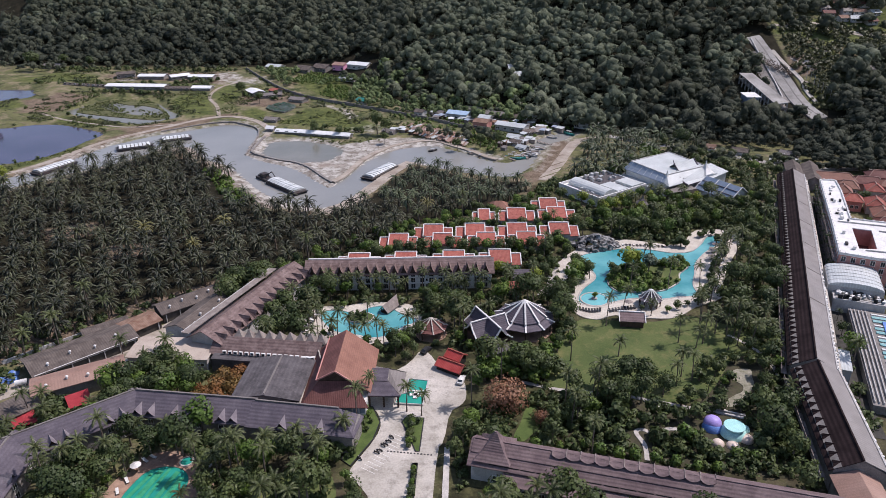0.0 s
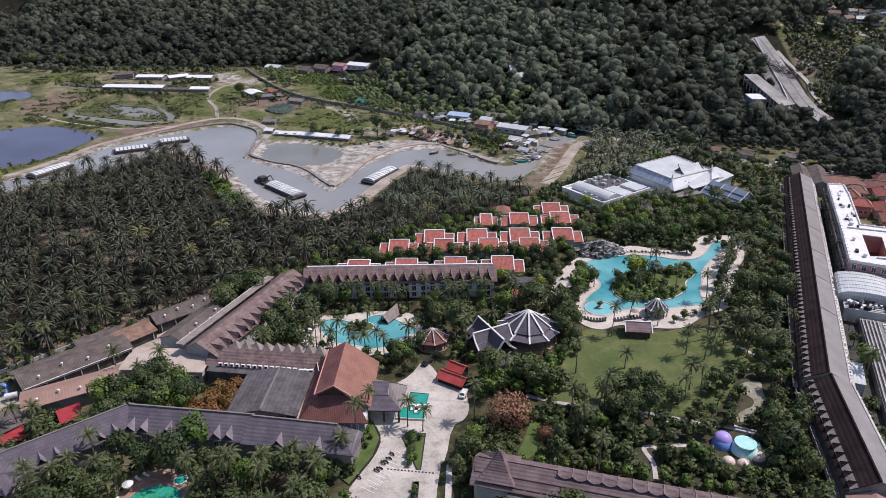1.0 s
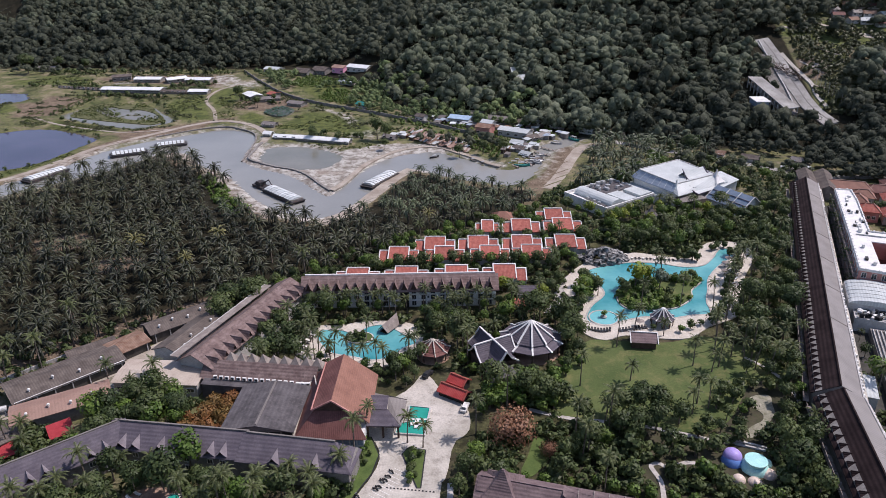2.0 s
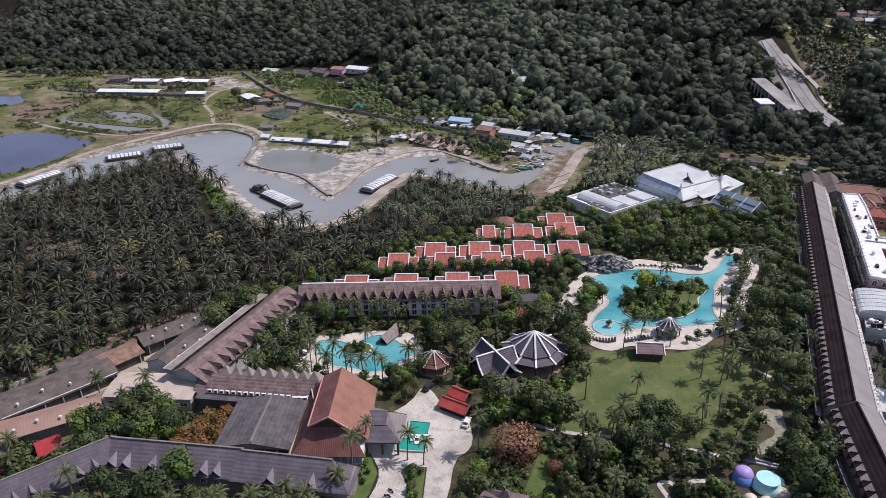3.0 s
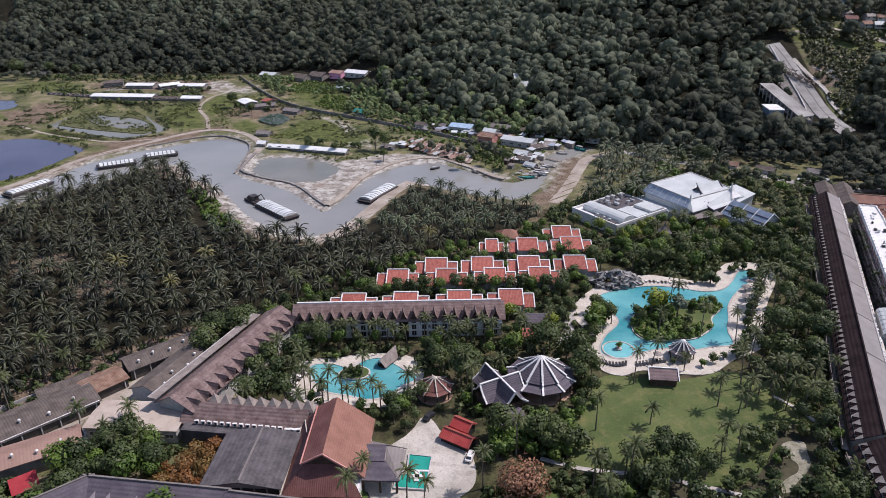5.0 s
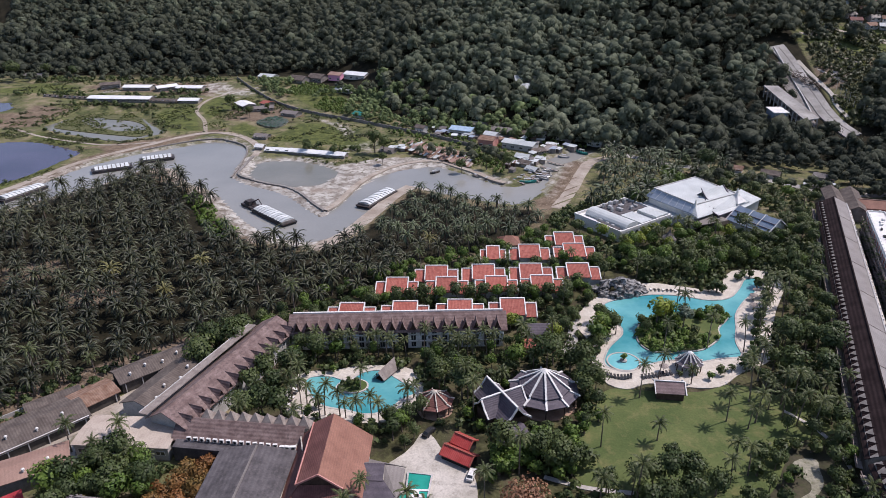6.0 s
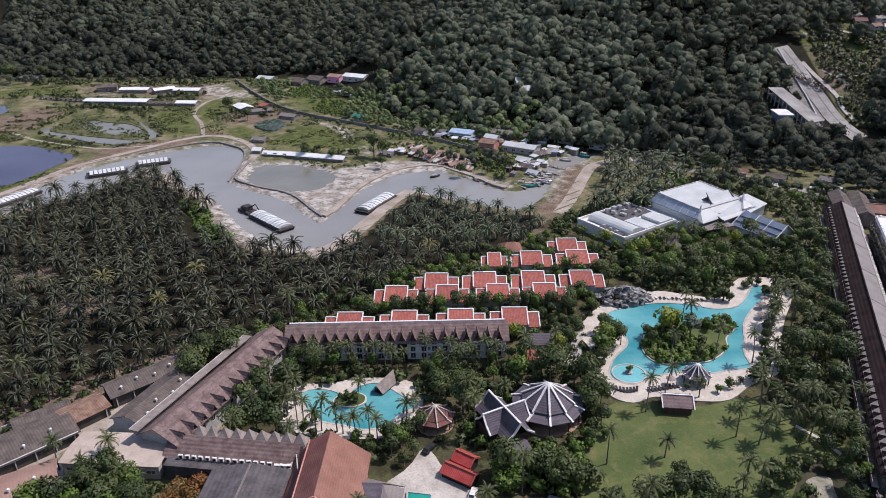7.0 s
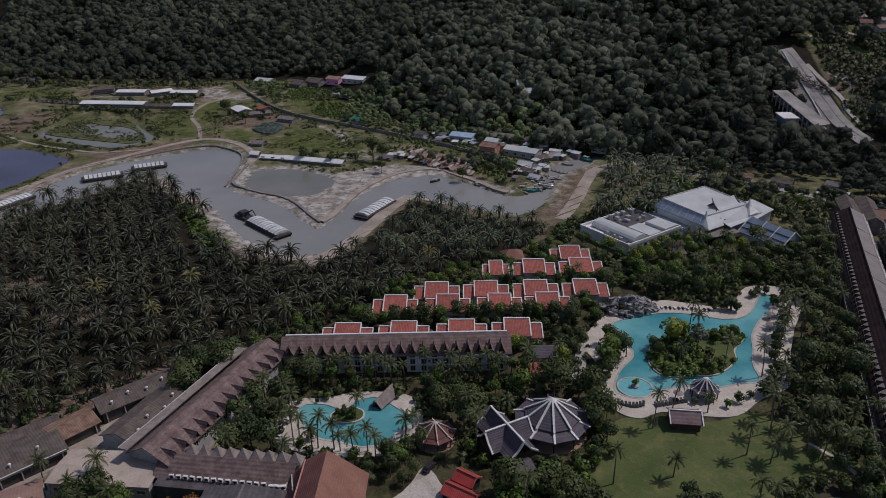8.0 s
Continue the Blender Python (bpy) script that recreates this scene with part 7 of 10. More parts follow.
tagged(plate("shade_soil", smooth_loop([(26, 142), (58, 137), (84, 136), (90, 160), (88, 184), (74, 183), (66, 167), (57, 161.4), (40, 165), (26, 166)], 4), -0.2, 0.07, M["shade_soil"]), "leaf-strewn soil with the garden trees' shade in its dark colour", "ground", kind="structure")
tagged(plate("turf_patch", smooth_loop([(10.5, 147), (13, 145.6), (16.5, 150), (18.4, 154), (17.2, 160), (14.6, 159.4), (12.6, 153)], 4), -0.2, 0.08, M["lawn_green"]), "bright green turf patch", "lawn", kind="structure")
tagged(plate("clearing", smooth_loop([(-60, 112), (-34, 112), (-34, 131), (-48, 132), (-60, 128)], 4), -0.2, 0.08, M["lawn"]), "grassy clearing in the palm garden", "lawn", kind="structure")


def rockery():
    """Tumbled grey rocks behind the lagoon pool."""
    t = thing("rock_waterfall", pose(49.5, 268, 0), "grey-black artificial rock waterfall beside the pool", "rocks")
    rng = random.Random(5)
    for i in range(90):
        a, r = rng.uniform(0, 6.28), math.sqrt(rng.random())
        x, y = 9.2 * r * math.cos(a), 6.0 * r * math.sin(a) + 0.12 * 9 * r * math.cos(a)
        s = rng.uniform(0.7, 1.8)
        bm = bmesh.new()
        bmesh.ops.create_icosphere(bm, subdivisions=2, radius=1.0)
        for v in bm.verts:
            k = 1 + 0.9 * noise.noise(v.co * 1.7 + Vector((i * 7.1, 0, 0))) + 0.5 * noise.noise(v.co * 4.1 + Vector((i * 3.3, 5, 0)))
            v.co = Vector((v.co.x * s * 1.15 * k, v.co.y * s * k, v.co.z * s * 0.75 * k))
        z = max(0.0, 5.2 * (1 - r)) + 0.3
        bmesh.ops.translate(bm, verts=bm.verts, vec=(x, y, z))
        part("boulder", bm, M["rock"], t)
    KEEP_CLEAR.append([(40, 261), (60, 261), (60, 276), (40, 276)])


rockery()


# ---- furniture of the pool decks ----
def lounger_mesh():
    bm = bmesh.new()
    slab(bm, [(-0.33, -1.0, 0.4), (0.33, -1.0, 0.4), (0.33, 0.3, 0.4), (-0.33, 0.3, 0.4)], 0.12)
    slab(bm, [(-0.33, 0.3, 0.4), (0.33, 0.3, 0.4), (0.33, 0.95, 0.78), (-0.33, 0.95, 0.78)], 0.12)
    bed = bpy.data.meshes.new("mattress")
    bm.to_mesh(bed)
    bm.free()
    bm = bmesh.new()
    for x in (-0.3, 0.3):
        for y in (-0.9, 0.25):
            box(bm, x - 0.04, x + 0.04, y - 0.04, y + 0.04, 0, 0.3)
        box(bm, x - 0.05, x + 0.05, -1.0, 0.4, 0.2, 0.3)
    fr = bpy.data.meshes.new("frame")
    bm.to_mesh(fr)
    bm.free()
    fr.materials.append(M["wood"])
    return bed, fr


BED, BED_FRAME = lounger_mesh()
BED_DARK = BED.copy()
BED.materials.append(M["white"])
BED_DARK.materials.append(M["black"])


def lounger(x, y, turn, dark, label, size=0.95):
    t = thing("sun_lounger", pose(x, y, 0.3, 0, 0, turn), label, "sun lounger", "sun loungers")
    s = Matrix.Diagonal((size * 1.1, size, size, 1))
    again("mattress", BED_DARK if dark else BED, t, s)
    again("frame", BED_FRAME, t, s)


for i in range(8):
    lounger(36.6 + i * 0.95, 214.2 - 0.12 * i * (8 - i) * 0.7, 15 - 4 * i, True, "black mesh sun lounger on the pool deck")
for i in range(9):
    lounger(46.6 + i * 1.1, 213.2 + 0.3 * i, 8, True, "black mesh sun lounger on the pool deck")
for i in range(12):
    lounger(61.5 + i * 1.45, 268.6 - 0.12 * i + 0.05 * (i % 3), 185, i % 3 != 0, "sun lounger facing the lagoon pool")
for i in range(11):
    lounger(87.5 + i * 1.5, 231 + i * 3.4, -70 + 5 * math.sin(i), False, "white sun lounger on the cream deck")
for i in range(9):
    lounger(-56.6 + 0.25 * i, 195.5 + i * 1.7, 70 + 6 * math.sin(i * 2), i % 2 == 0, "sun lounger beside the winding pool")
for x, y, r in ((-84, 124, 30), (-83.4, 127.6, 40), (-82, 134.6, 60), (-65.2, 132.8, -40), (-64, 130.6, -35), (-80.6, 136, 70)):
    lounger(x, y, r, False, "white sun lounger on the pink terrace")


def umbrella(x, y, r, material, label):
    t = thing("beach_umbrella", pose(x, y, 0.3), label, "umbrella", "deck umbrellas")
    bm = bmesh.new()
    n = 8
    top = bm.verts.new((0, 0, 2.7))
    low = bm.verts.new((0, 0, 2.55))
    rim = [bm.verts.new((r * math.cos(6.2832 * i / n), r * math.sin(6.2832 * i / n), 2.1)) for i in range(n)]
    for i in range(n):
        bm.faces.new((rim[i], rim[(i + 1) % n], top))
        bm.faces.new((rim[(i + 1) % n], rim[i], low))
    part("canopy", bm, M[material], t)
    bm = bmesh.new()
    tube(bm, [((0, 0, 0), 0.3), ((0, 0, 0.1), 0.3), ((0, 0, 0.12), 0.04), ((0, 0, 2.6), 0.04)], 8)
    part("pole", bm, M["wood"], t)


for x, y in ((53.4, 216.4), (96, 262), (98.5, 266), (93.5, 255)):
    umbrella(x, y, 1.5, "grey_wood", "thatch-brown deck umbrella beside the pool")
umbrella(-82.5, 131, 1.4, "white", "white deck umbrella on the terrace")


def pool_roof():
    """Steep triangular boat-house roof over the winding pool's edge."""
    t = thing("pool_bridge", pose(-30.0, 212.6, 0, 0, 0, 58) @ Matrix.Scale(0.8, 4), "weathered wooden A-frame roof over a pool bridge", "bridge")
    bm = bmesh.new()
    for s in (-1, 1):
        pts = [(-4.2, s * 2.6, 1.0), (3.6, s * 2.6, 1.4), (5.4, 0, 5.4), (-4.6, 0, 4.0)]
        slab(bm, pts if s < 0 else pts[::-1], 0.18)
    part("roof", bm, M["grey_wood"], t)
    bm = bmesh.new()
    box(bm, -4, 4.4, -1.5, 1.5, 0.3, 0.55)
    for x in (-3.6, 0, 3.4):
        for y in (-1.4, 1.4):
            box(bm, x - 0.1, x + 0.1, y - 0.1, y + 0.1, 0, 2.6)
    part("deck_frame", bm, M["wood"], t)


pool_roof()


def playground():
    t = thing("play_sculpture", pose(65.5, 149.8, 0), "pastel fibreglass play sculpture of clustered domes", "playground")
    for x, y, z, r, k, m in ((-2.6, 2.8, 0, 2.6, 0.9, "blue"), (-2.4, 3.4, 1.4, 2.3, 0.8, "purple"), (2.2, 0.6, 0, 3.4, 0.75, "aqua"), (-2.9, -3.4, 0, 1.6, 0.8, "cream"), (0.6, -4.2, 0, 1.7, 0.7, "cream"), (4.8, -1.6, 0, 2.0, 0.7, "cream"), (5.6, 2.2, 0, 1.4, 1.0, "aqua")):
        bm = bmesh.new()
        rings = []
        for j in range(7):
            a = 1.5708 * j / 6
            rings.append(((x, y, z + r * k * math.sin(a)), max(r * math.cos(a), 0.05)))
        tube(bm, [((x, y, z - 0.3), r * 1.02)] + rings, 20)
        part("dome", bm, M[m], t, smooth=True)
    bm = bmesh.new()
    tube(bm, [((2.2, 0.6, 2.3), 2.6), ((2.2, 0.6, 2.75), 2.7), ((2.2, 0.6, 2.8), 2.3)], 20)
    part("cap_rim", bm, M["aqua"], t)
    KEEP_CLEAR.append([(60, 143), (73, 143), (73, 156), (60, 156)])


playground()


# ---- vehicles on the forecourt ----
def motorbike(x, y, turn):
    t = thing("motorbike", pose(x, y, 0.12, 0, 0, turn), "dark parked motorbike on the concrete forecourt", "motorbike", "parked motorbikes")
    for yy in (-0.62, 0.62):
        bm = bmesh.new()
        bmesh.ops.create_cone(bm, cap_ends=True, segments=14, radius1=0.3, radius2=0.3, depth=0.12, matrix=pose(0, yy, 0.3, 0, 90, 0))
        part("wheel", bm, M["black"], t)
    bm = bmesh.new()
    slab(bm, [(-0.14, -0.6, 0.72), (0.14, -0.6, 0.72), (0.14, 0.1, 0.8), (-0.14, 0.1, 0.8)], 0.14)
    part("seat", bm, M["black"], t)
    bm = bmesh.new()
    box(bm, -0.13, 0.13, -0.4, 0.3, 0.3, 0.62)
    bar(bm, (0, 0.62, 0.3), (0, 0.42, 1.0), 0.1, 0.1)
    part("body", bm, M["hull"], t)
    bm = bmesh.new()
    bar(bm, (-0.36, 0.38, 1.02), (0.36, 0.38, 1.02), 0.05, 0.05)
    part("handlebar", bm, M["steel"], t)


for i in range(6):
    motorbike(-24.4 + i * 0.62, 139.8 + i * 1.1 + 0.5 * math.sin(i * 4.0), 62 + 14 * math.sin(i * 2.1))
motorbike(-28.4, 137.4, 50)


def car(x, y, z, turn, material, label):
    t = thing("car", pose(x, y, z, 0, 0, turn), label, "car", "parked cars")
    bm = bmesh.new()
    prof = [(-2.1, 0.35), (2.1, 0.35), (2.15, 0.75), (1.2, 0.95), (0.6, 1.42), (-1.2, 1.45), (-1.9, 0.98), (-2.15, 0.9)]
    a, b = ([bm.verts.new((px, s * (0.82 if pz < 1 else 0.66), pz)) for px, pz in prof] for s in (-1, 1))
    bm.faces.new(a), bm.faces.new(b[::-1])
    for i in range(len(prof)):
        j = (i + 1) % len(prof)
        bm.faces.new((a[j], a[i], b[i], b[j]))
    part("body", bm, M[material], t)
    bm = bmesh.new()
    slab(bm, [(1.12, -0.68, 1.0), (1.12, 0.68, 1.0), (0.66, 0.6, 1.41), (0.66, -0.6, 1.41)], 0.03)
    slab(bm, [(-1.25, -0.6, 1.46), (-1.25, 0.6, 1.46), (-1.82, 0.66, 1.06), (-1.82, -0.66, 1.06)], 0.03)
    part("windscreen", bm, M["glass"], t)
    for px in (-1.3, 1.3):
        for s in (-0.8, 0.8):
            bm = bmesh.new()
            bmesh.ops.create_cone(bm, cap_ends=True, segments=14, radius1=0.32, radius2=0.32, depth=0.2, matrix=pose(px, s, 0.32, 90, 0, 0))
            part("wheel", bm, M["black"], t)


car(-3.7, 171.0, 0.12, 75, "white", "white car parked at the forecourt edge")
car(-9.0, 179.2, 0.12, 40, "teal", "green and white service cart near the red shelters")
car(-15.2, 186.4, 0.12, 60, "black", "dark cart parked by the pool path")


# parking lines and the drive's speed hump
def markings():
    for i in range(12):
        bm = bmesh.new()
        x, y = -27.6 + i * 0.62, 134.6 + i * 1.15
        bar(bm, (x, y, 0.125), (x + 3.6, y - 2.0, 0.125), 0.12, 0.012)
        ob = link_mesh("bay_line", bm, M["white"])
        tagged(ob, "faded white parking bay line on concrete", "road marking", "bay lines", "structure")
    bm = bmesh.new()
    for i in range(14):
        a = Vector((-21.7, 140.6, 0)).lerp(Vector((-10.5, 139.6, 0)), i / 13)
        box(bm, a.x - 0.22, a.x + 0.22, a.y - 0.2, a.y + 0.2, 0.05, 0.19)
    tagged(link_mesh("speed_hump", bm, M["black"]), "dotted black speed hump across the drive", "speed hump", kind="structure")


markings()


# ---- river craft ----
def barge(x, y, turn, length, label, covers=True, tug=False):
    """A flat barge: black hull with raked ends, a coaming and a row of pale hatch covers."""
    t = thing("barge", pose(x, y, -1.0, 0, 0, turn), label, "barge", "river barges")
    h, w = length / 2, 3.9
    bm = bmesh.new()
    prof = [(-h, 1.5), (-h + 1.6, -0.5), (h - 1.6, -0.5), (h, 1.5)]
    a, b = ([bm.verts.new((px, s * w, pz)) for px, pz in prof] for s in (-1, 1))
    bm.faces.new(a), bm.faces.new(b[::-1])
    for i in range(4):
        j = (i + 1) % 4
        bm.faces.new((a[j], a[i], b[i], b[j]))
    part("hull", bm, M["hull"], t)
    bm = bmesh.new()
    box(bm, -h + 1.4, h - 1.4, -w + 0.5, w - 0.5, 1.5, 2.3)
    part("coaming", bm, M["plaster_dark"], t)
    if covers:
        n = max(4, int(length / 2.6))
        step_x = (length - 3.4) / n
        bm = bmesh.new()
        e = step_x * 0.38
        pts = [(-w + 0.3, 2.25), (-w * 0.5, 2.95), (0, 3.15), (w * 0.5, 2.95), (w - 0.3, 2.25)]
        ra, rb = ([bm.verts.new((s * e, py, pz)) for py, pz in pts] for s in (-1, 1))
        bm.faces.new(ra), bm.faces.new(rb[::-1])
        for i in range(5):
            j = (i + 1) % 5
            bm.faces.new((ra[j], ra[i], rb[i], rb[j]))
        first = part("hatch_cover", bm, M["hatch"], t)
        first.location.x = -h + 1.7 + step_x / 2
        for i in range(1, n):
            again("hatch_cover", first.data, t, pose(-h + 1.7 + step_x * (i + 0.5), 0, 0.06 * (i % 2)))
    if tug:
        bm = bmesh.new()
        box(bm, -h - 12, -h - 1.5, -2.6, 2.6, -0.4, 1.3)
        box(bm, -h - 9, -h - 5, -1.8, 1.8, 1.3, 3.4)
        box(bm, -h - 11.6, -h - 9.6, -1.2, 1.2, 1.3, 2.0)
        part("dredger_deck", bm, M["hull"], t, "dark dredger moored at the end")
        bm = bmesh.new()
        bar(bm, (-h - 5, 0, 2.6), (-h - 1, 1.4, 5.2), 0.4, 0.5)
        bar(bm, (-h - 1, 1.4, 5.2), (-h + 1, 1.8, 2.6), 0.3, 0.4)
        part("boom", bm, M["hull"], t)


barge(-100, 340.4, -43, 29, "black barge with a row of pale hatch covers", tug=True)
barge(-53.6, 364.6, 64, 27, "black barge with a white covered hold")
barge(-215.5, 412.5, 30, 22, "black barge with pale hatch covers moored in line")
barge(-197, 431.5, 27, 20, "black barge with pale hatch covers moored in line")
barge(-243.2, 370.5, 68, 26, "black barge with pale hatch covers beside the palms")


def boat(x, y, turn, s, material, label):
    t = thing("boat", pose(x, y, -0.95, 0, 0, turn), label, "boat", "moored boats")
    bm = bmesh.new()
    rows = []
    for k in range(9):
        u = -1 + k / 4
        w = 0.9 * (1 - abs(u) ** 2.4) + 0.06
        z = 0.75 + 0.5 * u * u
        rows.append([bm.verts.new((u * 3.6 * s, q * w * s, zz * s)) for q, zz in ((-1, z), (-0.6, 0.1), (0.6, 0.1), (1, z), (0.8, z - 0.1), (0, 0.35), (-0.8, z - 0.1))])
    for a, b in zip(rows, rows[1:]):
        for i in range(7):
            j = (i + 1) % 7
            bm.faces.new((a[i], a[j], b[j], b[i]))
    bm.faces.new(rows[0]), bm.faces.new(rows[-1][::-1])
    bmesh.ops.recalc_face_normals(bm, faces=bm.faces)
    part("hull", bm, M[material], t)
    bm = bmesh.new()
    slab(bm, [(-1.8 * s, -0.8 * s, 2.0 * s), (1.2 * s, -0.8 * s, 2.0 * s), (1.2 * s, 0.8 * s, 2.0 * s), (-1.8 * s, 0.8 * s, 2.0 * s)], 0.1)
    for px in (-1.6, 1.0):
        for py in (-0.7, 0.7):
            box(bm, (px - 0.04) * s, (px + 0.04) * s, (py - 0.04) * s, (py + 0.04) * s, 0.5 * s, 1.95 * s)
    part("awning", bm, M["steel"], t)


rb = random.Random(11)
for x, y, s, m in ((20, 396, 1.0, "teal"), (24, 392, 1.3, "teal"), (27, 399, 0.9, "grey_wood"), (31, 402, 1.0, "steel"), (29, 395, 0.8, "hull"), (34, 406, 0.9, "grey_wood"), (33, 398, 0.9, "plaster"), (37, 412, 0.9, "steel"), (30, 408, 0.8, "hull"), (35, 400, 0.9, "steel"), (26, 405, 0.8, "rust"), (48, 438, 1.0, "plaster"), (60, 446, 1.3, "teal"), (-27, 408, 0.9, "hull"), (22, 402, 0.8, "rust"), (-4, 402, 0.8, "grey_wood"), (2, 397, 0.8, "grey_wood")):
    boat(x, y, rb.uniform(-60, 60), s, m, "small wooden fishing boat with a flat awning")


# ---- far fields: sheds, village, walls ----
def far_house(a, b, w, eave, ridge, wall, roof, label, group):
    z = min(land(*a), land(*b))
    t, h = house("farm_shed" if "shed" in label else "village_house", a, b, w, w, eave, ridge, wall, roof, label, "shed" if "shed" in label else "house", group, over=0.6, z0=z)
    n = max(2, int(h / 2.2))
    for i in range(n):
        put_window(WIDE, t, pose(-h + 1.8 + i * (2 * h - 3.6) / (n - 1), -w - 0.04, 1.0))


def farm():
    shed = "low farm shed with a long pale sheet roof"
    for a, b, w, z, roof in (((-314, 577), (-262, 573), 5.5, 4.2, "white_roof"), ((-303, 613), (-279, 612), 5, 4.0, "white_roof"), ((-273, 606), (-260, 616), 5, 4.4, "white_roof"), ((-256, 610), (-234, 609), 5, 4.0, "white_roof"), ((-238, 570), (-222, 569), 4, 3.6, "white_roof"), ((-326, 616), (-312, 622), 6, 5.0, "fibre"), ((-186, 560), (-176, 548), 5, 4.6, "white_roof"), ((-175, 543), (-158, 549), 3.5, 3.6, "grey_sheet"), ((-146, 535), (-134, 530), 4, 3.6, "grey_sheet"), ((-420, 662), (-402, 661), 5, 4.5, "grey_sheet"), ((-168, 560), (-162, 556), 4, 4.2, "red_tile"), ((-134, 447.5), (-118, 444.5), 2.4, 3.0, "white_roof"), ((-117, 443.5), (-82, 434.5), 3.2, 3.4, "white_roof"), ((-150, 478), (-141, 476), 3.5, 3.2, "grey_sheet"), ((-142, 452.5), (-137, 451.5), 2.2, 3.6, "white_roof"), ((-262, 571), (-240, 569), 3.2, 3.0, "fibre"), ((-360, 590), (-318, 580), 2.0, 2.2, "fibre")):
        far_house(a, b, w, z - 1.2, z, "plaster_dark", roof, shed, "farm sheds")


farm()


def village():
    lab = "small riverside village house with a sheet-metal roof"
    for a, b, w, z, wall, roof in (((-20, 489), (-6, 483), 5, 5.4, "plaster", "blue_roof"), ((-1, 462), (8, 458), 4.5, 6.4, "terracotta_wall", "rust"), ((2, 470), (9, 466), 3, 7.0, "plaster", "white_metal"), ((14, 459), (32, 449), 4.5, 5.4, "plaster", "white_metal"), ((5, 488), (22, 480), 5, 5.0, "plaster_dark", "grey_sheet"), ((22, 482), (32, 477), 3.4, 4.0, "plaster_dark", "fibre"), ((36, 480), (44, 476), 3.5, 4.4, "plaster", "white_metal"), ((48, 474), (56, 470), 3, 4, "plaster", "grey_sheet"), ((20, 432), (27, 428), 3, 4, "plaster", "white_metal"), ((29, 440), (36, 444), 3, 4, "plaster_dark", "fibre"), ((36, 444), (44, 450), 2.6, 3.8, "plaster_dark", "grey_sheet"), ((21, 421), (27, 417), 2.6, 3.6, "plaster", "fibre"), ((25, 412), (30, 408), 2.4, 3.4, "plaster_dark", "white_metal"), ((-8, 498), (2, 494), 3.4, 4.4, "plaster", "grey_sheet"), ((-30, 494), (-24, 490), 3, 4.0, "plaster_dark", "grey_sheet"), ((-44, 492), (-38, 488), 2.6, 5.4, "plaster", "fibre"), ((-92, 530), (-84, 524), 3, 4.2, "plaster", "teal"), ((66, 462), (74, 458), 3, 4.2, "plaster", "white_metal"), ((76, 464), (82, 470), 3, 4.2, "plaster", "blue_roof"), ((-62, 448), (-54, 444), 2.6, 3.0, "plaster_dark", "grey_sheet"), ((150, 402), (158, 398), 3, 4.0, "plaster", "fibre"), ((166, 386), (178, 380), 3, 3.6, "plaster", "white_metal"), ((135, 412), (142, 408), 2.6, 3.6, "plaster", "rust"), ((176, 398), (184, 392), 2.6, 3.6, "plaster_dark", "grey_sheet")):
        far_house(a, b, w, z - 1.4, z, wall, roof, lab, "riverside village")
    # collapsing rows of rusty sheet roofs
    rng = random.Random(3)
    for r in range(6):
        for i in range(11):
            x, y = -45 + i * 3.3 + r * 1.0 + rng.uniform(-0.7, 0.7), 462 - i * 2.5 - r * 4.2 + rng.uniform(-0.8, 0.8)
            t = thing("ruined_shed", pose(x, y, land(x, y), 0, 0, -35 + rng.uniform(-14, 14)), "collapsing shed with loose rusty and white roof sheets", "shed", "ruined sheds")
            zz = rng.uniform(1.6, 2.8)
            for q in range(2):
                bm = bmesh.new()
                x0 = -1.7 + 1.75 * q + rng.uniform(-0.2, 0.2)
                slab(bm, [(x0, -2.0, zz - 0.9 + rng.uniform(-0.3, 0.3)), (x0 + 1.6, -2.0, zz - 0.9 + rng.uniform(-0.3, 0.3)), (x0 + 1.6, 2.0, zz + rng.uniform(-0.3, 0.4)), (x0, 2.0, zz + rng.uniform(-0.4, 0.2))], 0.08)
                part("roof_sheet", bm, M[rng.choice(("rust", "pink_sheet", "pink_sheet", "white_metal", "pink_sheet", "beige_sheet"))], t)
            bm = bmesh.new()
            for px in (-1.6, 1.6):
                box(bm, px - 0.1, px + 0.1, -1.9, -1.7, -0.2, zz - 1.0)
                box(bm, px - 0.1, px + 0.1, 1.6, 1.8, -0.2, zz - 0.4)
            part("post_frame", bm, M["wood"], t)
    # shacks, awnings and jetties crowded along the bank
    rng = random.Random(9)
    for i in range(84):
        u = rng.random()
        if i >= 46:
            x, y = -34 + 92 * u, 496 - 34 * u + rng.uniform(-14, 9)
        elif i < 22:
            x, y = 14 + 32 * u + rng.uniform(-3, 3), 408 + 44 * u + rng.uniform(-6, 8)
        elif i < 38:
            x, y = -36 + 78 * u, 492 - 32 * u + rng.uniform(-10, 6)
        else:
            x, y = -58 + 20 * u, 452 - 6 * u + rng.uniform(-5, 5)
        if gap(np.array([x]), np.array([y]), RIVER)[0] < 1.5:
            continue
        t = thing("shack", pose(x, y, land(x, y), 0, 0, -30 + rng.uniform(-25, 25)), "tiny riverside shack under a loose sheet roof", "shack", "riverside shacks")
        w, d, z = rng.uniform(1.4, 2.8), rng.uniform(1.2, 2.2), rng.uniform(2.0, 3.2)
        bm = bmesh.new()
        slab(bm, [(-w, -d, z - 0.4), (w, -d, z - 0.4), (w, d, z + 0.2), (-w, d, z + 0.2)], 0.1)
        part("roof_sheet", bm, M[rng.choice(("grey_sheet", "white_metal", "rust", "blue_pale", "white_metal", "white_metal", "hatch"))], t)
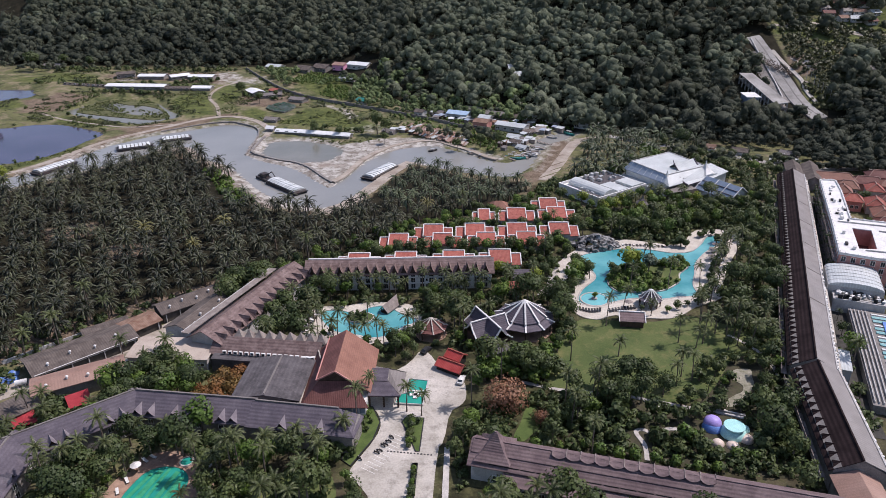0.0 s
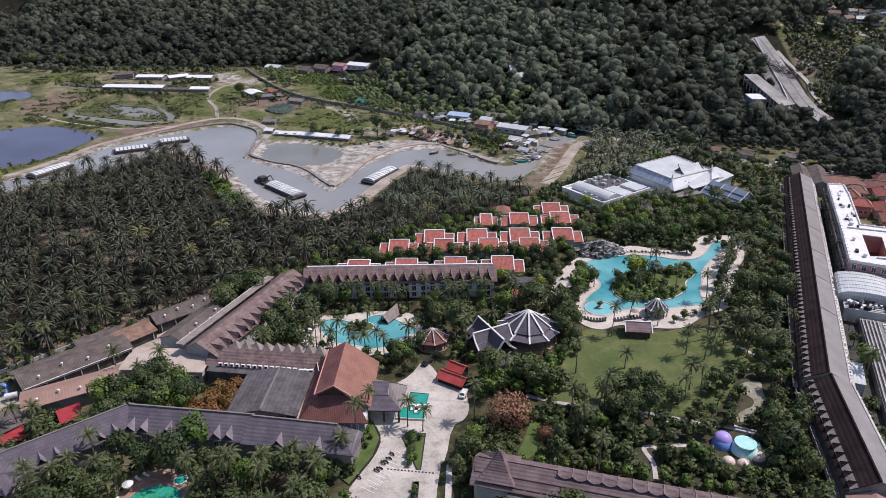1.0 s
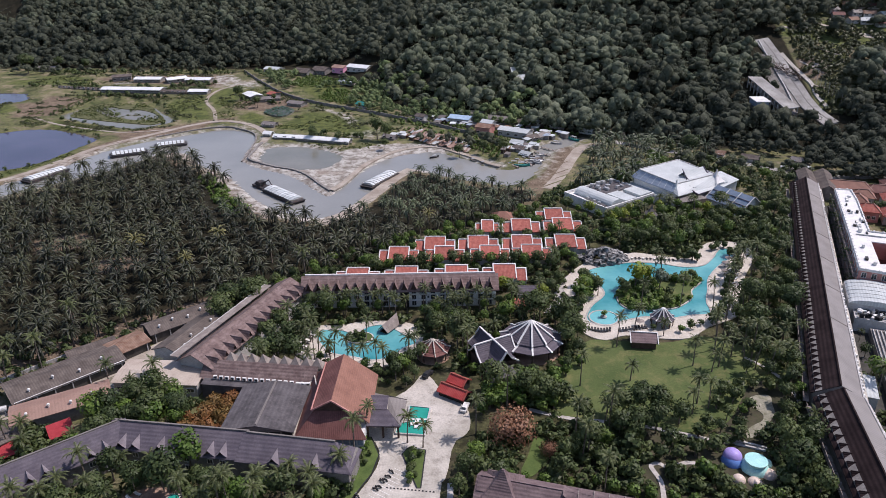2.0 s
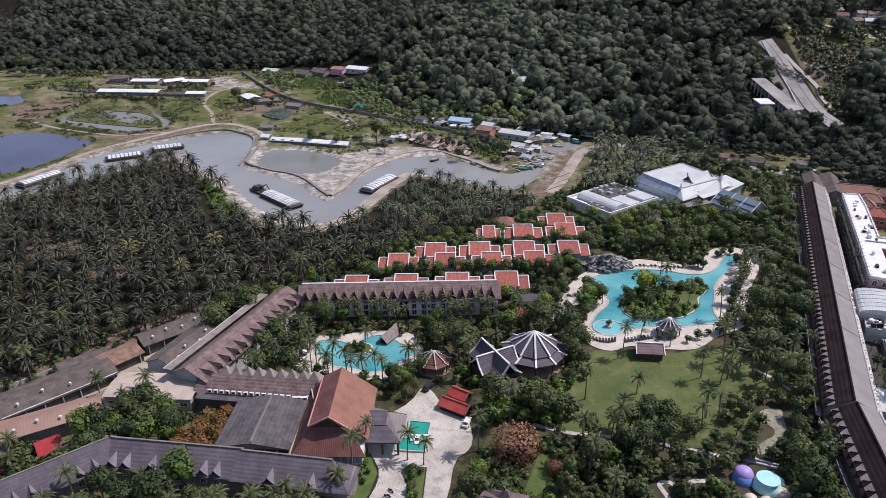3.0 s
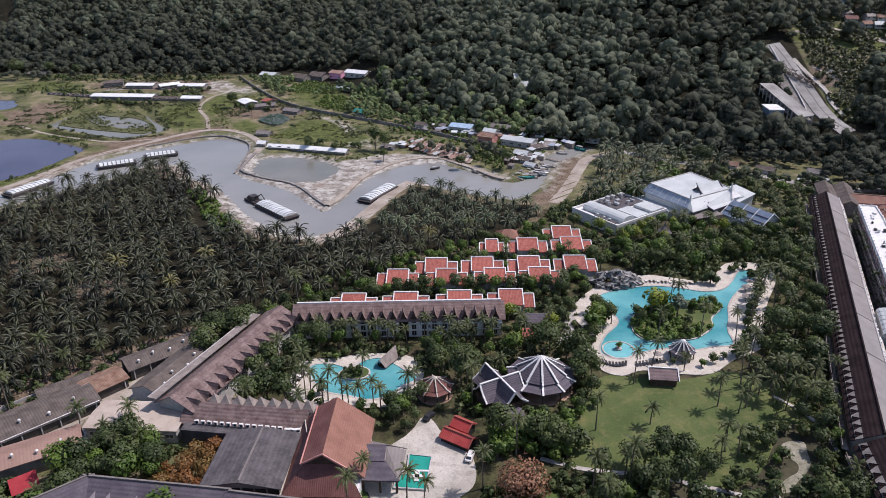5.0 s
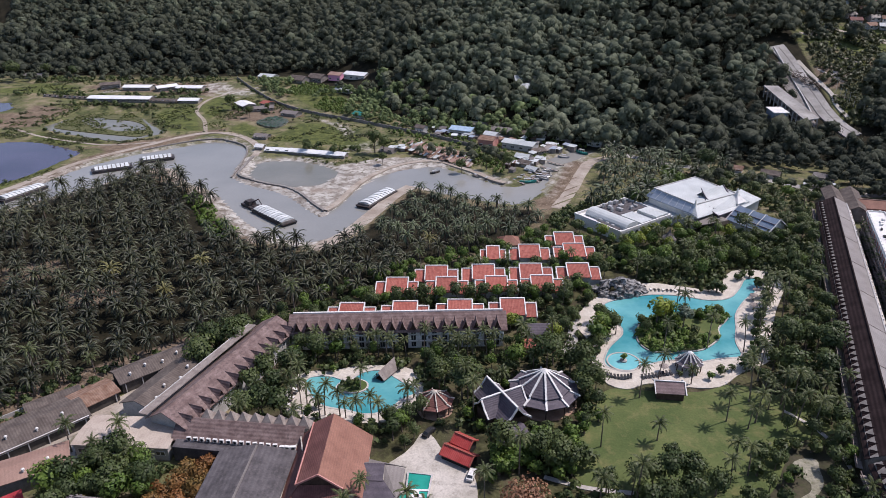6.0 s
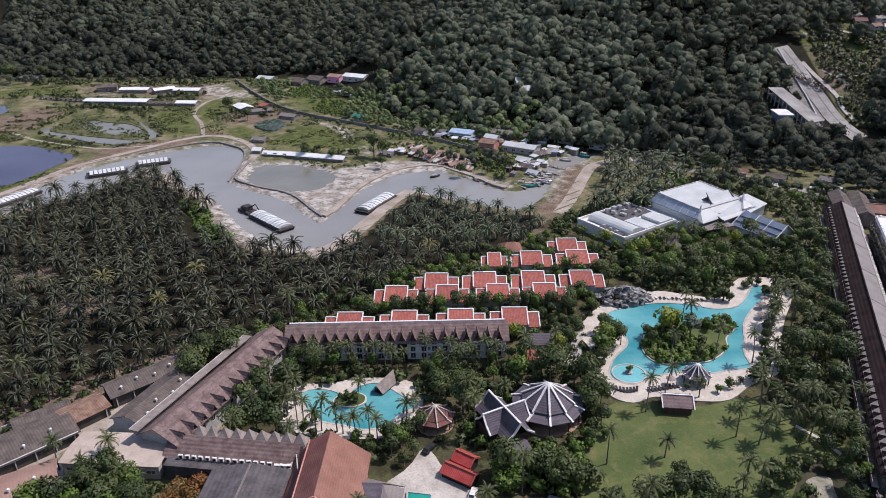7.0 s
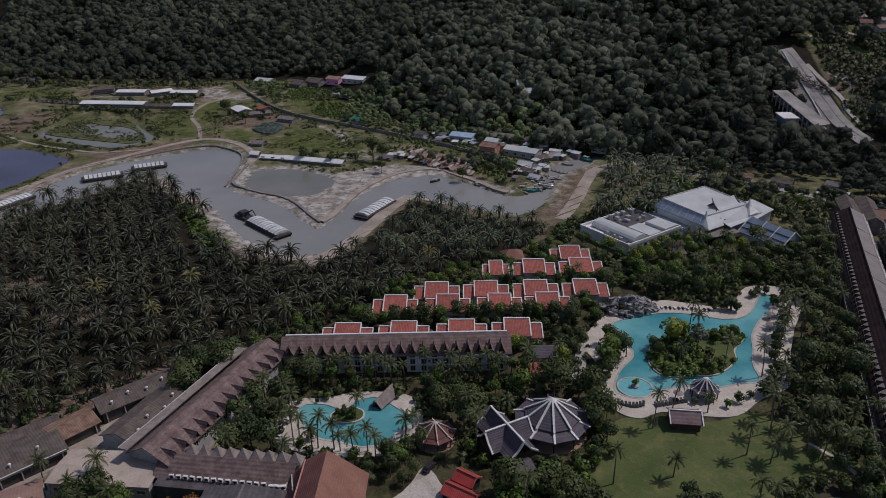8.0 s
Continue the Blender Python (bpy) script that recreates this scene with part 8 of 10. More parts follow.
        bm = bmesh.new()
        box(bm, -w + 0.3, w - 0.3, -d + 0.3, d - 0.3, -0.3, z - 0.5)
        part("wall", bm, M[rng.choice(("wood", "plaster_dark", "grey_wood"))], t)
    for a, b in (((26, 408), (37, 402)), ((22, 402), (30, 392)), ((33, 418), (42, 410)), ((38, 428), (46, 420)), ((16, 396), (22, 388))):
        bm = bmesh.new()
        bar(bm, (*a, 0.0), (*b, -0.2), 1.4, 0.15)
        t = thing("jetty", Matrix(), "grey plank jetty on posts in the river", "jetty", "jetties")
        part("deck", bm, M["grey_wood"], t)
        for k in range(5):
            p = Vector(a).lerp(Vector(b), k / 4)
            bm = bmesh.new()
            tube(bm, [((p.x, p.y, -2.6), 0.12), ((p.x, p.y, 0.3), 0.12)], 6)
            part("post", bm, M["wood"], t)
    # the pink house and its neighbours at the foot of the hill
    far_house((-131, 640), (-120, 635), 5, 5.0, 6.6, "pink_wall", "pink_sheet", "two-storey pink house with a white roof", "foothill houses")
    far_house((-166, 641), (-152, 634), 6, 3.4, 6.0, "plaster_dark", "fibre", "long house with a dark grey roof", "foothill houses")
    far_house((-150, 645), (-137, 639), 6, 3.8, 6.4, "plaster_dark", "fibre", "long house with a dark grey roof", "foothill houses")
    far_house((-116, 633), (-97, 624), 5, 4.2, 6.0, "plaster", "white_roof", "low house with a broad white roof", "foothill houses")
    far_house((-119, 603), (-106, 597), 4, 2.6, 4.0, "plaster", "white_metal", "low house with a white roof", "foothill houses")
    far_house((-198, 655), (-184, 650), 5, 3.0, 4.6, "plaster", "white_metal", "low house with a white roof", "foothill houses")


village()


def long_wall():
    line = smooth_line([Vector(p) for p in ((-219, 652), (-190, 606), (-157, 562), (-124, 535), (-87, 514), (-51, 491), (-28, 475.5), (-4, 454))], 5)
    bm = bmesh.new()
    for a, b in zip(line, line[1:]):
        bar(bm, (a.x, a.y, land(a.x, a.y) + 1.2), (b.x, b.y, land(b.x, b.y) + 0.8), 0.45, 2.2)
    tagged(link_mesh("wall_boundary", bm, M["plaster_dark"]), "long grey boundary wall along the fields", "wall", kind="structure")


long_wall()


def brush_pile():
    """Felled branches and broken timber heaped on the hill road."""
    t = thing("brush_pile", Matrix(), "heap of felled dark branches across the hill road", "brush pile")
    rng = random.Random(41)
    bm = bmesh.new()
    for _ in range(150):
        x, y = rng.uniform(207.5, 221.5), 0
        y = 522 - (x - 208) * 1.15 + rng.gauss(0, 2.6)
        z = land(x, y) + 1.3 + abs(rng.gauss(0, 1.0))
        a, l = rng.uniform(0, 6.28), rng.uniform(1.0, 3.2)
        bar(bm, (x, y, z), (x + l * math.cos(a), y + l * math.sin(a), z + rng.uniform(-0.6, 1.6)), 0.22, 0.18)
    part("branches", bm, M["wood"], t)["kind"] = "stuff"
    bm = bmesh.new()
    for _ in range(40):
        x = rng.uniform(208, 221)
        y = 521 - (x - 208) * 1.15 + rng.gauss(0, 2.4)
        z = land(x, y) + 2.0 + abs(rng.gauss(0, 0.6))
        a = rng.uniform(0, 6.28)
        slab(bm, [(x, y, z), (x + math.cos(a), y + math.sin(a), z + 0.2), (x + 1.6 * math.cos(a + 0.8), y + 1.6 * math.sin(a + 0.8), z + 0.5), (x - math.sin(a), y + math.cos(a), z)], 0.08)
    part("broken_boards", bm, M["grey_wood"], t, "pale broken boards")["kind"] = "stuff"


brush_pile()


def hill_works():
    """Unfinished terrace building and retaining wall beside the hill road."""
    t = thing("unfinished_building", Matrix(), "unfinished concrete building on columns below the hill road", "building")
    for name, drop in (("roof_slab", 0.0), ("floor_slab", 3.6)):
        bm = bmesh.new()
        slab(bm, [(184, 504, 28 - drop), (195, 461, 15.5 - drop), (205, 465, 15.8 - drop), (193, 503, 28 - drop)], 0.6)
        part(name, bm, M["road_pale" if not drop else "plaster_dark"], t)
    for i in range(12):
        u = i / 11
        for a, b in (((184.6, 503), (195.4, 462)), ((192.4, 502), (204.4, 465.6))):
            p = Vector(a).lerp(Vector(b), u)
            bm = bmesh.new()
            z = land(p.x, p.y) - 1
            top = 15.2 + (28 - 15.5) * (1 - u)
            box(bm, p.x - 0.3, p.x + 0.3, p.y - 0.3, p.y + 0.3, min(z, top - 1), top - 0.2)
            part("column", bm, M["plaster"], t)
    z = land(184, 478) - 3
    bm = bmesh.new()
    box(bm, 178, 186, 466, 478, z - 2, 19)
    part("wall", bm, M["blue_metal"], t, "blue-grey house wall")
    bm = bmesh.new()
    slab(bm, [(177.4, 465, 19.3), (186.8, 465, 19.3), (186.8, 478.6, 19.8), (177.4, 478.6, 19.8)], 0.5)
    part("house_roof", bm, M["white"], t)
    for i in range(3):
        put_window(WINDOW, t, pose(179.6 + i * 2.4, 465.96, 15.6))
    bm = bmesh.new()
    pts = [(203, 470), (206, 485), (206.5, 500), (205.5, 515), (204, 535), (202.5, 550)]
    for a, b in zip(pts, pts[1:]):
        za, zb = land(*a), land(*b)
        slab(bm, [(a[0] + 2, a[1], za + 1.6), (b[0] + 2, b[1], zb + 1.6), (b[0] + 2.8, b[1], zb + 1.6), (a[0] + 2.8, a[1], za + 1.6)][::-1], 7)
    part("retaining_wall", bm, M["plaster"], t, "pale concrete retaining wall")
    zs = [(271.7, 608.9), (278.9, 604.2), (292.8, 608.9), (301.7, 607.9), (310, 604), (320, 604.2), (288.8, 589.8), (298.4, 587), (307.5, 582.4), (294.3, 598.7), (303.5, 595.1), (314, 593.3), (280.5, 596.4), (273.2, 505.4), (266, 615), (284, 616), (304, 617), (316, 613)]
    for k, (x, y) in enumerate(zs):
        a = 0.35 * math.sin(k * 2.4)
        far_house((x - 4 * math.cos(a), y - 4 * math.sin(a)), (x + 4 * math.cos(a), y + 4 * math.sin(a)), 3.4, 3.0, 4.8, "plaster", ("maroon_tile", "grey_sheet", "rust", "white_metal")[k % 4], "hillside house among trees", "hillside houses")
    for k, (x, y) in enumerate(((-709, 1075), (-690, 1060), (-664, 1030), (-822, 1242), (-800, 1230), (-730, 1100), (-651, 985), (-760, 1150), (32, 541), (35, 531))):
        far_house((x - 9, y), (x + 9, y + 3), 7 if k < 8 else 4, 4, 6.5, "plaster", ("white_metal", "grey_sheet", "red_tile")[k % 3] if k < 8 else "white_metal", "distant house with a pale roof", "distant houses")
    for k in range(9):
        x, y = 226 + 1.0 * k, 502 - 4.4 * k
        t = thing("street_lamp", pose(x + 4, y, land(x + 4, y)), "tall grey steel lighting pole beside the hill road", "lighting pole", "hill road poles")
        bm = bmesh.new()
        tube(bm, [((0, 0, -0.5), 0.14), ((0, 0, 8.5), 0.09)], 6)
        part("pole", bm, M["steel"], t)
        bm = bmesh.new()
        bar(bm, (0, 0, 8.4), (-1.6, 0, 8.8), 0.12, 0.12)
        part("arm", bm, M["steel"], t)


hill_works()

# ---- plants ----
def unit(v):
    return v / (np.linalg.norm(v, axis=-1, keepdims=True) + 1e-9)


def mesh_of(name, verts, faces_n, material, normals=None):
    """A mesh of loose polygons with faces_n corners each, in order."""
    me = bpy.data.meshes.new(name)
    n = len(verts)
    me.vertices.add(n)
    me.vertices.foreach_set("co", np.ascontiguousarray(verts, np.float32).ravel())
    me.loops.add(n)
    me.loops.foreach_set("vertex_index", np.arange(n, dtype=np.int32))
    me.polygons.add(n // faces_n)
    me.polygons.foreach_set("loop_start", np.arange(0, n, faces_n, dtype=np.int32))
    me.update(calc_edges=True)
    me.materials.append(material)
    if normals is not None:
        me.polygons.foreach_set("use_smooth", np.ones(n // faces_n, bool))
        me.normals_split_custom_set_from_vertices(np.ascontiguousarray(normals, np.float32))
    return me


def leaf_cloud(rng, centre, radii, count, size, lobes=7, flat=0.75, full=1.0, ruffle=0.45):
    """Leaf blades over a lumpy crown. Returns corners (4 a blade) and soft normals."""
    centre, radii = np.array(centre, float), np.array(radii, float)
    th = rng.uniform(0, 2 * np.pi, lobes)
    up = rng.uniform(-0.25, 0.75, lobes)
    lc = np.stack([np.cos(th) * np.sqrt(1 - up ** 2), np.sin(th) * np.sqrt(1 - up ** 2), up], 1) * radii * rng.uniform(0.45, 0.68, (lobes, 1)) / full
    lc[0] = (0, 0, radii[2] * 0.45)
    lr = rng.uniform(0.38, 0.58, lobes) * radii.mean() * full
    pick = rng.integers(0, lobes, count)
    d = unit(rng.normal(size=(count, 3)) + np.array([0, 0, 0.35]))
    p = lc[pick] + d * lr[pick][:, None] * rng.uniform(0.72, 1.1, (count, 1))
    out = unit(p + np.array([0, 0, radii[2] * 0.3]))
    nor = unit(0.55 * d + 0.45 * out)
    tilt = unit(nor + ruffle * rng.normal(size=(count, 3)))
    a = unit(np.cross(tilt, rng.normal(size=(count, 3))))
    b = np.cross(tilt, a)
    s = size * rng.uniform(0.6, 1.35, (count, 1))
    c = p + centre
    quad4 = np.stack([c - a * s, c - b * s * flat, c + a * s, c + b * s * flat], 1).reshape(-1, 3)
    return quad4, np.repeat(unit(0.7 * nor + 0.3 * tilt * np.sign((tilt * nor).sum(1))[:, None]), 4, 0)


def trunk_mesh(height, r, rng, lean=0.0, limbs=4, material="trunk", spread=1.6):
    bm = bmesh.new()
    rings = []
    for k in range(6):
        u = k / 5
        rings.append(((lean * u * u, 0.3 * math.sin(u * 3) * lean * 0.3, -0.4 + (height + 0.4) * u), r * (1.35 - 0.85 * u) if k else r * 1.7))
    tube(bm, rings, 5)
    for i in range(limbs):
        a = 6.28 * i / limbs + rng.uniform(0, 1)
        z0 = height * rng.uniform(0.6, 0.8)
        ends = [((lean * (z0 / height) ** 2, 0, z0), r * 0.5), ((lean + spread * 0.6 * math.cos(a), spread * 0.6 * math.sin(a), z0 + height * 0.2), r * 0.35), ((lean + spread * math.cos(a), spread * math.sin(a), z0 + height * 0.5), r * 0.12)]
        tube(bm, ends, 3)
    me = bpy.data.meshes.new("trunk")
    bm.to_mesh(me)
    bm.free()
    me.materials.append(M[material])
    return me


def broadleaf_kind(seed, height, radii, count, size, material, lobes=8):
    rng = np.random.default_rng(seed)
    count, size = int(count * 0.62), size * 1.2
    v, n = leaf_cloud(rng, (0, 0, height - radii[2] * 0.55), radii, count, size, lobes, full=1.12)
    v2, n2 = leaf_cloud(rng, (0, 0, height - radii[2] * 0.75), np.array(radii) * 0.62, count // 5, size * 1.5, 5)
    crown = mesh_of("crown", np.concatenate([v, v2]), 4, M[material], np.concatenate([n, n2]))
    return trunk_mesh(height * 0.72, 0.22, rng, 0.2, 4, spread=radii[0] * 0.5), crown


def frond_set(rng, count, length, droop, width, leaflets, low=-0.35, high=1.25):
    """Feather fronds that arch from one point; every leaflet a blade of its own."""
    tris = []
    for i in range(count):
        az = 2.399963 * i + rng.uniform(-0.2, 0.2)
        el = high + (low - high) * (i / count) ** 0.85 + rng.uniform(-0.12, 0.12)
        ln = length * rng.uniform(0.85, 1.12)
        h = np.array([np.cos(az), np.sin(az), 0])
        side = np.array([-np.sin(az), np.cos(az), 0])
        us = np.linspace(0, 1, leaflets + 1)
        ang = el - droop * us ** 1.4
        stepv = ln / leaflets
        pts = np.cumsum(np.concatenate([[[0, 0, 0]], (np.cos(ang)[:-1, None] * h + np.sin(ang)[:-1, None] * np.array([0, 0, 1])) * stepv]), 0)
        for k in range(1, leaflets + 1):
            u = us[k]
            w = width * (np.sin(np.pi * min(1.0, 0.12 + 0.88 * u)) ** 0.6 if u < 0.98 else 0.35)
            fwd = unit(pts[k] - pts[k - 1])
            for s in (-1, 1):
                tip = pts[k] + side * s * w + fwd * w * 0.55 - np.array([0, 0, w * (0.35 + 0.3 * rng.random())])
                tris += [pts[k - 1] + fwd * stepv * 0.1, pts[k] + fwd * stepv * 0.2, tip]
    return np.array(tris)


def feather_set(rng, count, length, droop, width, pieces, low, high):
    """Broad arching fronds with ragged edges, folded along the midrib; four corners a piece."""
    quads = []
    for i in range(count):
        az = 2.399963 * i + rng.uniform(-0.22, 0.22)
        el = high + (low - high) * (i / count) ** 0.8 + rng.uniform(-0.14, 0.14)
        ln = length * rng.uniform(0.82, 1.15)
        h, side = np.array([np.cos(az), np.sin(az), 0]), np.array([-np.sin(az), np.cos(az), 0])
        us = np.linspace(0, 1, pieces + 1)
        ang = el - droop * us ** 1.3
        steps = (np.cos(ang)[:-1, None] * h + np.sin(ang)[:-1, None] * np.array([0, 0, 1])) * ln / pieces
        pts = np.cumsum(np.concatenate([[[0, 0, 0]], steps]), 0)
        for k in range(pieces):
            fwd = unit(steps[k])
            for s in (-1, 1):
                w0, w1 = (width * (0.25 + 0.75 * np.sin(np.pi * min(1.0, 0.1 + 0.86 * u)) ** 0.7) * rng.uniform(0.75, 1.15) for u in (us[k], us[k + 1]))
                fold = 0.25 + 0.35 * rng.random()
                e0 = pts[k] + side * s * w0 * 0.55 + fwd * w0 * 0.5 - np.array([0, 0, w0 * fold])
                e1 = pts[k + 1] + side * s * w1 + fwd * w1 * 0.6 - np.array([0, 0, w1 * fold])
                quads += [pts[k], pts[k + 1], e1, e0]
    return np.array(quads)


def palm_kind(seed, height, lean, count, length, droop, width, leaflets, material, radius, low=-0.35):
    rng = np.random.default_rng(seed)
    broad_fronds = material.startswith("oil")
    f = feather_set(rng, count, length, droop, width, leaflets, low, 1.2) if broad_fronds else frond_set(rng, count, length, droop, width, leaflets, low)
    f += np.array([lean, 0, height])
    crown = mesh_of("crown", f, 4 if broad_fronds else 3, M[material])
    bm = bmesh.new()
    tube(bm, [((lean * (k / 6) ** 2, 0, -0.4 + (height + 0.5) * k / 6), radius * (1.5 if k == 0 else 1.15 - 0.5 * k / 6)) for k in range(7)], 5)
    me = bpy.data.meshes.new("trunk")
    bm.to_mesh(me)
    bm.free()
    me.materials.append(M["trunk"])
    return me, crown


BROAD = [broadleaf_kind(10 + i, h, r, n, s, m) for i, (h, r, n, s, m) in enumerate((
    (8.5, (3.9, 3.7, 3.2), 900, 0.33, "leaf"), (10.5, (4.4, 4.6, 3.8), 1150, 0.34, "leaf"), (7.0, (3.2, 3.4, 2.8), 720, 0.31, "leaf"),
    (9.0, (4.8, 4.2, 3.0), 1050, 0.33, "leaf"), (6.0, (2.8, 2.6, 2.4), 560, 0.3, "leaf_bright"), (8.0, (3.5, 3.7, 3.0), 800, 0.32, "leaf_bright")))]
BUSH = [broadleaf_kind(40 + i, 2.6, (1.7, 1.7, 1.5), 230, 0.3, m, 6) for i, m in enumerate(("leaf", "leaf_bright", "leaf"))]
SILVER = broadleaf_kind(50, 8.0, (3.0, 3.0, 3.0), 520, 0.4, "leaf_grey")
RUST = broadleaf_kind(51, 6.4, (8.4, 6.4, 3.2), 2600, 0.3, "leaf_red", 22)
LIME = broadleaf_kind(53, 7.4, (3.4, 3.6, 3.0), 760, 0.34, "leaf_lime")
GOLD = broadleaf_kind(52, 7.5, (5.2, 5.8, 3.2), 1000, 0.38, "leaf_gold")
COCO = [palm_kind(60 + i, h, l, 18, 3.2, 1.65, 0.52, 12, "palm", 0.19) for i, (h, l) in enumerate(((9.5, 0.6), (11.5, 1.1), (8.0, -0.7), (12.5, 0.3), (6.0, 0.3)))]
OIL = [palm_kind(70 + i, h, 0.0, 31, 5.1, 2.0, 0.4, 5, "oil_palm", 0.36, -0.5) for i, h in enumerate((5.2, 6.0, 6.8, 4.6))]
OIL_DRY = palm_kind(75, 5.6, 0.0, 26, 4.8, 1.9, 0.4, 5, "oil_palm_dry", 0.36, -0.4)


def plant(name, kind, x, y, turn, size, label, category, group, z=None):
    z = land(x, y) if z is None else z
    t = thing(name, pose(x, y, z, 0, 0, turn) @ Matrix.Scale(size, 4), label, category, group)
    again("trunk", kind[0], t, Matrix())
    again("crown", kind[1], t, Matrix())
    return t


def free(x, y, margin_sets=()):
    return not any(inside(x, y, lp) for lp in KEEP_CLEAR)


BUILT = [list(lp) for lp in KEEP_CLEAR]


def near_buildings(x, y):
    return any(inside(x, y, lp) for lp in BUILT)


rp = random.Random(21)


def broad(x, y, k=None, size=None, z=None):
    k = rp.choice((0, 1, 2, 3, 0, 1, 2, 3, 4, 5)) if k is None else k
    words = "leafy bright green broadleaf tree in the garden" if k >= 4 else "dense dark green broadleaf tree in the garden"
    plant("broadleaf_tree", BROAD[k], x, y, rp.uniform(0, 360), size or rp.uniform(0.75, 1.15), words, "tree", "garden trees", z)


def coco(x, y, k=None, size=None, z=None):
    k = rp.randrange(5) if k is None else k
    plant("coconut_palm", COCO[k], x, y, rp.uniform(0, 360), size or rp.uniform(0.85, 1.15), "slender coconut palm with arching green fronds", "palm", "coconut palms", z)


def bush(x, y, size=None, z=None, k=None):
    k = rp.randrange(3) if k is None else k
    plant("shrub", BUSH[k], x, y, rp.uniform(0, 360), size or rp.uniform(0.7, 1.3), "rounded green garden shrub", "shrub", "garden shrubs", z)


# palms in front of the hotel, planting before the villas
for x, y, k in ((-53.4, 222.2, 0), (-47.2, 221.6, 2), (-41.8, 222.4, 0), (-33.4, 222, 0), (-28.8, 221.4, 2), (-11.2, 222.4, 1), (-5.6, 223, 0), (0.4, 222.2, 1), (3.0, 223.4, 0), (-8.4, 219.4, 0), (12.4, 222.6, 0)):
    coco(x, y, k, 0.95, 0.1)
for i in range(12):
    coco(-58 + i * 5.4 + rp.uniform(-1, 1), 222.6 + 0.06 * i * 5.4 + rp.uniform(-1.6, 1.2), rp.choice((2, 4, 0)), rp.uniform(0.72, 0.95), 0.1)
for x0, y0, w in [(x, y, 16.2) for x, y in ((-45.4, 244.9), (-27.3, 246.5), (-8.6, 248.1), (9.4, 249.5), (-18.2, 274.5), (-0.5, 275.9), (17.4, 277), (35.2, 277.8))] + [(x, y, 15.4) for x, y in ((-32.0, 264.2), (-13.8, 265.2), (4.2, 266.2), (20.8, 267.4), (18.0, 294.6), (37, 296))]:
    for k in range(4):
        bush(x0 - w / 2 + (k + 0.5) * w / 4 + rp.uniform(-1, 1), y0 - 8.6 + rp.uniform(-0.8, 0.6), rp.uniform(0.8, 1.25))
# palms and trees with a place of their own
for x, y, k in ((29.5, 182.8, 3), (43.7, 203.8, 1), (64.9, 194.1, 1), (72.4, 193.7, 0), (78, 199.5, 0), (82.9, 192.8, 1), (69.6, 191.1, 2), (60.9, 175.6, 0), (44.5, 185.7, 4), (58.4, 171, 2), (63.4, 173.6, 0), (29.6, 140.5, 1),
                (50, 209.6, 1), (60, 210.5, 4), (74, 203, 1), (84, 199, 3), (86, 206, 0), (76, 208, 1), (80, 213, 3),
                (-29.4, 157.7, 1), (-30.9, 149.4, 3), (-18.4, 156.6, 2), (-14.2, 155.0, 2), (-0.6, 160.6, 3), (-33.6, 142.5, 2), (-93.6, 137.9, 0), (-96.6, 131.8, 0), (-85, 140.5, 2), (-88, 131, 1), (-97, 126, 1), (-66.4, 130, 3), (-60.8, 128.5, 0), (-55.9, 129.2, 3), (-50.3, 130.4, 1), (-45, 133.6, 0), (-39.4, 136.9, 2), (-44.9, 137.5, 4), (-40, 122.8, 0), (-37, 128.8, 1), (-101, 124, 3), (-80.1, 143.8, 4), (-120.9, 149.9, 0),
                (-44.5, 193, 1), (-34.5, 189.5, 2), (-36.5, 204.6, 2), (-55.6, 201, 0), (-57, 206, 1), (-51, 193.5, 3), (-38.5, 192, 4),
                (66.5, 253, 3), (70.5, 230.4, 3), (81, 228, 1), (56, 227.4, 1), (90, 240, 3), (97, 253, 1), (104, 266, 0), (95.5, 250.5, 2), (67.5, 247, 0)):
    coco(x, y, k, z=0.1)
for x, y, k, s in ((53, 237, 3, 0.5), (79, 249.5, 2, 0.6), (52, 242, 2, 0.6), (73, 246, 4, 0.6), (67, 247.5, 0, 0.6),
                   (35, 231, 4, 1.2), (38, 236, 5, 0.9), (40, 241, 2, 0.9), (43, 237.5, 0, 0.7), (36, 226, 2, 0.8), (38.5, 245, 0, 0.7)):
    broad(x, y, k, s, 0.5)
for x, y, s in ((57.5, 243.5, 1.15), (61, 245.5, 0.95), (36.5, 236, 0.9), (58, 300, 0.9), (69, 312, 0.8), (76, 303, 0.7), (22, 232, 0.8), (8.5, 239.5, 0.7)):
    plant("lime_tree", LIME, x, y, rp.uniform(0, 360), s, "rounded lime-green leafy tree beside the pools", "tree", "lime-green trees", 0.4)
for x, y, s in [(rp.uniform(51, 80), rp.uniform(231, 251), rp.uniform(0.6, 1.15)) for _ in range(46)]:
    if inside(x, y, grown(smooth_loop(ISLAND, 2), -2)) and not (67 < x < 76 and 238 < y < 247):
        bush(x, y, s, 0.5)
for x, y, s in ((34, 229, 1.4), (36.5, 232, 1.5), (39, 235, 1.4), (41, 238.5, 1.5), (42.5, 242, 1.3), (37, 239, 1.4), (34.5, 224.5, 1.3), (40, 245, 1.2), (35.5, 235.5, 1.3), (43.5, 246, 1.1)):
    bush(x, y, s, 0.2)
plant("silver_tree", SILVER, 65.5, 240.5, 20, 0.95, "round silver-green tree on the pool island", "tree", "", 0.6)
for x, y, s in ((8.6, 158.2, 1.0), (18.2, 153.2, 0.42)):
    plant("rust_tree", RUST, x, y, rp.uniform(0, 360), s, "broad tree with dry rust-brown leaves", "tree", "dry trees")
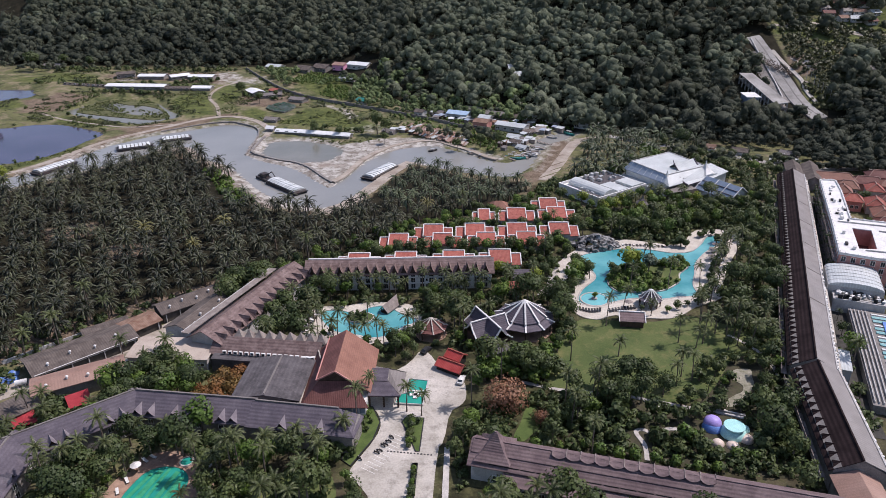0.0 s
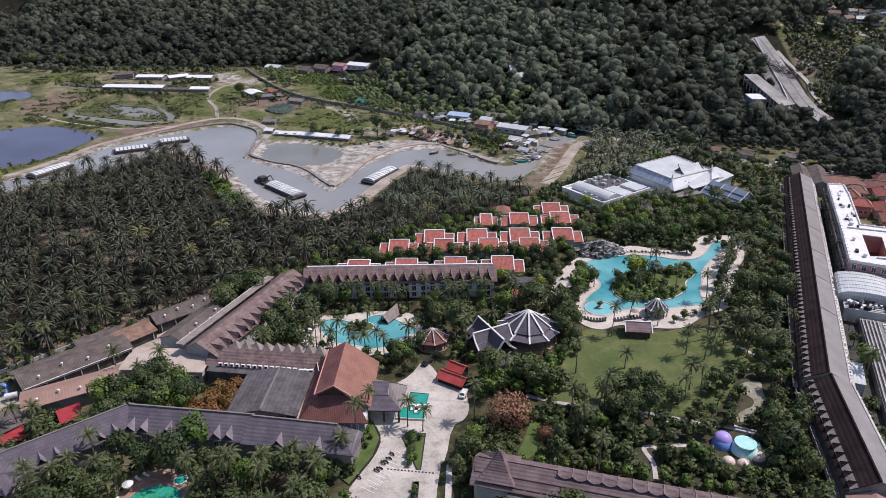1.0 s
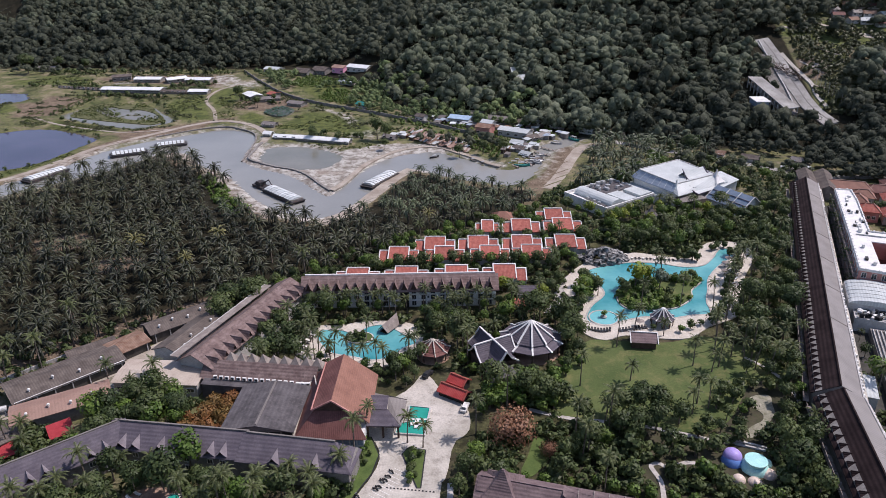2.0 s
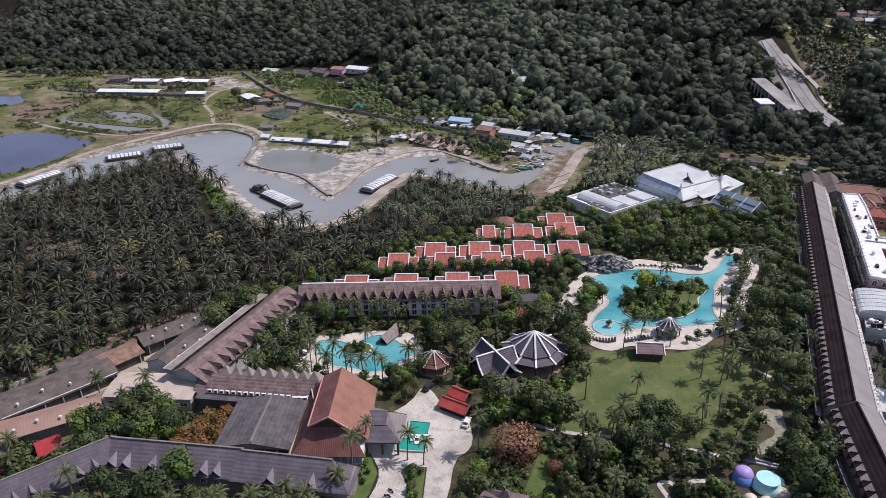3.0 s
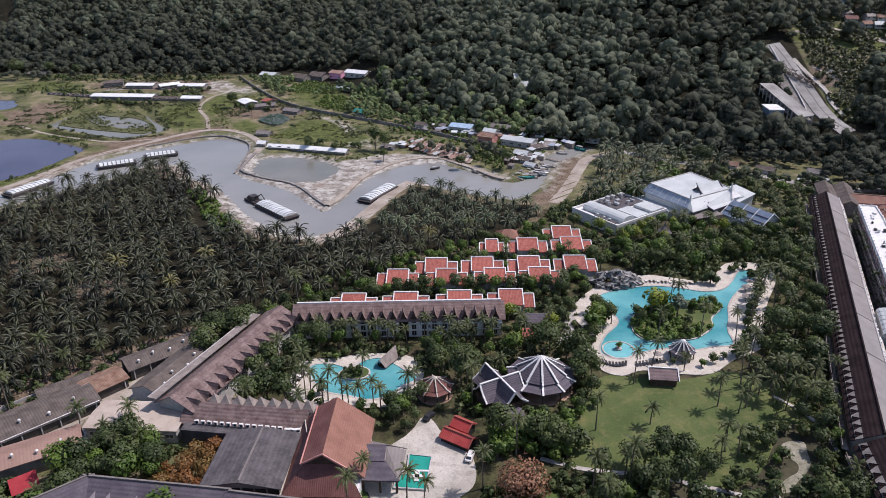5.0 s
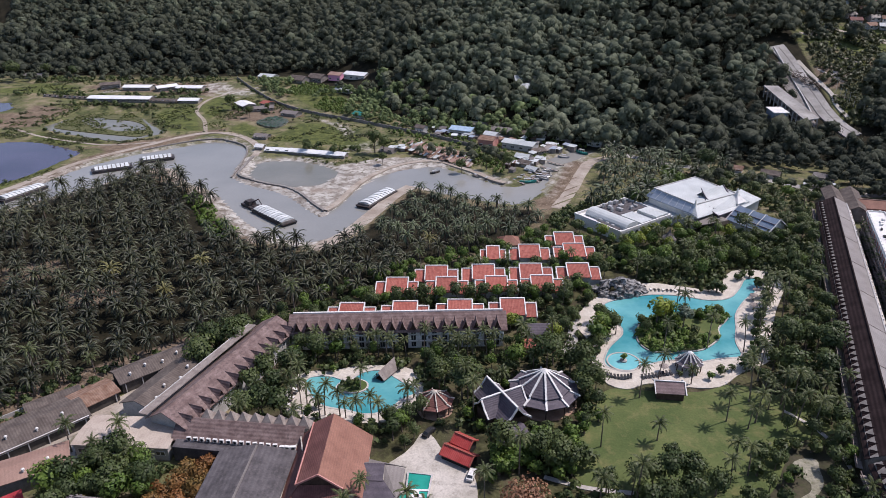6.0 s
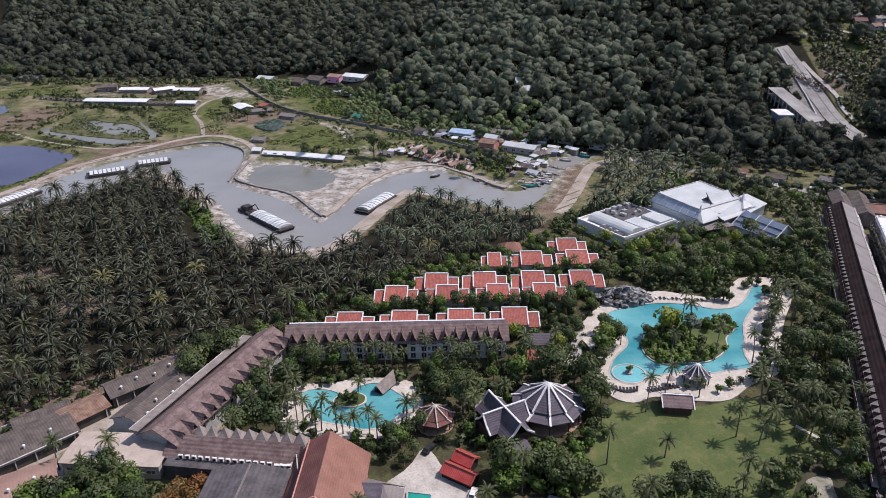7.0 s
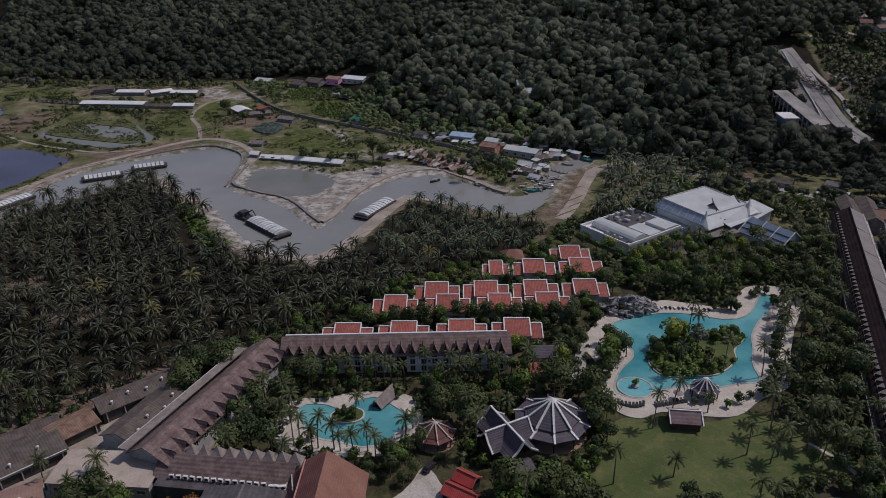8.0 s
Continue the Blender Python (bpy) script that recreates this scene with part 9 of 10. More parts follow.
for x, y, k in ((-118.8, 153.4, 4), (-107.6, 176.4, 0), (-98.9, 173.4, 2), (-94.9, 178.6, 2), (-121.4, 141.8, 4), (-119.3, 137.0, 4), (-103.6, 150.4, 4), (-114.6, 147.6, 4), (-124.6, 140.2, 2)):
    coco(x, y, k)
for x, y, k in ((-84.6, 117.6, 4), (-66.2, 119.6, 4), (-63.4, 126.6, 2), (-70.8, 136.8, 4), (-85.4, 130.8, 2), (-76.2, 113.6, 4)):
    coco(x, y, k)
for x, y, k, s in ((-87.0, 125.6, 4, 0.55), (-61.6, 131.8, 0, 0.7), (-66.8, 138.6, 2, 0.8), (-78.8, 140.2, 3, 0.7), (-88.6, 119.4, 5, 0.6), (-60.6, 121.4, 2, 0.7), (-27.6, 124.2, 2, 0.7), (-30.4, 129.4, 4, 0.6), (-26.4, 119.4, 0, 0.7)):
    broad(x, y, k, s)
for x, y, k in ((-50.3, 196.6, 2), (-40.2, 192.6, 0), (-31.4, 192.2, 2), (-20.6, 201.4, 4), (-28.6, 187.7, 0), (-45.0, 189.5, 2), (-22.0, 197.0, 4), (-54.6, 203.6, 2), (-55.4, 199.4, 4)):
    coco(x, y, k)
for x, y, s in ((-105.2, 158.8, 1.1), (-107.4, 149.8, 1.3), (-112.6, 150.0, 1.4), (-114.4, 147.2, 1.5), (-116.6, 152.6, 1.5), (-117.6, 149.6, 1.4), (-126.0, 141.0, 1.5), (-122.8, 141.6, 1.2), (-115.6, 142.6, 1.4), (-112.4, 145.2, 1.3), (-118.4, 156.4, 1.2), (-105.6, 152.4, 1.2), (-115.0, 155.4, 1.2), (-109.0, 147.0, 1.3), (-119.0, 143.0, 1.2)):
    bush(x, y, s, k=rp.choice((0, 2)))
for x, y, s in ((-66.8, 160.2, 0.6), (-66.6, 165.0, 0.55), (-78.6, 157.8, 0.55), (-82.4, 157.0, 0.45), (-79.2, 163.4, 0.4), (-72, 158.5, 0.62), (-68.6, 162, 0.62), (-73.8, 163.6, 0.62), (-69.4, 166.6, 0.6), (-74.2, 168.4, 0.6), (-70, 171, 0.55), (-76.4, 160.4, 0.5), (-68.4, 157.4, 0.5)):
    plant("dry_creeper_tree", GOLD, x, y, rp.uniform(0, 360), s * 1.05, "tree covered with dry orange leaves", "tree", "dry trees", -1.2)
for x, y, k, s in ((-97.4, 165.6, 3, 0.7), (-95.6, 170.6, 1, 0.7), (-88.2, 170.4, 5, 0.7), (-84.4, 161.2, 5, 0.85), (-95.4, 161.4, 5, 0.85), (-90.2, 162.4, 5, 0.75)):
    broad(x, y, k, s)
for x, y, k, s in ((21.5, 174, 2, 0.95), (39, 167.5, 3, 0.9), (43.5, 169, 1, 0.9), (48, 168.5, 3, 0.95), (41, 161.5, 0, 0.9), (46.5, 162.5, 3, 0.9), (36.5, 160, 0, 0.9), (53.5, 166.5, 2, 0.9), (28, 166, 0, 0.8), (-0.8, 148.6, 5, 0.8), (-2.6, 143.8, 1, 0.7), (-4.4, 138.6, 0, 0.62), (1.2, 142.6, 2, 0.85), (4.6, 142.4, 3, 0.7), (21.6, 150.4, 0, 0.8), (20.2, 145, 2, 0.9), (-70.5, 143.8, 5, 1.25), (-54.8, 132.4, 5, 1.0), (-52.7, 123.2, 4, 1.0), (-88.5, 164, 3, 0.9), (-95, 167, 1, 0.8), (-84.6, 168.4, 5, 0.95), (-92, 158.5, 0, 0.9), (-80.6, 159.6, 5, 0.8), (-81, 165, 2, 0.8), (42.6, 222, 4, 0.0)):
    if s:
        broad(x, y, k, s)
bush(42.6, 221.9, 0.7, 0.6, 1)
for x, y, s in ((-40, 206.4, 0.7), (-38, 207.8, 0.6), (-42, 206.8, 0.55), (-37, 205.2, 0.65), (-39, 204.6, 0.5), (-40.6, 208.6, 0.5)):
    bush(x, y, s, 0.5)
for x, y, k, s in ((84.5, 197, 0, 0.7), (88.5, 193, 1, 0.65), (87.6, 201, 3, 0.7), (90.6, 207, 0, 0.75), (85.6, 206.6, 2, 0.8), (80.6, 210.4, 0, 0.6), (84.6, 188, 3, 0.6), (91, 186, 1, 0.6), (92, 198, 2, 0.8), (79.4, 190.4, 2, 0.6)):
    broad(x, y, k, s)
for x, y, k in ((78.4, 204.6, 2), (82.4, 202, 0), (80.6, 196.4, 2), (86.4, 191, 0), (89.4, 203.4, 2)):
    coco(x, y, k)
for x, y, s in ((-31.4, 141.5, 1.1), (-32.6, 144.6, 1.3), (-31.8, 147.6, 1.0), (-30.2, 150.6, 0.8), (-28.6, 153.6, 0.7), (-29.8, 156.2, 0.9), (-30.6, 139.0, 0.8), (-33.6, 139.8, 1.2), (-28.2, 148.4, 0.55), (-27.6, 151.4, 0.5), (-16.2, 147.4, 0.6), (-15.4, 144.4, 0.5), (-14.6, 151.8, 0.6), (-16.8, 152.6, 0.7), (-34.5, 136.6, 1.3), (-36.4, 138.4, 1.4)):
    bush(x, y, s, 0.1)
for x, y, s in ((28, 196, 1.2), (29, 201.5, 1.4), (28.5, 207, 1.3), (25.5, 192.4, 1.1), (21, 189.6, 1.2), (16.6, 188.6, 1.0), (12, 188, 1.1), (22.6, 186, 1.3), (26, 188, 1.2), (18.5, 184.6, 1.1), (27, 211.5, 1.2), (22, 214.5, 1.1), (30.5, 193, 1.1), (-1.5, 188.5, 1.1), (-4.5, 192.5, 1.2), (-3.5, 197.5, 1.1), (0.5, 203.5, 1.2), (5.5, 206.5, 1.1)):
    bush(x, y, s, 0.0)
for x, y, k, s in ((31.5, 205.5, 1, 0.75), (30.5, 198, 3, 0.62), (26.5, 190, 0, 0.5)):
    broad(x, y, k, s)
for x, y, k, s in ((-13.5, 206.5, 1, 0.8), (-15, 212.5, 0, 0.75), (-11, 211, 3, 0.7), (-17.5, 218, 2, 0.8), (-14.5, 219.5, 5, 0.7), (-9.5, 216, 0, 0.7), (-20.5, 190.5, 2, 0.8), (-17.5, 193, 0, 0.7), (-22.5, 187, 5, 0.7), (-19, 184.5, 2, 0.65), (-24.5, 183.5, 0, 0.7), (-21, 180.5, 2, 0.5), (-26, 188.5, 1, 0.6),
                   (-40, 251.5, 2, 0.95), (-35, 253, 5, 0.7), (-31, 254.4, 0, 0.82), (-26, 255, 2, 0.9), (-21, 256, 2, 1.0), (-16, 256, 5, 0.8), (-10, 257.4, 0, 0.86), (-5, 257.5, 2, 0.9), (-1, 258, 2, 1.0), (5, 258.6, 4, 1.0), (10, 259, 2, 0.9), (14, 259.5, 0, 0.8), (18, 259, 4, 1.0), (22, 259, 2, 1.0), (27, 255.5, 1, 0.7), (-47, 221.5, 2, 0.6), (-41, 222, 0, 0.5), (-52, 219.5, 5, 0.6), (-35, 223, 2, 0.6), (-27, 222.6, 0, 0.5), (-56, 216, 2, 0.65), (30, 262, 0, 0.7), (33.5, 268, 2, 0.9), (-28, 275, 0, 0.62), (-9, 282.5, 2, 0.7), (8, 284, 0, 0.55), (27, 285, 2, 0.7), (31, 287, 5, 0.8), (43, 284, 1, 0.7), (46, 279, 2, 0.9), (10, 298, 2, 0.7), (27, 300.6, 0, 0.6), (44, 302, 2, 0.8), (22, 310, 1, 0.6), (19, 304, 2, 0.7), (6, 303, 0, 0.55),
                   (62, 281, 3, 0.8), (67, 279, 1, 0.75), (72, 282, 0, 0.85), (77, 279, 2, 0.9), (82, 277.4, 5, 0.9), (87, 282, 3, 0.7), (70, 287, 5, 1.0), (80, 286, 1, 0.8), (92, 291, 0, 0.8), (60, 288, 2, 0.9), (99, 291.6, 3, 0.7), (106, 291, 5, 0.8)):
    broad(x, y, k, s)
for k, (x, y) in enumerate(((42.4, 322.5), (46.1, 317.2), (50.1, 313.3), (54, 308.5), (58.2, 305.3), (64.4, 304.6), (71.7, 310.6), (73.6, 317.6), (78.4, 319), (83.7, 320), (88.1, 321.2), (92.9, 322), (96.8, 319.3), (100.6, 317), (104, 313), (108.2, 310.2), (111.8, 308), (117.7, 309), (124.3, 311.8), (131, 318), (40, 318), (48, 309), (60, 303), (71, 308), (86, 314))):
    if k in (2, 5, 7, 9, 14):
        plant("lime_tree", LIME, x, y, 40 * k, 0.7 + 0.1 * (k % 3), "rounded lime-green leafy tree beside the white halls", "tree", "lime-green trees")
    else:
        broad(x, y, (0, 4, 2, 5, 5)[k % 5], 0.6 + 0.12 * (k % 3))
for x, y in ((90, 323.5), (84.6, 322.4), (99, 321), (113.5, 312)):
    coco(x, y, 2, 0.9)
for x, y, s in ((-259, 348, 1.2), (-264, 352, 0.9), (-255, 342, 0.8)):
    plant("lime_tree", LIME, x, y, rp.uniform(0, 360), s, "rounded yellow-green tree at the edge of the palms", "tree", "lime-green trees")
for x, y, s in ((99.4, 259.6, 1.3), (100.8, 263, 1.1), (100.5, 270.8, 1.4), (97.6, 256.4, 1.2), (92.4, 247.4, 1.3), (94, 250.4, 1.0), (88, 236.4, 1.2), (86.6, 231.4, 1.3), (104, 271, 1.3), (106, 276, 1.4), (85, 267.7, 1.5), (86.8, 267.2, 1.2), (97.4, 279, 1.2), (95.6, 277.6, 1.0), (90.4, 242, 1.3), (80.4, 221, 1.4), (83, 224.6, 1.3), (78, 218.4, 1.3)):
    bush(x, y, s, 0.3, 0 if x > 86 else 2)
for x, y, k in ((101, 265, 2), (98, 257.6, 4), (94.6, 248.6, 2), (89.6, 239, 0), (87, 229, 2), (83.4, 221.8, 0), (105, 274, 4)):
    coco(x, y, k, z=0.2)
for x, y in ((57.6, 214.2), (66, 213), (70, 215.5), (74, 217.5), (85, 231.5), (87, 237), (90, 243.6), (98, 268.6), (94, 266.5), (89, 258.5), (92.6, 262.4), (101, 280), (79, 267.5), (82, 268), (-47, 196.5), (-49.5, 194.8), (-54, 211.6), (-46, 213.4), (-23, 192.6)):
    if not inside(x, y, grown(smooth_loop(RIGHT_POOL, 3), 1.0)):
        bush(x, y, rp.uniform(0.6, 1.0), 0.3)
for x, y in [(-31.4 + 0.3 * i, 137.5 + i * 2.1) for i in range(9)] + [(-14.4, 122 + i * 1.7) for i in range(8)] + [(-16.6 + 0.25 * (i % 3), 142 + i * 1.3) for i in range(8)]:
    bush(x, y, rp.uniform(0.4, 0.75), 0.2)


def scatter(loop, pitch, rng, jitter=0.42):
    xs, ys = [p[0] for p in loop], [p[1] for p in loop]
    y, row = min(ys), 0
    while y < max(ys):
        x = min(xs) + (pitch / 2 if row % 2 else 0)
        while x < max(xs):
            px, py = x + rng.uniform(-jitter, jitter) * pitch, y + rng.uniform(-jitter, jitter) * pitch
            if inside(px, py, loop):
                yield px, py
            x += pitch
        y += pitch * 0.87
        row += 1


for x, y in scatter([(0, 168), (9, 172), (20, 170), (24, 178), (22, 186), (13, 186.5), (10, 181), (2, 180), (-1, 174)], 2.9, rp, 0.5):
    bush(x, y, rp.uniform(1.0, 1.6), k=1)
GARDENS = [
    ([(-46, 183), (-72, 186), (-60, 222), (8, 228), (26, 222), (34, 205), (22, 190), (20, 168), (34, 165), (60, 160), (72, 166), (92, 190), (90, 205), (84, 214), (92, 232), (103, 254), (113, 272), (112, 288), (96, 288), (60, 277), (46, 290), (58, 303), (84, 318), (92, 316), (132, 345), (150, 338), (90, 172), (82, 130), (60, 126), (8, 140), (0, 146), (0, 160), (-3, 172), (-10, 190), (-24, 190), (-26, 180)], 6.6, 0.3),
    ([(-110, 112), (-104, 128), (-90, 143), (-60, 140), (-34, 137), (-33, 112)], 6.0, 0.5),
    ([(-118, 150), (-100, 172), (-80, 173), (-68, 174), (-66, 158), (-90, 157), (-104, 146)], 6.0, 0.2),
    ([(-66, 234), (8, 238), (28, 228), (40, 262), (46, 292), (44, 312), (20, 320), (-8, 302), (-38, 278), (-80, 240)], 5.6, 0.12),
    ([(8, 150), (60, 142), (58, 160), (20, 166), (0, 160)], 8.0, 0.3),
    ([(0, 112), (84, 104), (80, 110), (2, 126)], 5.6, 0.25),
    ([(-150, 162), (-136, 158), (-131, 171), (-119, 190), (-108, 206), (-97, 222), (-108, 220), (-150, 196)], 10.5, 0.95),
    ([(-20, 222), (24, 222), (20, 240), (12, 228)], 6, 0.5),
    ([(104, 172), (116, 178), (120, 190), (112, 190)], 6, 0.3),
    ([(130, 345), (165, 350), (170, 376), (110, 412), (60, 350), (84, 352)], 7.5, 0.2),
    ([(-96, 222), (-74, 196), (-70, 226), (-62, 238), (-78, 240)], 5.5, 0.05)]
KEEP_CLEAR += [[(-60, 221), (6, 225), (6, 231), (-60, 227)], [(6, 180), (26, 183), (31, 198), (24, 196), (8, 190)], [(-13, 170), (3, 168), (3, 186), (-12, 189)], [(-6, 152), (8, 142), (22, 140), (24, 160), (16, 172), (-2, 172)], [(-79, 154), (-66, 154), (-66, 176), (-78, 176)], [(-117, 144), (-104, 144), (-101, 158), (-114, 162)], [(24, 136), (62, 128), (70, 144), (56, 158), (34, 158), (24, 148)], [(58, 130), (76, 130), (74, 158), (58, 158)], [(66, 156), (84, 160), (90, 182), (72, 180)], [(43, 150), (62, 148), (66, 158), (60, 162), (44, 167)], [(40, 138), (48, 138), (60, 158), (40, 156)], [(10, 140), (24, 140), (25, 152), (10, 153)]]
spots = [(x, y, share) for lp, pitch, share in GARDENS for x, y in scatter(lp, pitch, rp) if free(x, y)]
rp.shuffle(spots)
spots.sort(key=lambda s: s[1])
trees = palms = 0
REST = []


def before_hotel(x, y):
    return -46 < x < 8 and 204 < y < 229 or -50 < x < -18 and 182 < y < 194


for x, y, share in spots:
    if rp.random() < share:
        coco(x, y, rp.choice((2, 4, 0)) if y > 283 and x > 40 else 4 if before_hotel(x, y) else None)
        palms += 1
    elif trees < 145:
        small = y > 230 and x < 50 or before_hotel(x, y)
        broad(x, y, rp.choice((2, 4, 2, 5)) if small else None, rp.uniform(0.5, 0.72) if small else None)
        trees += 1
    else:
        REST.append((x, y))

isle = [(x, y, 0.3, rp.uniform(0.5, 0.95)) for x, y in scatter(grown(smooth_loop(ISLAND, 2), 0.2), 2.1, rp, 0.5) if not (67 < x < 78 and 236 < y < 247)]
# ---- oil palm estate: the nearest as palms of their own, the rest as one mass ----
CREEPER = [(-150, 372), (-138, 358), (-122, 334), (-108, 316), (-116, 312), (-130, 326), (-142, 346), (-154, 366)]
LANDING = np.array([(-74, 302), (-62, 318), (-53, 344), (-45, 370), (-38, 383)], float)


def off_landing(x, y):
    return not (y > 298 and np.interp(y, LANDING[:, 1], LANDING[:, 0]) - 4 < x < np.interp(y, LANDING[:, 1], LANDING[:, 0]) + 11)


estate = [p for p in scatter(PALM_ESTATE, 9.4, rp, 0.14) if free(*p) and off_landing(*p) and (not inside(*p, CREEPER) or rp.random() < 0.2)]
estate += [p for p in scatter(EAST_PALMS, 11.6, rp, 0.2) if free(*p)]
estate.sort(key=lambda p: p[1])
for x, y in estate[:290]:
    k = rp.randrange(4)
    dry = rp.random() < 0.035
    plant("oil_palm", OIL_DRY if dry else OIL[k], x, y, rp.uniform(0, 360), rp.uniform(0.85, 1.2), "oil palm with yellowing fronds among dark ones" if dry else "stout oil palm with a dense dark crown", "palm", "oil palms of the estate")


def mesh_points(me):
    a = np.empty(len(me.vertices) * 3, np.float32)
    me.vertices.foreach_get("co", a)
    return a.reshape(-1, 3)


def mass(name, items, kinds, corners, material, label, category, rng, soft=False):
    """Many plants joined in one object. items: x, y, z, size."""
    clouds = [mesh_points(k) for k in kinds]
    norms = []
    if soft:
        for k in kinds:
            a = np.empty(len(k.loops) * 3, np.float32)
            k.corner_normals.foreach_get("vector", a)
            norms.append(a.reshape(-1, 3))
    vs, ns, tones = [], [], []
    for x, y, z, s in items:
        i = rng.integers(len(kinds))
        a = rng.uniform(0, 6.2832)
        r = np.array([[np.cos(a), -np.sin(a), 0], [np.sin(a), np.cos(a), 0], [0, 0, 1]])
        sz = s * np.array([rng.uniform(0.9, 1.1), rng.uniform(0.9, 1.1), rng.uniform(0.85, 1.2)])
        vs.append((clouds[i] * sz) @ r.T + np.array([x, y, z]))
        tones.append(np.full(len(clouds[i]), rng.random(), np.float32))
        if soft:
            ns.append(norms[i] @ r.T)
    me = mesh_of(name, np.concatenate(vs), corners, material, np.concatenate(ns) if soft else None)
    me.attributes.new("tone", "FLOAT", "POINT").data.foreach_set("value", np.concatenate(tones))
    return tagged(new(name, me), label, category, kind="stuff")


rg = np.random.default_rng(8)
M["oil_palm_bright"] = leaf_mat("bright_oil_palm_fronds", (0.024, 0.036, 0.018), (0.116, 0.143, 0.075), 0.03, glow=0.06, shine=0.3, spread=(0.35, 1.65), share=0.6)
beyond = [(x, y, land(x, y), rg.uniform(1.15, 1.4) if x > 40 else rg.uniform(0.76, 1.0) if x > -125 and gap(np.array([x]), np.array([y]), RIVER)[0] < 40 else rg.uniform(0.9, 1.26)) for x, y in estate[290:]]
# Fronds are brighter and greener from x = -125 eastwards.
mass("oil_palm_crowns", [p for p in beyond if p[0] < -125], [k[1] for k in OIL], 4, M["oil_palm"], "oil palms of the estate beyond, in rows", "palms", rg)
mass("young_oil_palm_crowns", [p for p in beyond if p[0] >= -125], [k[1] for k in OIL], 4, M["oil_palm_bright"], "brighter, greener oil palms near the river", "palms", rg)
bm = bmesh.new()
for x, y in estate[290:]:
    z = land(x, y)
    tube(bm, [((x, y, z - 0.3), 0.5), ((x, y, z + 3.7), 0.4)], 5)
tagged(link_mesh("oil_palm_trunks", bm, M["trunk"]), "trunks of the oil palms beyond", "palms", kind="stuff")

# ---- understorey and the rest of the garden trees ----
if REST:
    size = [rg.uniform(0.4, 0.62) if y > 230 and x < 50 or before_hotel(x, y) else rg.uniform(0.5, 0.78) if y > 283 else rg.uniform(0.72, 1.05) for x, y in REST]
    light = [noise.noise(Vector((x / 14, y / 14, 4))) > (-0.42 if y > 262 and x < 100 else 0.1 if x < 86 else 0.6) for x, y in REST]
    mass("garden_tree_crowns", [(x, y, land(x, y), s) for (x, y), s, b in zip(REST, size, light) if not b], [k[1] for k in BROAD[:4]], 4, M["leaf"], "crowns of the dense garden trees", "trees", rg, True)
    mass("bright_tree_crowns", [(x, y, land(x, y), s) for (x, y), s, b in zip(REST, size, light) if b], [k[1] for k in BROAD[:4]], 4, M["leaf_bright"], "crowns of lighter yellow-green garden trees", "trees", rg, True)
# planting between the lawn and the low wing, and along the boundary
for x, y, k, s in ((66.6, 168.4, 2, 0.62), (71.4, 170.6, 4, 0.55), (70.6, 175.6, 0, 0.6), (67.6, 177.4, 2, 0.66), (84.6, 176.4, 0, 0.7), (83.2, 170.2, 2, 0.62), (80.2, 164.4, 2, 0.6), (63.6, 163.6, 2, 0.5), (86.6, 181.6, 2, 0.6), (77.4, 160.4, 0, 0.62)):
    broad(x, y, k, s)
for x, y, k, s in ((45.9, 177.4, 0, 0.6), (35.3, 170.6, 2, 0.75), (51.0, 171.4, 2, 0.7), (39.6, 158.8, 3, 0.7), (55.6, 168.6, 2, 0.7), (48.6, 167.2, 0, 0.75), (28.2, 164.4, 1, 0.7), (22.9, 152.6, 2, 0.7)):
    broad(x, y, k, s)
for a, b in (((47.6, 163.4), (54.8, 161.2)), ((48.6, 161.2), (55.2, 159.4)), ((62.0, 161.9), (73.4, 157.6)), ((62.6, 160.2), (72.6, 156.6))):
    bm = bmesh.new()
    bar(bm, (*a, 0.3), (*b, 0.3), 0.55, 0.5)
    tagged(link_mesh("garden_wall", bm, M["plaster"]), "low pale stone seat wall in the garden", "wall", "seat walls")
for x, y, s in ((74.0, 172.6, 1.3), (80.4, 166.6, 1.5), (83.6, 173.6, 1.3), (72.0, 178.6, 1.5), (68.8, 165.6, 1.3), (67.2, 160.4, 1.4), (82.4, 182.4, 1.5), (70.0, 181.4, 1.4), (60.4, 165.4, 1.3), (65.6, 173.6, 1.3), (48.4, 158.2, 1.7), (54.6, 154.4, 1.6), (51.6, 157.4, 1.2), (59.6, 156.4, 1.5), (57.2, 161.6, 1.3), (45.6, 153.6, 1.4), (62.6, 158.6, 1.1), (49.8, 153.4, 1.2), (72.8, 159.6, 1.2), (75.6, 162.2, 1.3), (74.8, 182.2, 1.3), (78.8, 183.0, 1.2)):
    bush(x, y, s, k=rp.choice((0, 2)))
for x, y in ((27.9, 143.4), (32, 141.4), (36.4, 140), (40.2, 139.2), (44.6, 138.6), (49.6, 137.2), (54.3, 136.4), (59.0, 135.8), (65.5, 141), (69.7, 140.6), (8, 144.2), (11, 143.4), (16, 143), (22, 142.4)):
    bush(x, y, rp.uniform(0.75, 1.1), k=1)
for x, y, s in ((38.5, 154.6, 1.9), (35.9, 162.6, 1.5), (24.4, 175.6, 1.8), (24.3, 152.8, 1.7), (47.5, 145.4, 1.6), (30, 152, 1.6), (33, 149, 1.4), (54, 147, 1.6), (57, 143, 1.5), (51, 142, 1.4), (37, 146, 1.6), (27, 158, 1.5), (31.5, 158, 1.6), (60, 139, 1.3), (73, 144, 1.8), (76, 148, 1.9),):
    bush(x, y, s, k=rp.choice((0, 2, 0, 2, 1)))
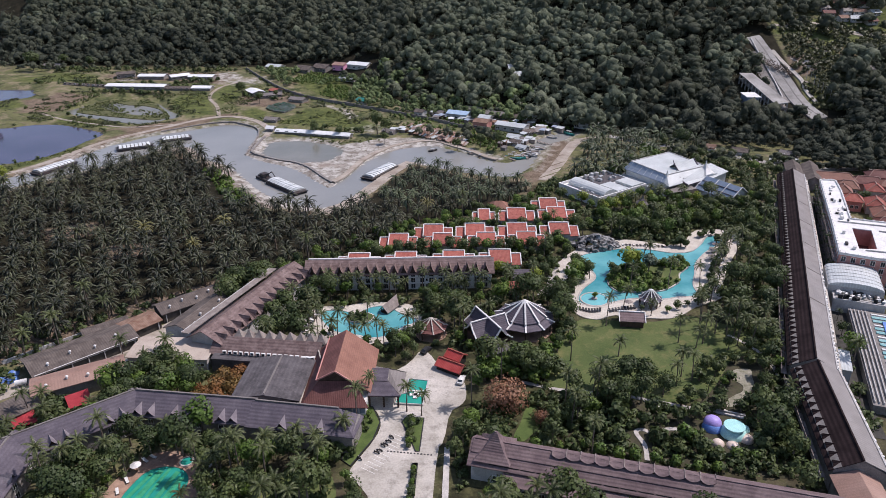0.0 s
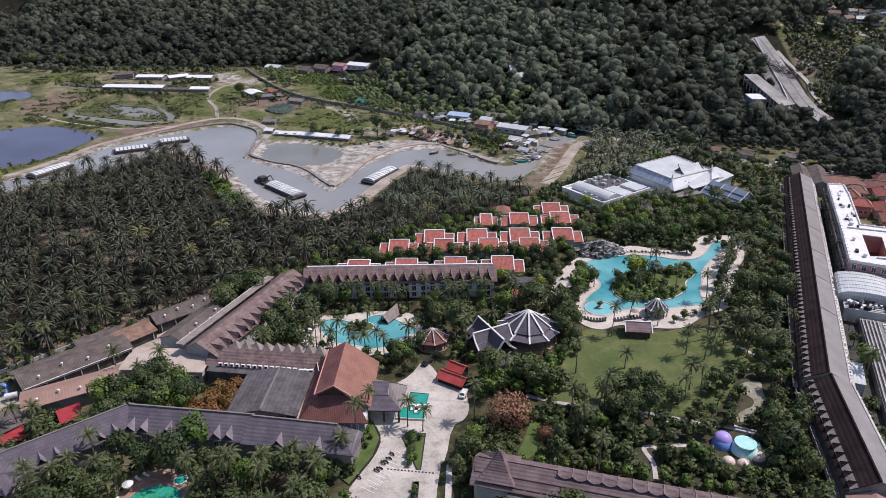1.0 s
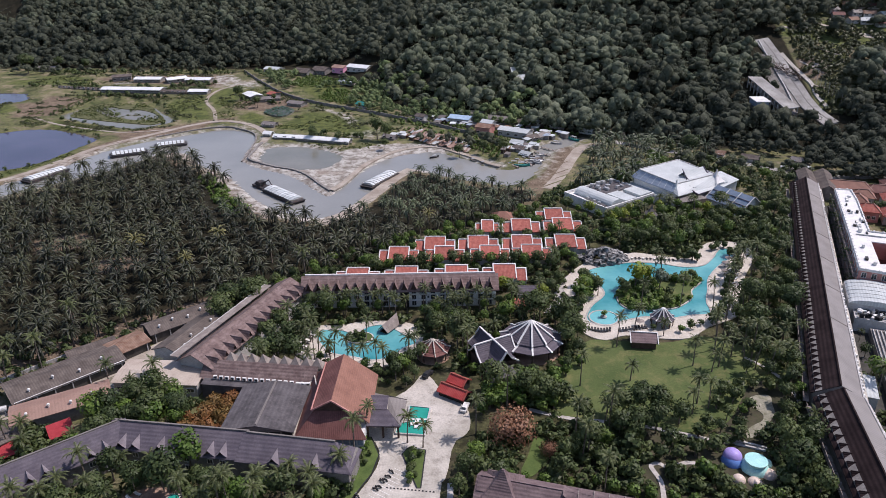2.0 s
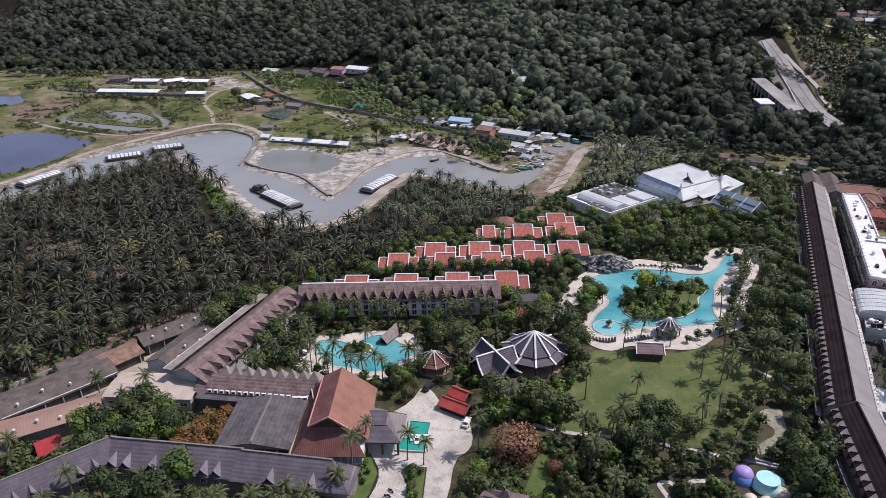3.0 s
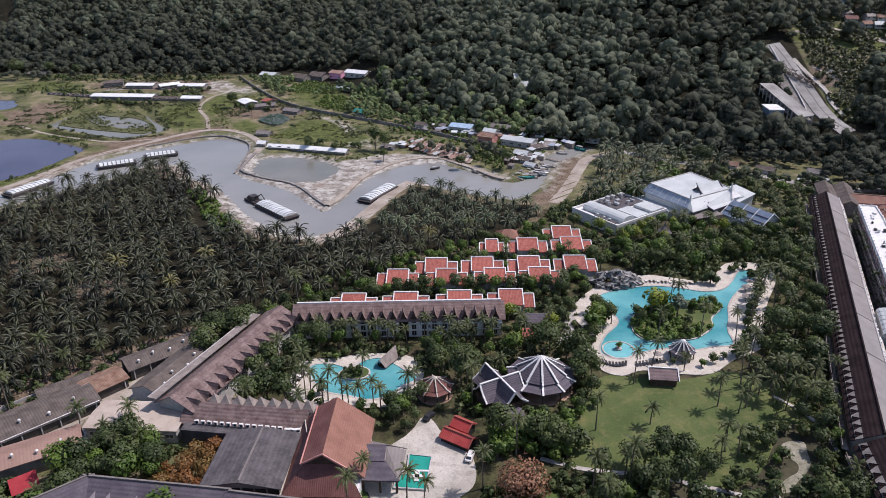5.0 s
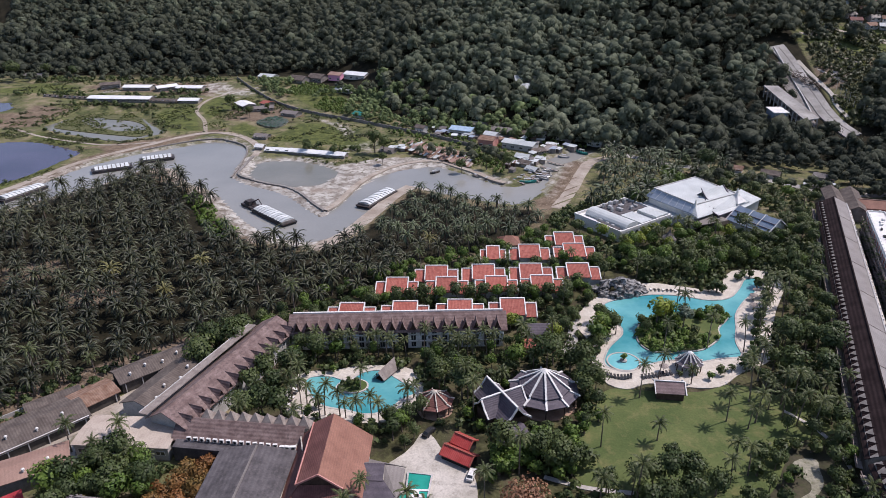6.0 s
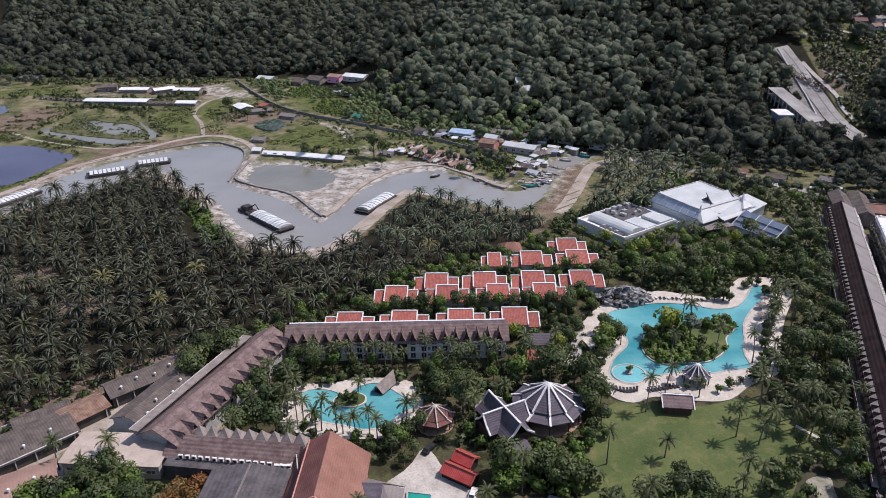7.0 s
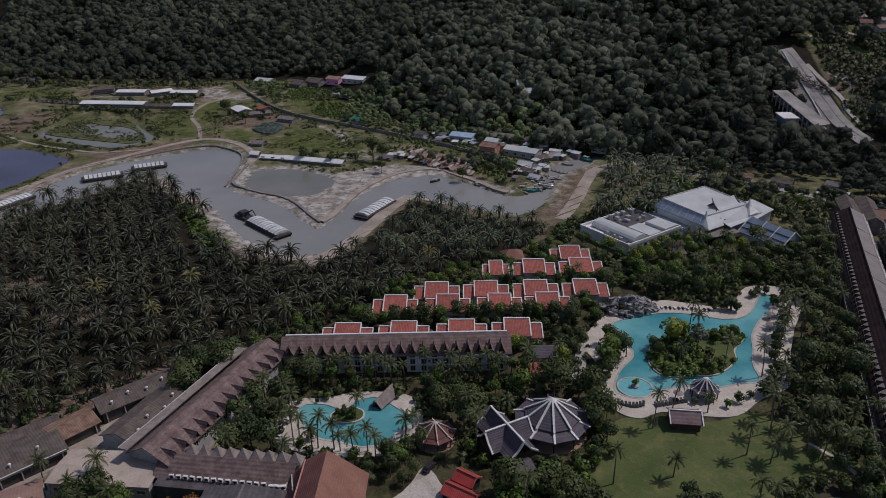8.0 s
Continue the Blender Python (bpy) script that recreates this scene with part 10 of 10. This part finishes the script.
for i in range(13):
    u = i / 33
    bx, by = 105.5 + 52 * u + 1.6 * math.sin(i * 2.7), 158 + 156 * u + 1.5 * math.cos(i * 1.9)
    if not any(inside(bx, by, lp) for lp in KEEP_CLEAR):
        (coco if i % 3 else broad)(bx, by, 2, rp.uniform(0.42, 0.6))
for i in range(26):
    x, y = rp.uniform(168, 212), rp.uniform(268, 350)
    if free(x, y):
        broad(x, y, rp.choice((2, 4, 0)), rp.uniform(0.5, 0.8))
LOW = [mesh_of("low_crown", *(lambda c: (c[0], 4, M["leaf"], c[1]))(leaf_cloud(np.random.default_rng(80 + i), (0, 0, 1.2), (1.8, 1.8, 1.5), 46, 0.52, 6))) for i in range(4)]
low = [(x, y, land(x, y) - 0.3, rg.uniform(0.6, 1.25)) for lp, _, _ in GARDENS for x, y in scatter(lp, 4.1, rp, 0.5) if free(x, y)]
low += [(x, y, land(x, y) - 0.3, rg.uniform(0.6, 1.2)) for lp in ([(0, 142), (24, 142), (56, 136), (78, 134), (86, 150), (88, 176), (74, 162), (60, 160), (20, 166), (0, 160)], [(-2, 126), (0, 142), (-4, 150), (-4.6, 142), (-4.6, 126)], [(99, 148), (110, 158), (118, 190), (112, 192), (104, 176)]) for x, y in scatter(lp, 2.5, rp, 0.5) if not any(inside(x, y, c) for c in ([(9, 144), (14, 144), (19.5, 154), (18, 161), (14, 161), (11, 153)], [(60, 144), (73, 144), (73, 156), (60, 156)], [(41.4, 136), (45, 136), (46, 149), (54, 150.4), (54, 153), (41, 152)], [(43, 151), (62, 149), (72, 156), (84, 166), (86, 182), (72, 182), (66, 165), (44, 167)])) and not near_buildings(x, y)]
low += [(x, y, land(x, y) - 0.3, rg.uniform(0.6, 1.2)) for x, y in scatter([(60, 275.5), (74, 273.5), (86, 271.5), (97, 287), (112, 287), (114, 272), (150, 320), (120, 312), (90, 318), (58, 303), (46, 290)], 2.6, rp, 0.5) if not near_buildings(x, y)] + [(x, y, land(x, y) - 0.3, rg.uniform(0.6, 1.2)) for x, y in scatter([(36, 330), (42, 338), (76, 362), (90, 378), (84, 380), (40, 352), (28, 335), (38, 318), (54, 312), (58, 306), (50, 300), (34, 312)], 2.6, rp, 0.5) if not near_buildings(x, y)]
for i in range(19):
    x = 3 + i * 4.2
    broad(x + rp.uniform(-1, 1), 125.6 - 0.222 * x + rp.uniform(-1, 0.6), rp.choice((2, 4, 0)), rp.uniform(0.42, 0.62))
mass("undergrowth", low, LOW, 4, M["leaf"], "dense green undergrowth below the garden trees", "undergrowth", rg, True)

mass("island_planting", isle, LOW, 4, M["leaf_bright"], "low green planting on the pool island", "planting", rg, True)
slope = [(x, y, land(x, y) - 0.6, rg.uniform(0.6, 1.6)) for x, y in scatter([(226, 470), (300, 440), (340, 560), (240, 600), (226, 545)], 3.4, rp, 0.5) if noise.noise(Vector((x / 14, y / 14, 2))) > -0.28]
mass("hillside_scrub", slope, LOW, 4, M["slope_scrub"], "rough scrub on the cleared hillside", "scrub", rg, True)

# ---- wooded hill ----
def far_tree(seed, radii, lobes, blades, size):
    """A lumpy crown of rounded boughs with ragged leaf sprays over them; three corners a piece, with soft normals."""
    rng = np.random.default_rng(seed)
    bm = bmesh.new()
    bmesh.ops.create_icosphere(bm, subdivisions=1, radius=1.0)
    rough = np.array([[tuple(v.co) for v in f.verts] for f in bm.faces if f.calc_center_median().z > -0.35])
    bm.free()
    vs, ns = [], []
    for i in range(lobes):
        a, out = 2.4 * i + rng.uniform(-0.4, 0.4), (0.0 if i == 0 else rng.uniform(0.4, 0.66))
        c = np.array([math.cos(a) * out * radii[0], math.sin(a) * out * radii[1], 5.2 + radii[2] * (0.5 if i == 0 else rng.uniform(-0.15, 0.35))])
        rad = np.array(radii) * (0.56 if i == 0 else rng.uniform(0.32, 0.46))
        piece = rough.reshape(-1, 3)
        lump = 1 + 0.3 * np.sin(piece[:, 0] * 5 + i) * np.sin(piece[:, 1] * 6 + 2 * i + seed) + 0.12 * np.sin(piece[:, 2] * 9 + piece[:, 0] * 7 + seed)
        vs.append(piece * lump[:, None] * rad + c)
        ns.append(unit(piece * 0.8 + 0.35 * np.sin(piece[:, [1, 2, 0]] * 11 + seed + i)))
    v, n = leaf_cloud(rng, (0, 0, 5.6), radii, blades, size, 9, 0.9, 1.25, 0.3)
    pick = np.arange(len(v)) % 4 != 3
    return mesh_of("far_crown", np.concatenate(vs + [v[pick]]), 3, M["leaf_far"], np.concatenate(ns + [n[pick]]))


FAR = [far_tree(90 + i, r, 4, 150, 0.64) for i, r in enumerate(((5.6, 5.3, 4.6), (6.4, 6.0, 5.0), (4.8, 5.0, 4.4), (5.8, 5.4, 5.8)))]
CLEARING = [(228, 474), (222, 500), (221, 556), (234, 590), (340, 606), (340, 535), (268, 528), (250, 506), (243, 486)]
wood = []
y = 400.0
while y < 1150:
    pitch = 7.0 + max(0, y - 500) * 0.004
    x = -0.63 * y - 40
    while x < 0.63 * y + 40:
        px, py = x + rg.uniform(-0.45, 0.45) * pitch, y + rg.uniform(-0.45, 0.45) * pitch
        d = py - foot_of_hill(px)
        x += pitch
        if d < -4:
            continue
        if abs(px - np.interp(py, (455, 482, 510, 552), (223, 217, 214.5, 207.5))) < 13 and 440 < py < 556 or inside(px, py, [(96, 522), (114, 520), (110, 504), (98, 507)]):
            continue
        if inside(px, py, [(180, 508), (198, 508), (210, 460), (190, 458), (176, 470)]):
            continue
        if inside(px, py, [(-190, 690), (-184, 640), (-150, 622), (-95, 598), (-84, 622), (-105, 655)]):
            continue
        if inside(px, py, CLEARING) and rg.random() < (0.95 if py < 575 else 0.75):
            continue
        hz = bare_height(np.array([px]), np.array([py]))[0]
        if hz > 152 - 0.075 * math.hypot(px, py - 30):
            continue
        size = rg.uniform(0.62, 1.0) * (1.45 if rg.random() < 0.22 else 1.05)
        if d > 225 and px > -0.5 * py:
            if rg.random() < 0.75:
                continue
            size *= 1.7
        wood.append((px, py, hz - 1.4, size * 1.1))
    y += pitch * 0.86


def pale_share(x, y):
    """How much of the wood gets the paler leaf colour, which carries light and haze: most on the middle slope, little
    in the valleys beside it.
    """
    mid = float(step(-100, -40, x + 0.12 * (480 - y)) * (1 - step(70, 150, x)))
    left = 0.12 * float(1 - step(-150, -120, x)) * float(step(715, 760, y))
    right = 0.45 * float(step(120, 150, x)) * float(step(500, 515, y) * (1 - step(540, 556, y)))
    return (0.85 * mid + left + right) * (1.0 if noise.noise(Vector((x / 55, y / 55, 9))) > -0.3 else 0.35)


# Leaf copies go by place, so colour carries the hill's light and shade.
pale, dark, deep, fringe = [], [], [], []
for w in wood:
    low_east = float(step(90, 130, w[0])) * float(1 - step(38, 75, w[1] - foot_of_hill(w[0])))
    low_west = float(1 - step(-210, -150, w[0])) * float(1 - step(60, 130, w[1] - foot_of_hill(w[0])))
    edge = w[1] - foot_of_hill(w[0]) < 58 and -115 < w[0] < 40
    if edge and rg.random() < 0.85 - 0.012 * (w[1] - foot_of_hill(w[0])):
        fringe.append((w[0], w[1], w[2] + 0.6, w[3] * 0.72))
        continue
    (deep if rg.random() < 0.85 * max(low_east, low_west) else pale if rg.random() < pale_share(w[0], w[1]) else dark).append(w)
mass("foothill_forest", deep, FAR, 3, M["leaf_deep"], "forest at the foot of the hill with shade in its dark leaf colour", "forest", rg, True)
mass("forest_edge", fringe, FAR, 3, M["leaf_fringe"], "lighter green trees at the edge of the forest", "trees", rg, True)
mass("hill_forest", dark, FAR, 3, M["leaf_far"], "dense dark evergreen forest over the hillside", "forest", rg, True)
mass("pale_hill_forest", pale, FAR, 3, M["leaf_pale"], "middle-slope forest with light and haze in its paler grey-green colour", "forest", rg, True)

# ---- trees and scrub of the fields ----
belt = []
for lp, pitch in (([(-180, 680), (-150, 662), (-90, 640), (-84, 652), (-150, 690)], 10), ([(-460, 640), (-330, 640), (-240, 640), (-200, 668), (-480, 690)], 12), ([(-60, 430), (-40, 440), (-20, 430), (16, 410), (20, 420), (0, 445)], 9), ([(100, 384), (180, 366), (226, 362), (226, 372), (180, 373), (130, 402)], 9)):
    belt += [(x, y, land(x, y), rg.uniform(0.4, 0.9)) for x, y in scatter(lp, pitch, rp, 0.5)]
belt_east = [(x, y, land(x, y), rg.uniform(0.4, 0.95)) for lp, pitch in (([(60, 455), (120, 432), (190, 425), (300, 400), (300, 380), (180, 405), (110, 420)], 7.5), ([(196, 366), (300, 330), (330, 380), (210, 425), (180, 400)], 7.5), ([(180, 366), (300, 360), (330, 420), (210, 425), (180, 400)], 7.5)) for x, y in scatter(lp, pitch, rp, 0.5)]
mass("roadside_wood", belt_east, FAR, 3, M["leaf_deep"], "trees along the back road with shade in their dark leaf colour", "trees", rg, True)
mass("field_trees", belt, FAR, 3, M["leaf_far"], "scattered trees between the fields and the village", "trees", rg, True)
for x, y, s in ((-169, 526, 0.9), (-189, 547, 1.1), (-160, 540, 0.7), (-66, 444, 1.5), (-60, 440, 1.1), (-107, 441, 0.8), (-90, 436, 0.7), (-423, 647, 1.7), (-402, 664, 1.3), (-368, 651, 1.3), (-58, 420, 0.7), (-12, 408, 0.8), (2, 412, 0.9), (14, 405, 1.0), (120, 404, 1.2), (-345, 470, 1.0)):
    broad(x, y, rp.choice((0, 1, 3)), s)
TUFT = [mesh_of("tuft", *(lambda c: (c[0], 4, M["reed"], c[1]))(leaf_cloud(np.random.default_rng(85 + i), (0, 0, 0.7), (2.6, 2.4, 1.1), 34, 0.62, 6))) for i in range(4)]
BLUE_EDGE = grown(BLUE_POND, 3.0)
scrub = []
for lp, pitch in (([(-345, 480), (-330, 560), (-300, 590), (-220, 560), (-200, 520), (-215, 480), (-260, 460)], 2.7), ([(-210, 560), (-200, 500), (-180, 500), (-150, 560), (-180, 590)], 2.8), ([(-140, 470), (-60, 450), (-50, 480), (-120, 530), (-150, 520)], 3.2), ([(-380, 560), (-300, 610), (-220, 620), (-240, 640), (-400, 640)], 3.6), ([(-300, 360), (-262, 392), (-258, 440), (-250, 450), (-246, 420), (-252, 380), (-280, 345)], 2.8), ([(-140, 452), (-110, 432), (-84, 420), (-60, 428), (-84, 440), (-120, 450)], 3.5)):
    for x, y in scatter(lp, pitch, rp, 0.5):
        if inside(x, y, MARSH) and not inside(x, y, MARSH_ISLAND) or inside(x, y, BLUE_EDGE):
            continue
        if noise.noise(Vector((x / 22, y / 22, 0))) > 0.08:
            scrub.append((x, y, land(x, y) - 0.5 if not inside(x, y, MARSH) else -0.2, rg.uniform(0.3, 0.7)))
mass("field_scrub", scrub, TUFT, 4, M["reed"], "rough scrub and reeds over the fields", "scrub", rg, True)
hedge, tufts = [], []
for line, pitch, wide in (([(-330, 462), (-313, 474), (-296, 472), (-270, 459), (-252, 448)], 3.0, 1.5), ([(-318, 506), (-297, 492), (-270, 480), (-243, 468), (-231, 473), (-215, 491), (-230, 508), (-246, 538), (-272, 560), (-306, 560), (-316, 528), (-318, 506)], 3.4, 2.2), ([(-420, 470), (-372, 500), (-340, 512), (-318, 504)], 3.6, 2.0), ([(-345, 592), (-300, 584), (-258, 582), (-224, 578)], 3.2, 2.0), ([(-219, 648), (-190, 602), (-157, 558), (-124, 531), (-87, 510), (-51, 487), (-28, 472)], 3.0, 1.4), ([(-216, 546), (-226, 560), (-224, 578)], 3.0, 2.0), ([(-262, 350), (-270, 372), (-262, 396), (-257, 425), (-252, 440)], 3.4, 2.0)):
    for a, b in zip(line, line[1:]):
        d = math.dist(a, b)
        for k in range(int(d / pitch)):
            u = (k + rp.random()) * pitch / d
            x, y = a[0] + (b[0] - a[0]) * u + rp.gauss(0, wide), a[1] + (b[1] - a[1]) * u + rp.gauss(0, wide)
            if noise.noise(Vector((x / 12, y / 12, 3))) > -0.2 and not inside(x, y, BLUE_EDGE) and not (inside(x, y, MARSH) and not inside(x, y, MARSH_ISLAND)):
                hedge.append((x, y, land(x, y) - 0.4, rg.uniform(0.35, 1.0)))
for lp in ([(-345, 470), (-340, 600), (-225, 560), (-200, 520), (-190, 490), (-250, 455)], [(-210, 560), (-196, 500), (-170, 490), (-140, 470), (-60, 452), (-50, 480), (-120, 528), (-180, 590)], [(-400, 600), (-300, 606), (-222, 620), (-240, 646), (-400, 650)], [(-420, 560), (-350, 560), (-340, 520), (-420, 500)]):
    for x, y in scatter(lp, 2.5, rp, 0.5):
        if noise.noise(Vector((x / 16, y / 9, 12))) > 0.22 and not inside(x, y, BLUE_EDGE) and gap(np.array([x]), np.array([y]), RIVER)[0] > 6 and not inside(x, y, MARSH):
            tufts.append((x, y, land(x, y) - 0.45, rg.uniform(0.4, 0.75)))
mass("field_tufts", tufts, TUFT, 4, M["slope_scrub"], "dull green tufts over the open fields", "scrub", rg, True)
mass("field_hedges", hedge, LOW, 4, M["leaf"], "dark shrubs along the dykes and in the fields", "shrubs", rg, True)
tall_grass = [(x, y, land(x, y) - 0.6, rg.uniform(0.5, 1.0)) for x, y in scatter(CREEPER, 2.6, rp, 0.5)]
mass("bank_creeper", tall_grass, LOW, 4, M["leaf_bright"], "bright green creeper on the river bank", "creeper", rg, True)


def lotus_pond():
    loop = smooth_loop([(-160, 512), (-152, 530), (-138, 516), (-143, 499)], 4)
    t = thing("lotus_pond", Matrix(), "round pond covered with lotus leaves", "pond")
    plate("water", loop, 0.2, 1.9, M["pond_green"], t)
    vs = []
    for x, y in scatter(loop, 1.5, rp, 0.5):
        r, a0 = rp.uniform(0.5, 0.9), rp.uniform(0, 6)
        z = 1.95 + rp.uniform(0, 0.5)
        tilt = (rp.uniform(-0.2, 0.2), rp.uniform(-0.2, 0.2))
        for k in range(6):
            dx, dy = r * math.cos(a0 + k * 1.047), r * math.sin(a0 + k * 1.047)
            vs.append((x + dx, y + dy, z + tilt[0] * dx + tilt[1] * dy))
    ob = new("lotus_leaves", mesh_of("lotus_leaves", np.array(vs), 6, M["lotus"]))
    ob.parent = t
    ob["kind"] = "stuff"


lotus_pond()
tagged(plate("marsh_bank", cut_corners(MARSH_ISLAND), -0.6, 0.3, M["marsh"], hole=smooth_loop(MARSH_INNER, 2)), "muddy reed-grown bank in the flooded field", "bank", kind="structure")
reeds = [(x, y, -0.2, rg.uniform(0.25, 0.55)) for x, y in scatter(MARSH_ISLAND, 2.6, rp, 0.5) if noise.noise(Vector((x / 9, y / 9, 5))) > (0.25 if inside(x, y, MARSH_INNER) else -0.1)]
mass("marsh_reeds", reeds, TUFT, 4, M["reed"], "reeds and scrub on the marsh bank", "reeds", rg, True)
# banana plants and low trees between the wall and the foothill houses
crop = [(x, y, land(x, y) - 0.4, rg.uniform(0.5, 0.95)) for lp in ([(-166, 600), (-154, 634), (-112, 610), (-131, 588), (-154, 590)], [(-130, 554), (-126, 584), (-104, 572), (-100, 534), (-114, 539)]) for x, y in scatter(lp, 3.0, rp, 0.5)]
mass("banana_plants", crop, LOW, 4, M["banana"], "bright green banana plants behind the wall", "banana plants", rg, True)
grove = [(x, y, land(x, y), rg.uniform(0.32, 0.62)) for lp in ([(-205, 640), (-186, 612), (-160, 576), (-150, 590), (-170, 606), (-160, 634), (-190, 650)], [(-135, 552), (-130, 590), (-112, 606), (-98, 590), (-128, 586), (-134, 560)], [(-100, 532), (-60, 500), (-20, 488), (-30, 505), (-60, 520), (-96, 590), (-104, 575)]) for x, y in scatter(lp, 5.2, rp, 0.5)]
mass("foothill_grove", grove, FAR, 3, M["leaf_fringe"], "low trees behind the boundary wall", "trees", rg, True)
yards = [(x, y, land(x, y) - 0.3, rg.uniform(0.35, 1.0)) for x, y in scatter([(-60, 466), (-30, 452), (0, 436), (14, 410), (30, 424), (44, 446), (64, 456), (40, 474), (10, 492), (-30, 506), (-60, 500)], 3.4, rp, 0.5) if not near_buildings(x, y) and noise.noise(Vector((x / 10, y / 10, 21))) > -0.1 and gap(np.array([x]), np.array([y]), RIVER)[0] > 3]
mass("village_growth", yards, LOW, 4, M["banana"], "green bushes between the village houses", "shrubs", rg, True)
ridge = [(x, y, land(x, y) - 0.3, rg.uniform(0.5, 0.95)) for x, y in scatter([(-46, 472), (-12, 440), (-2, 449), (16, 420), (10, 402), (1, 416), (-14, 434), (-46, 462)], 2.8, rp, 0.5)]
farm_bush = [(x, y, land(x, y) - 0.3, rg.uniform(0.5, 1.5)) for lp in ([(-345, 584), (-225, 571), (-225, 581), (-335, 594)], [(-262, 588), (-226, 584), (-226, 602), (-262, 605)], [(-400, 640), (-225, 638), (-225, 655), (-400, 660)], [(-192, 548), (-176, 532), (-150, 538), (-150, 546), (-180, 560)], [(-125, 452), (-80, 440), (-70, 446), (-76, 452), (-120, 460)], [(-345, 560), (-300, 566), (-250, 558), (-250, 552), (-300, 558), (-345, 548)], [(-395, 590), (-330, 590), (-330, 598), (-395, 600)], [(-100, 522), (-52, 494), (-30, 480), (-34, 488), (-60, 506)]) for x, y in scatter(lp, 4.0, rp, 0.5) if noise.noise(Vector((x / 11, y / 11, 7))) > -0.12]
mass("farm_shrubs", farm_bush, LOW, 4, M["leaf"], "dark shrubs and low trees round the farm sheds", "shrubs", rg, True)
mass("bank_shrubs", ridge, LOW, 4, M["banana"], "green shrubs on the bank below the village", "shrubs", rg, True)
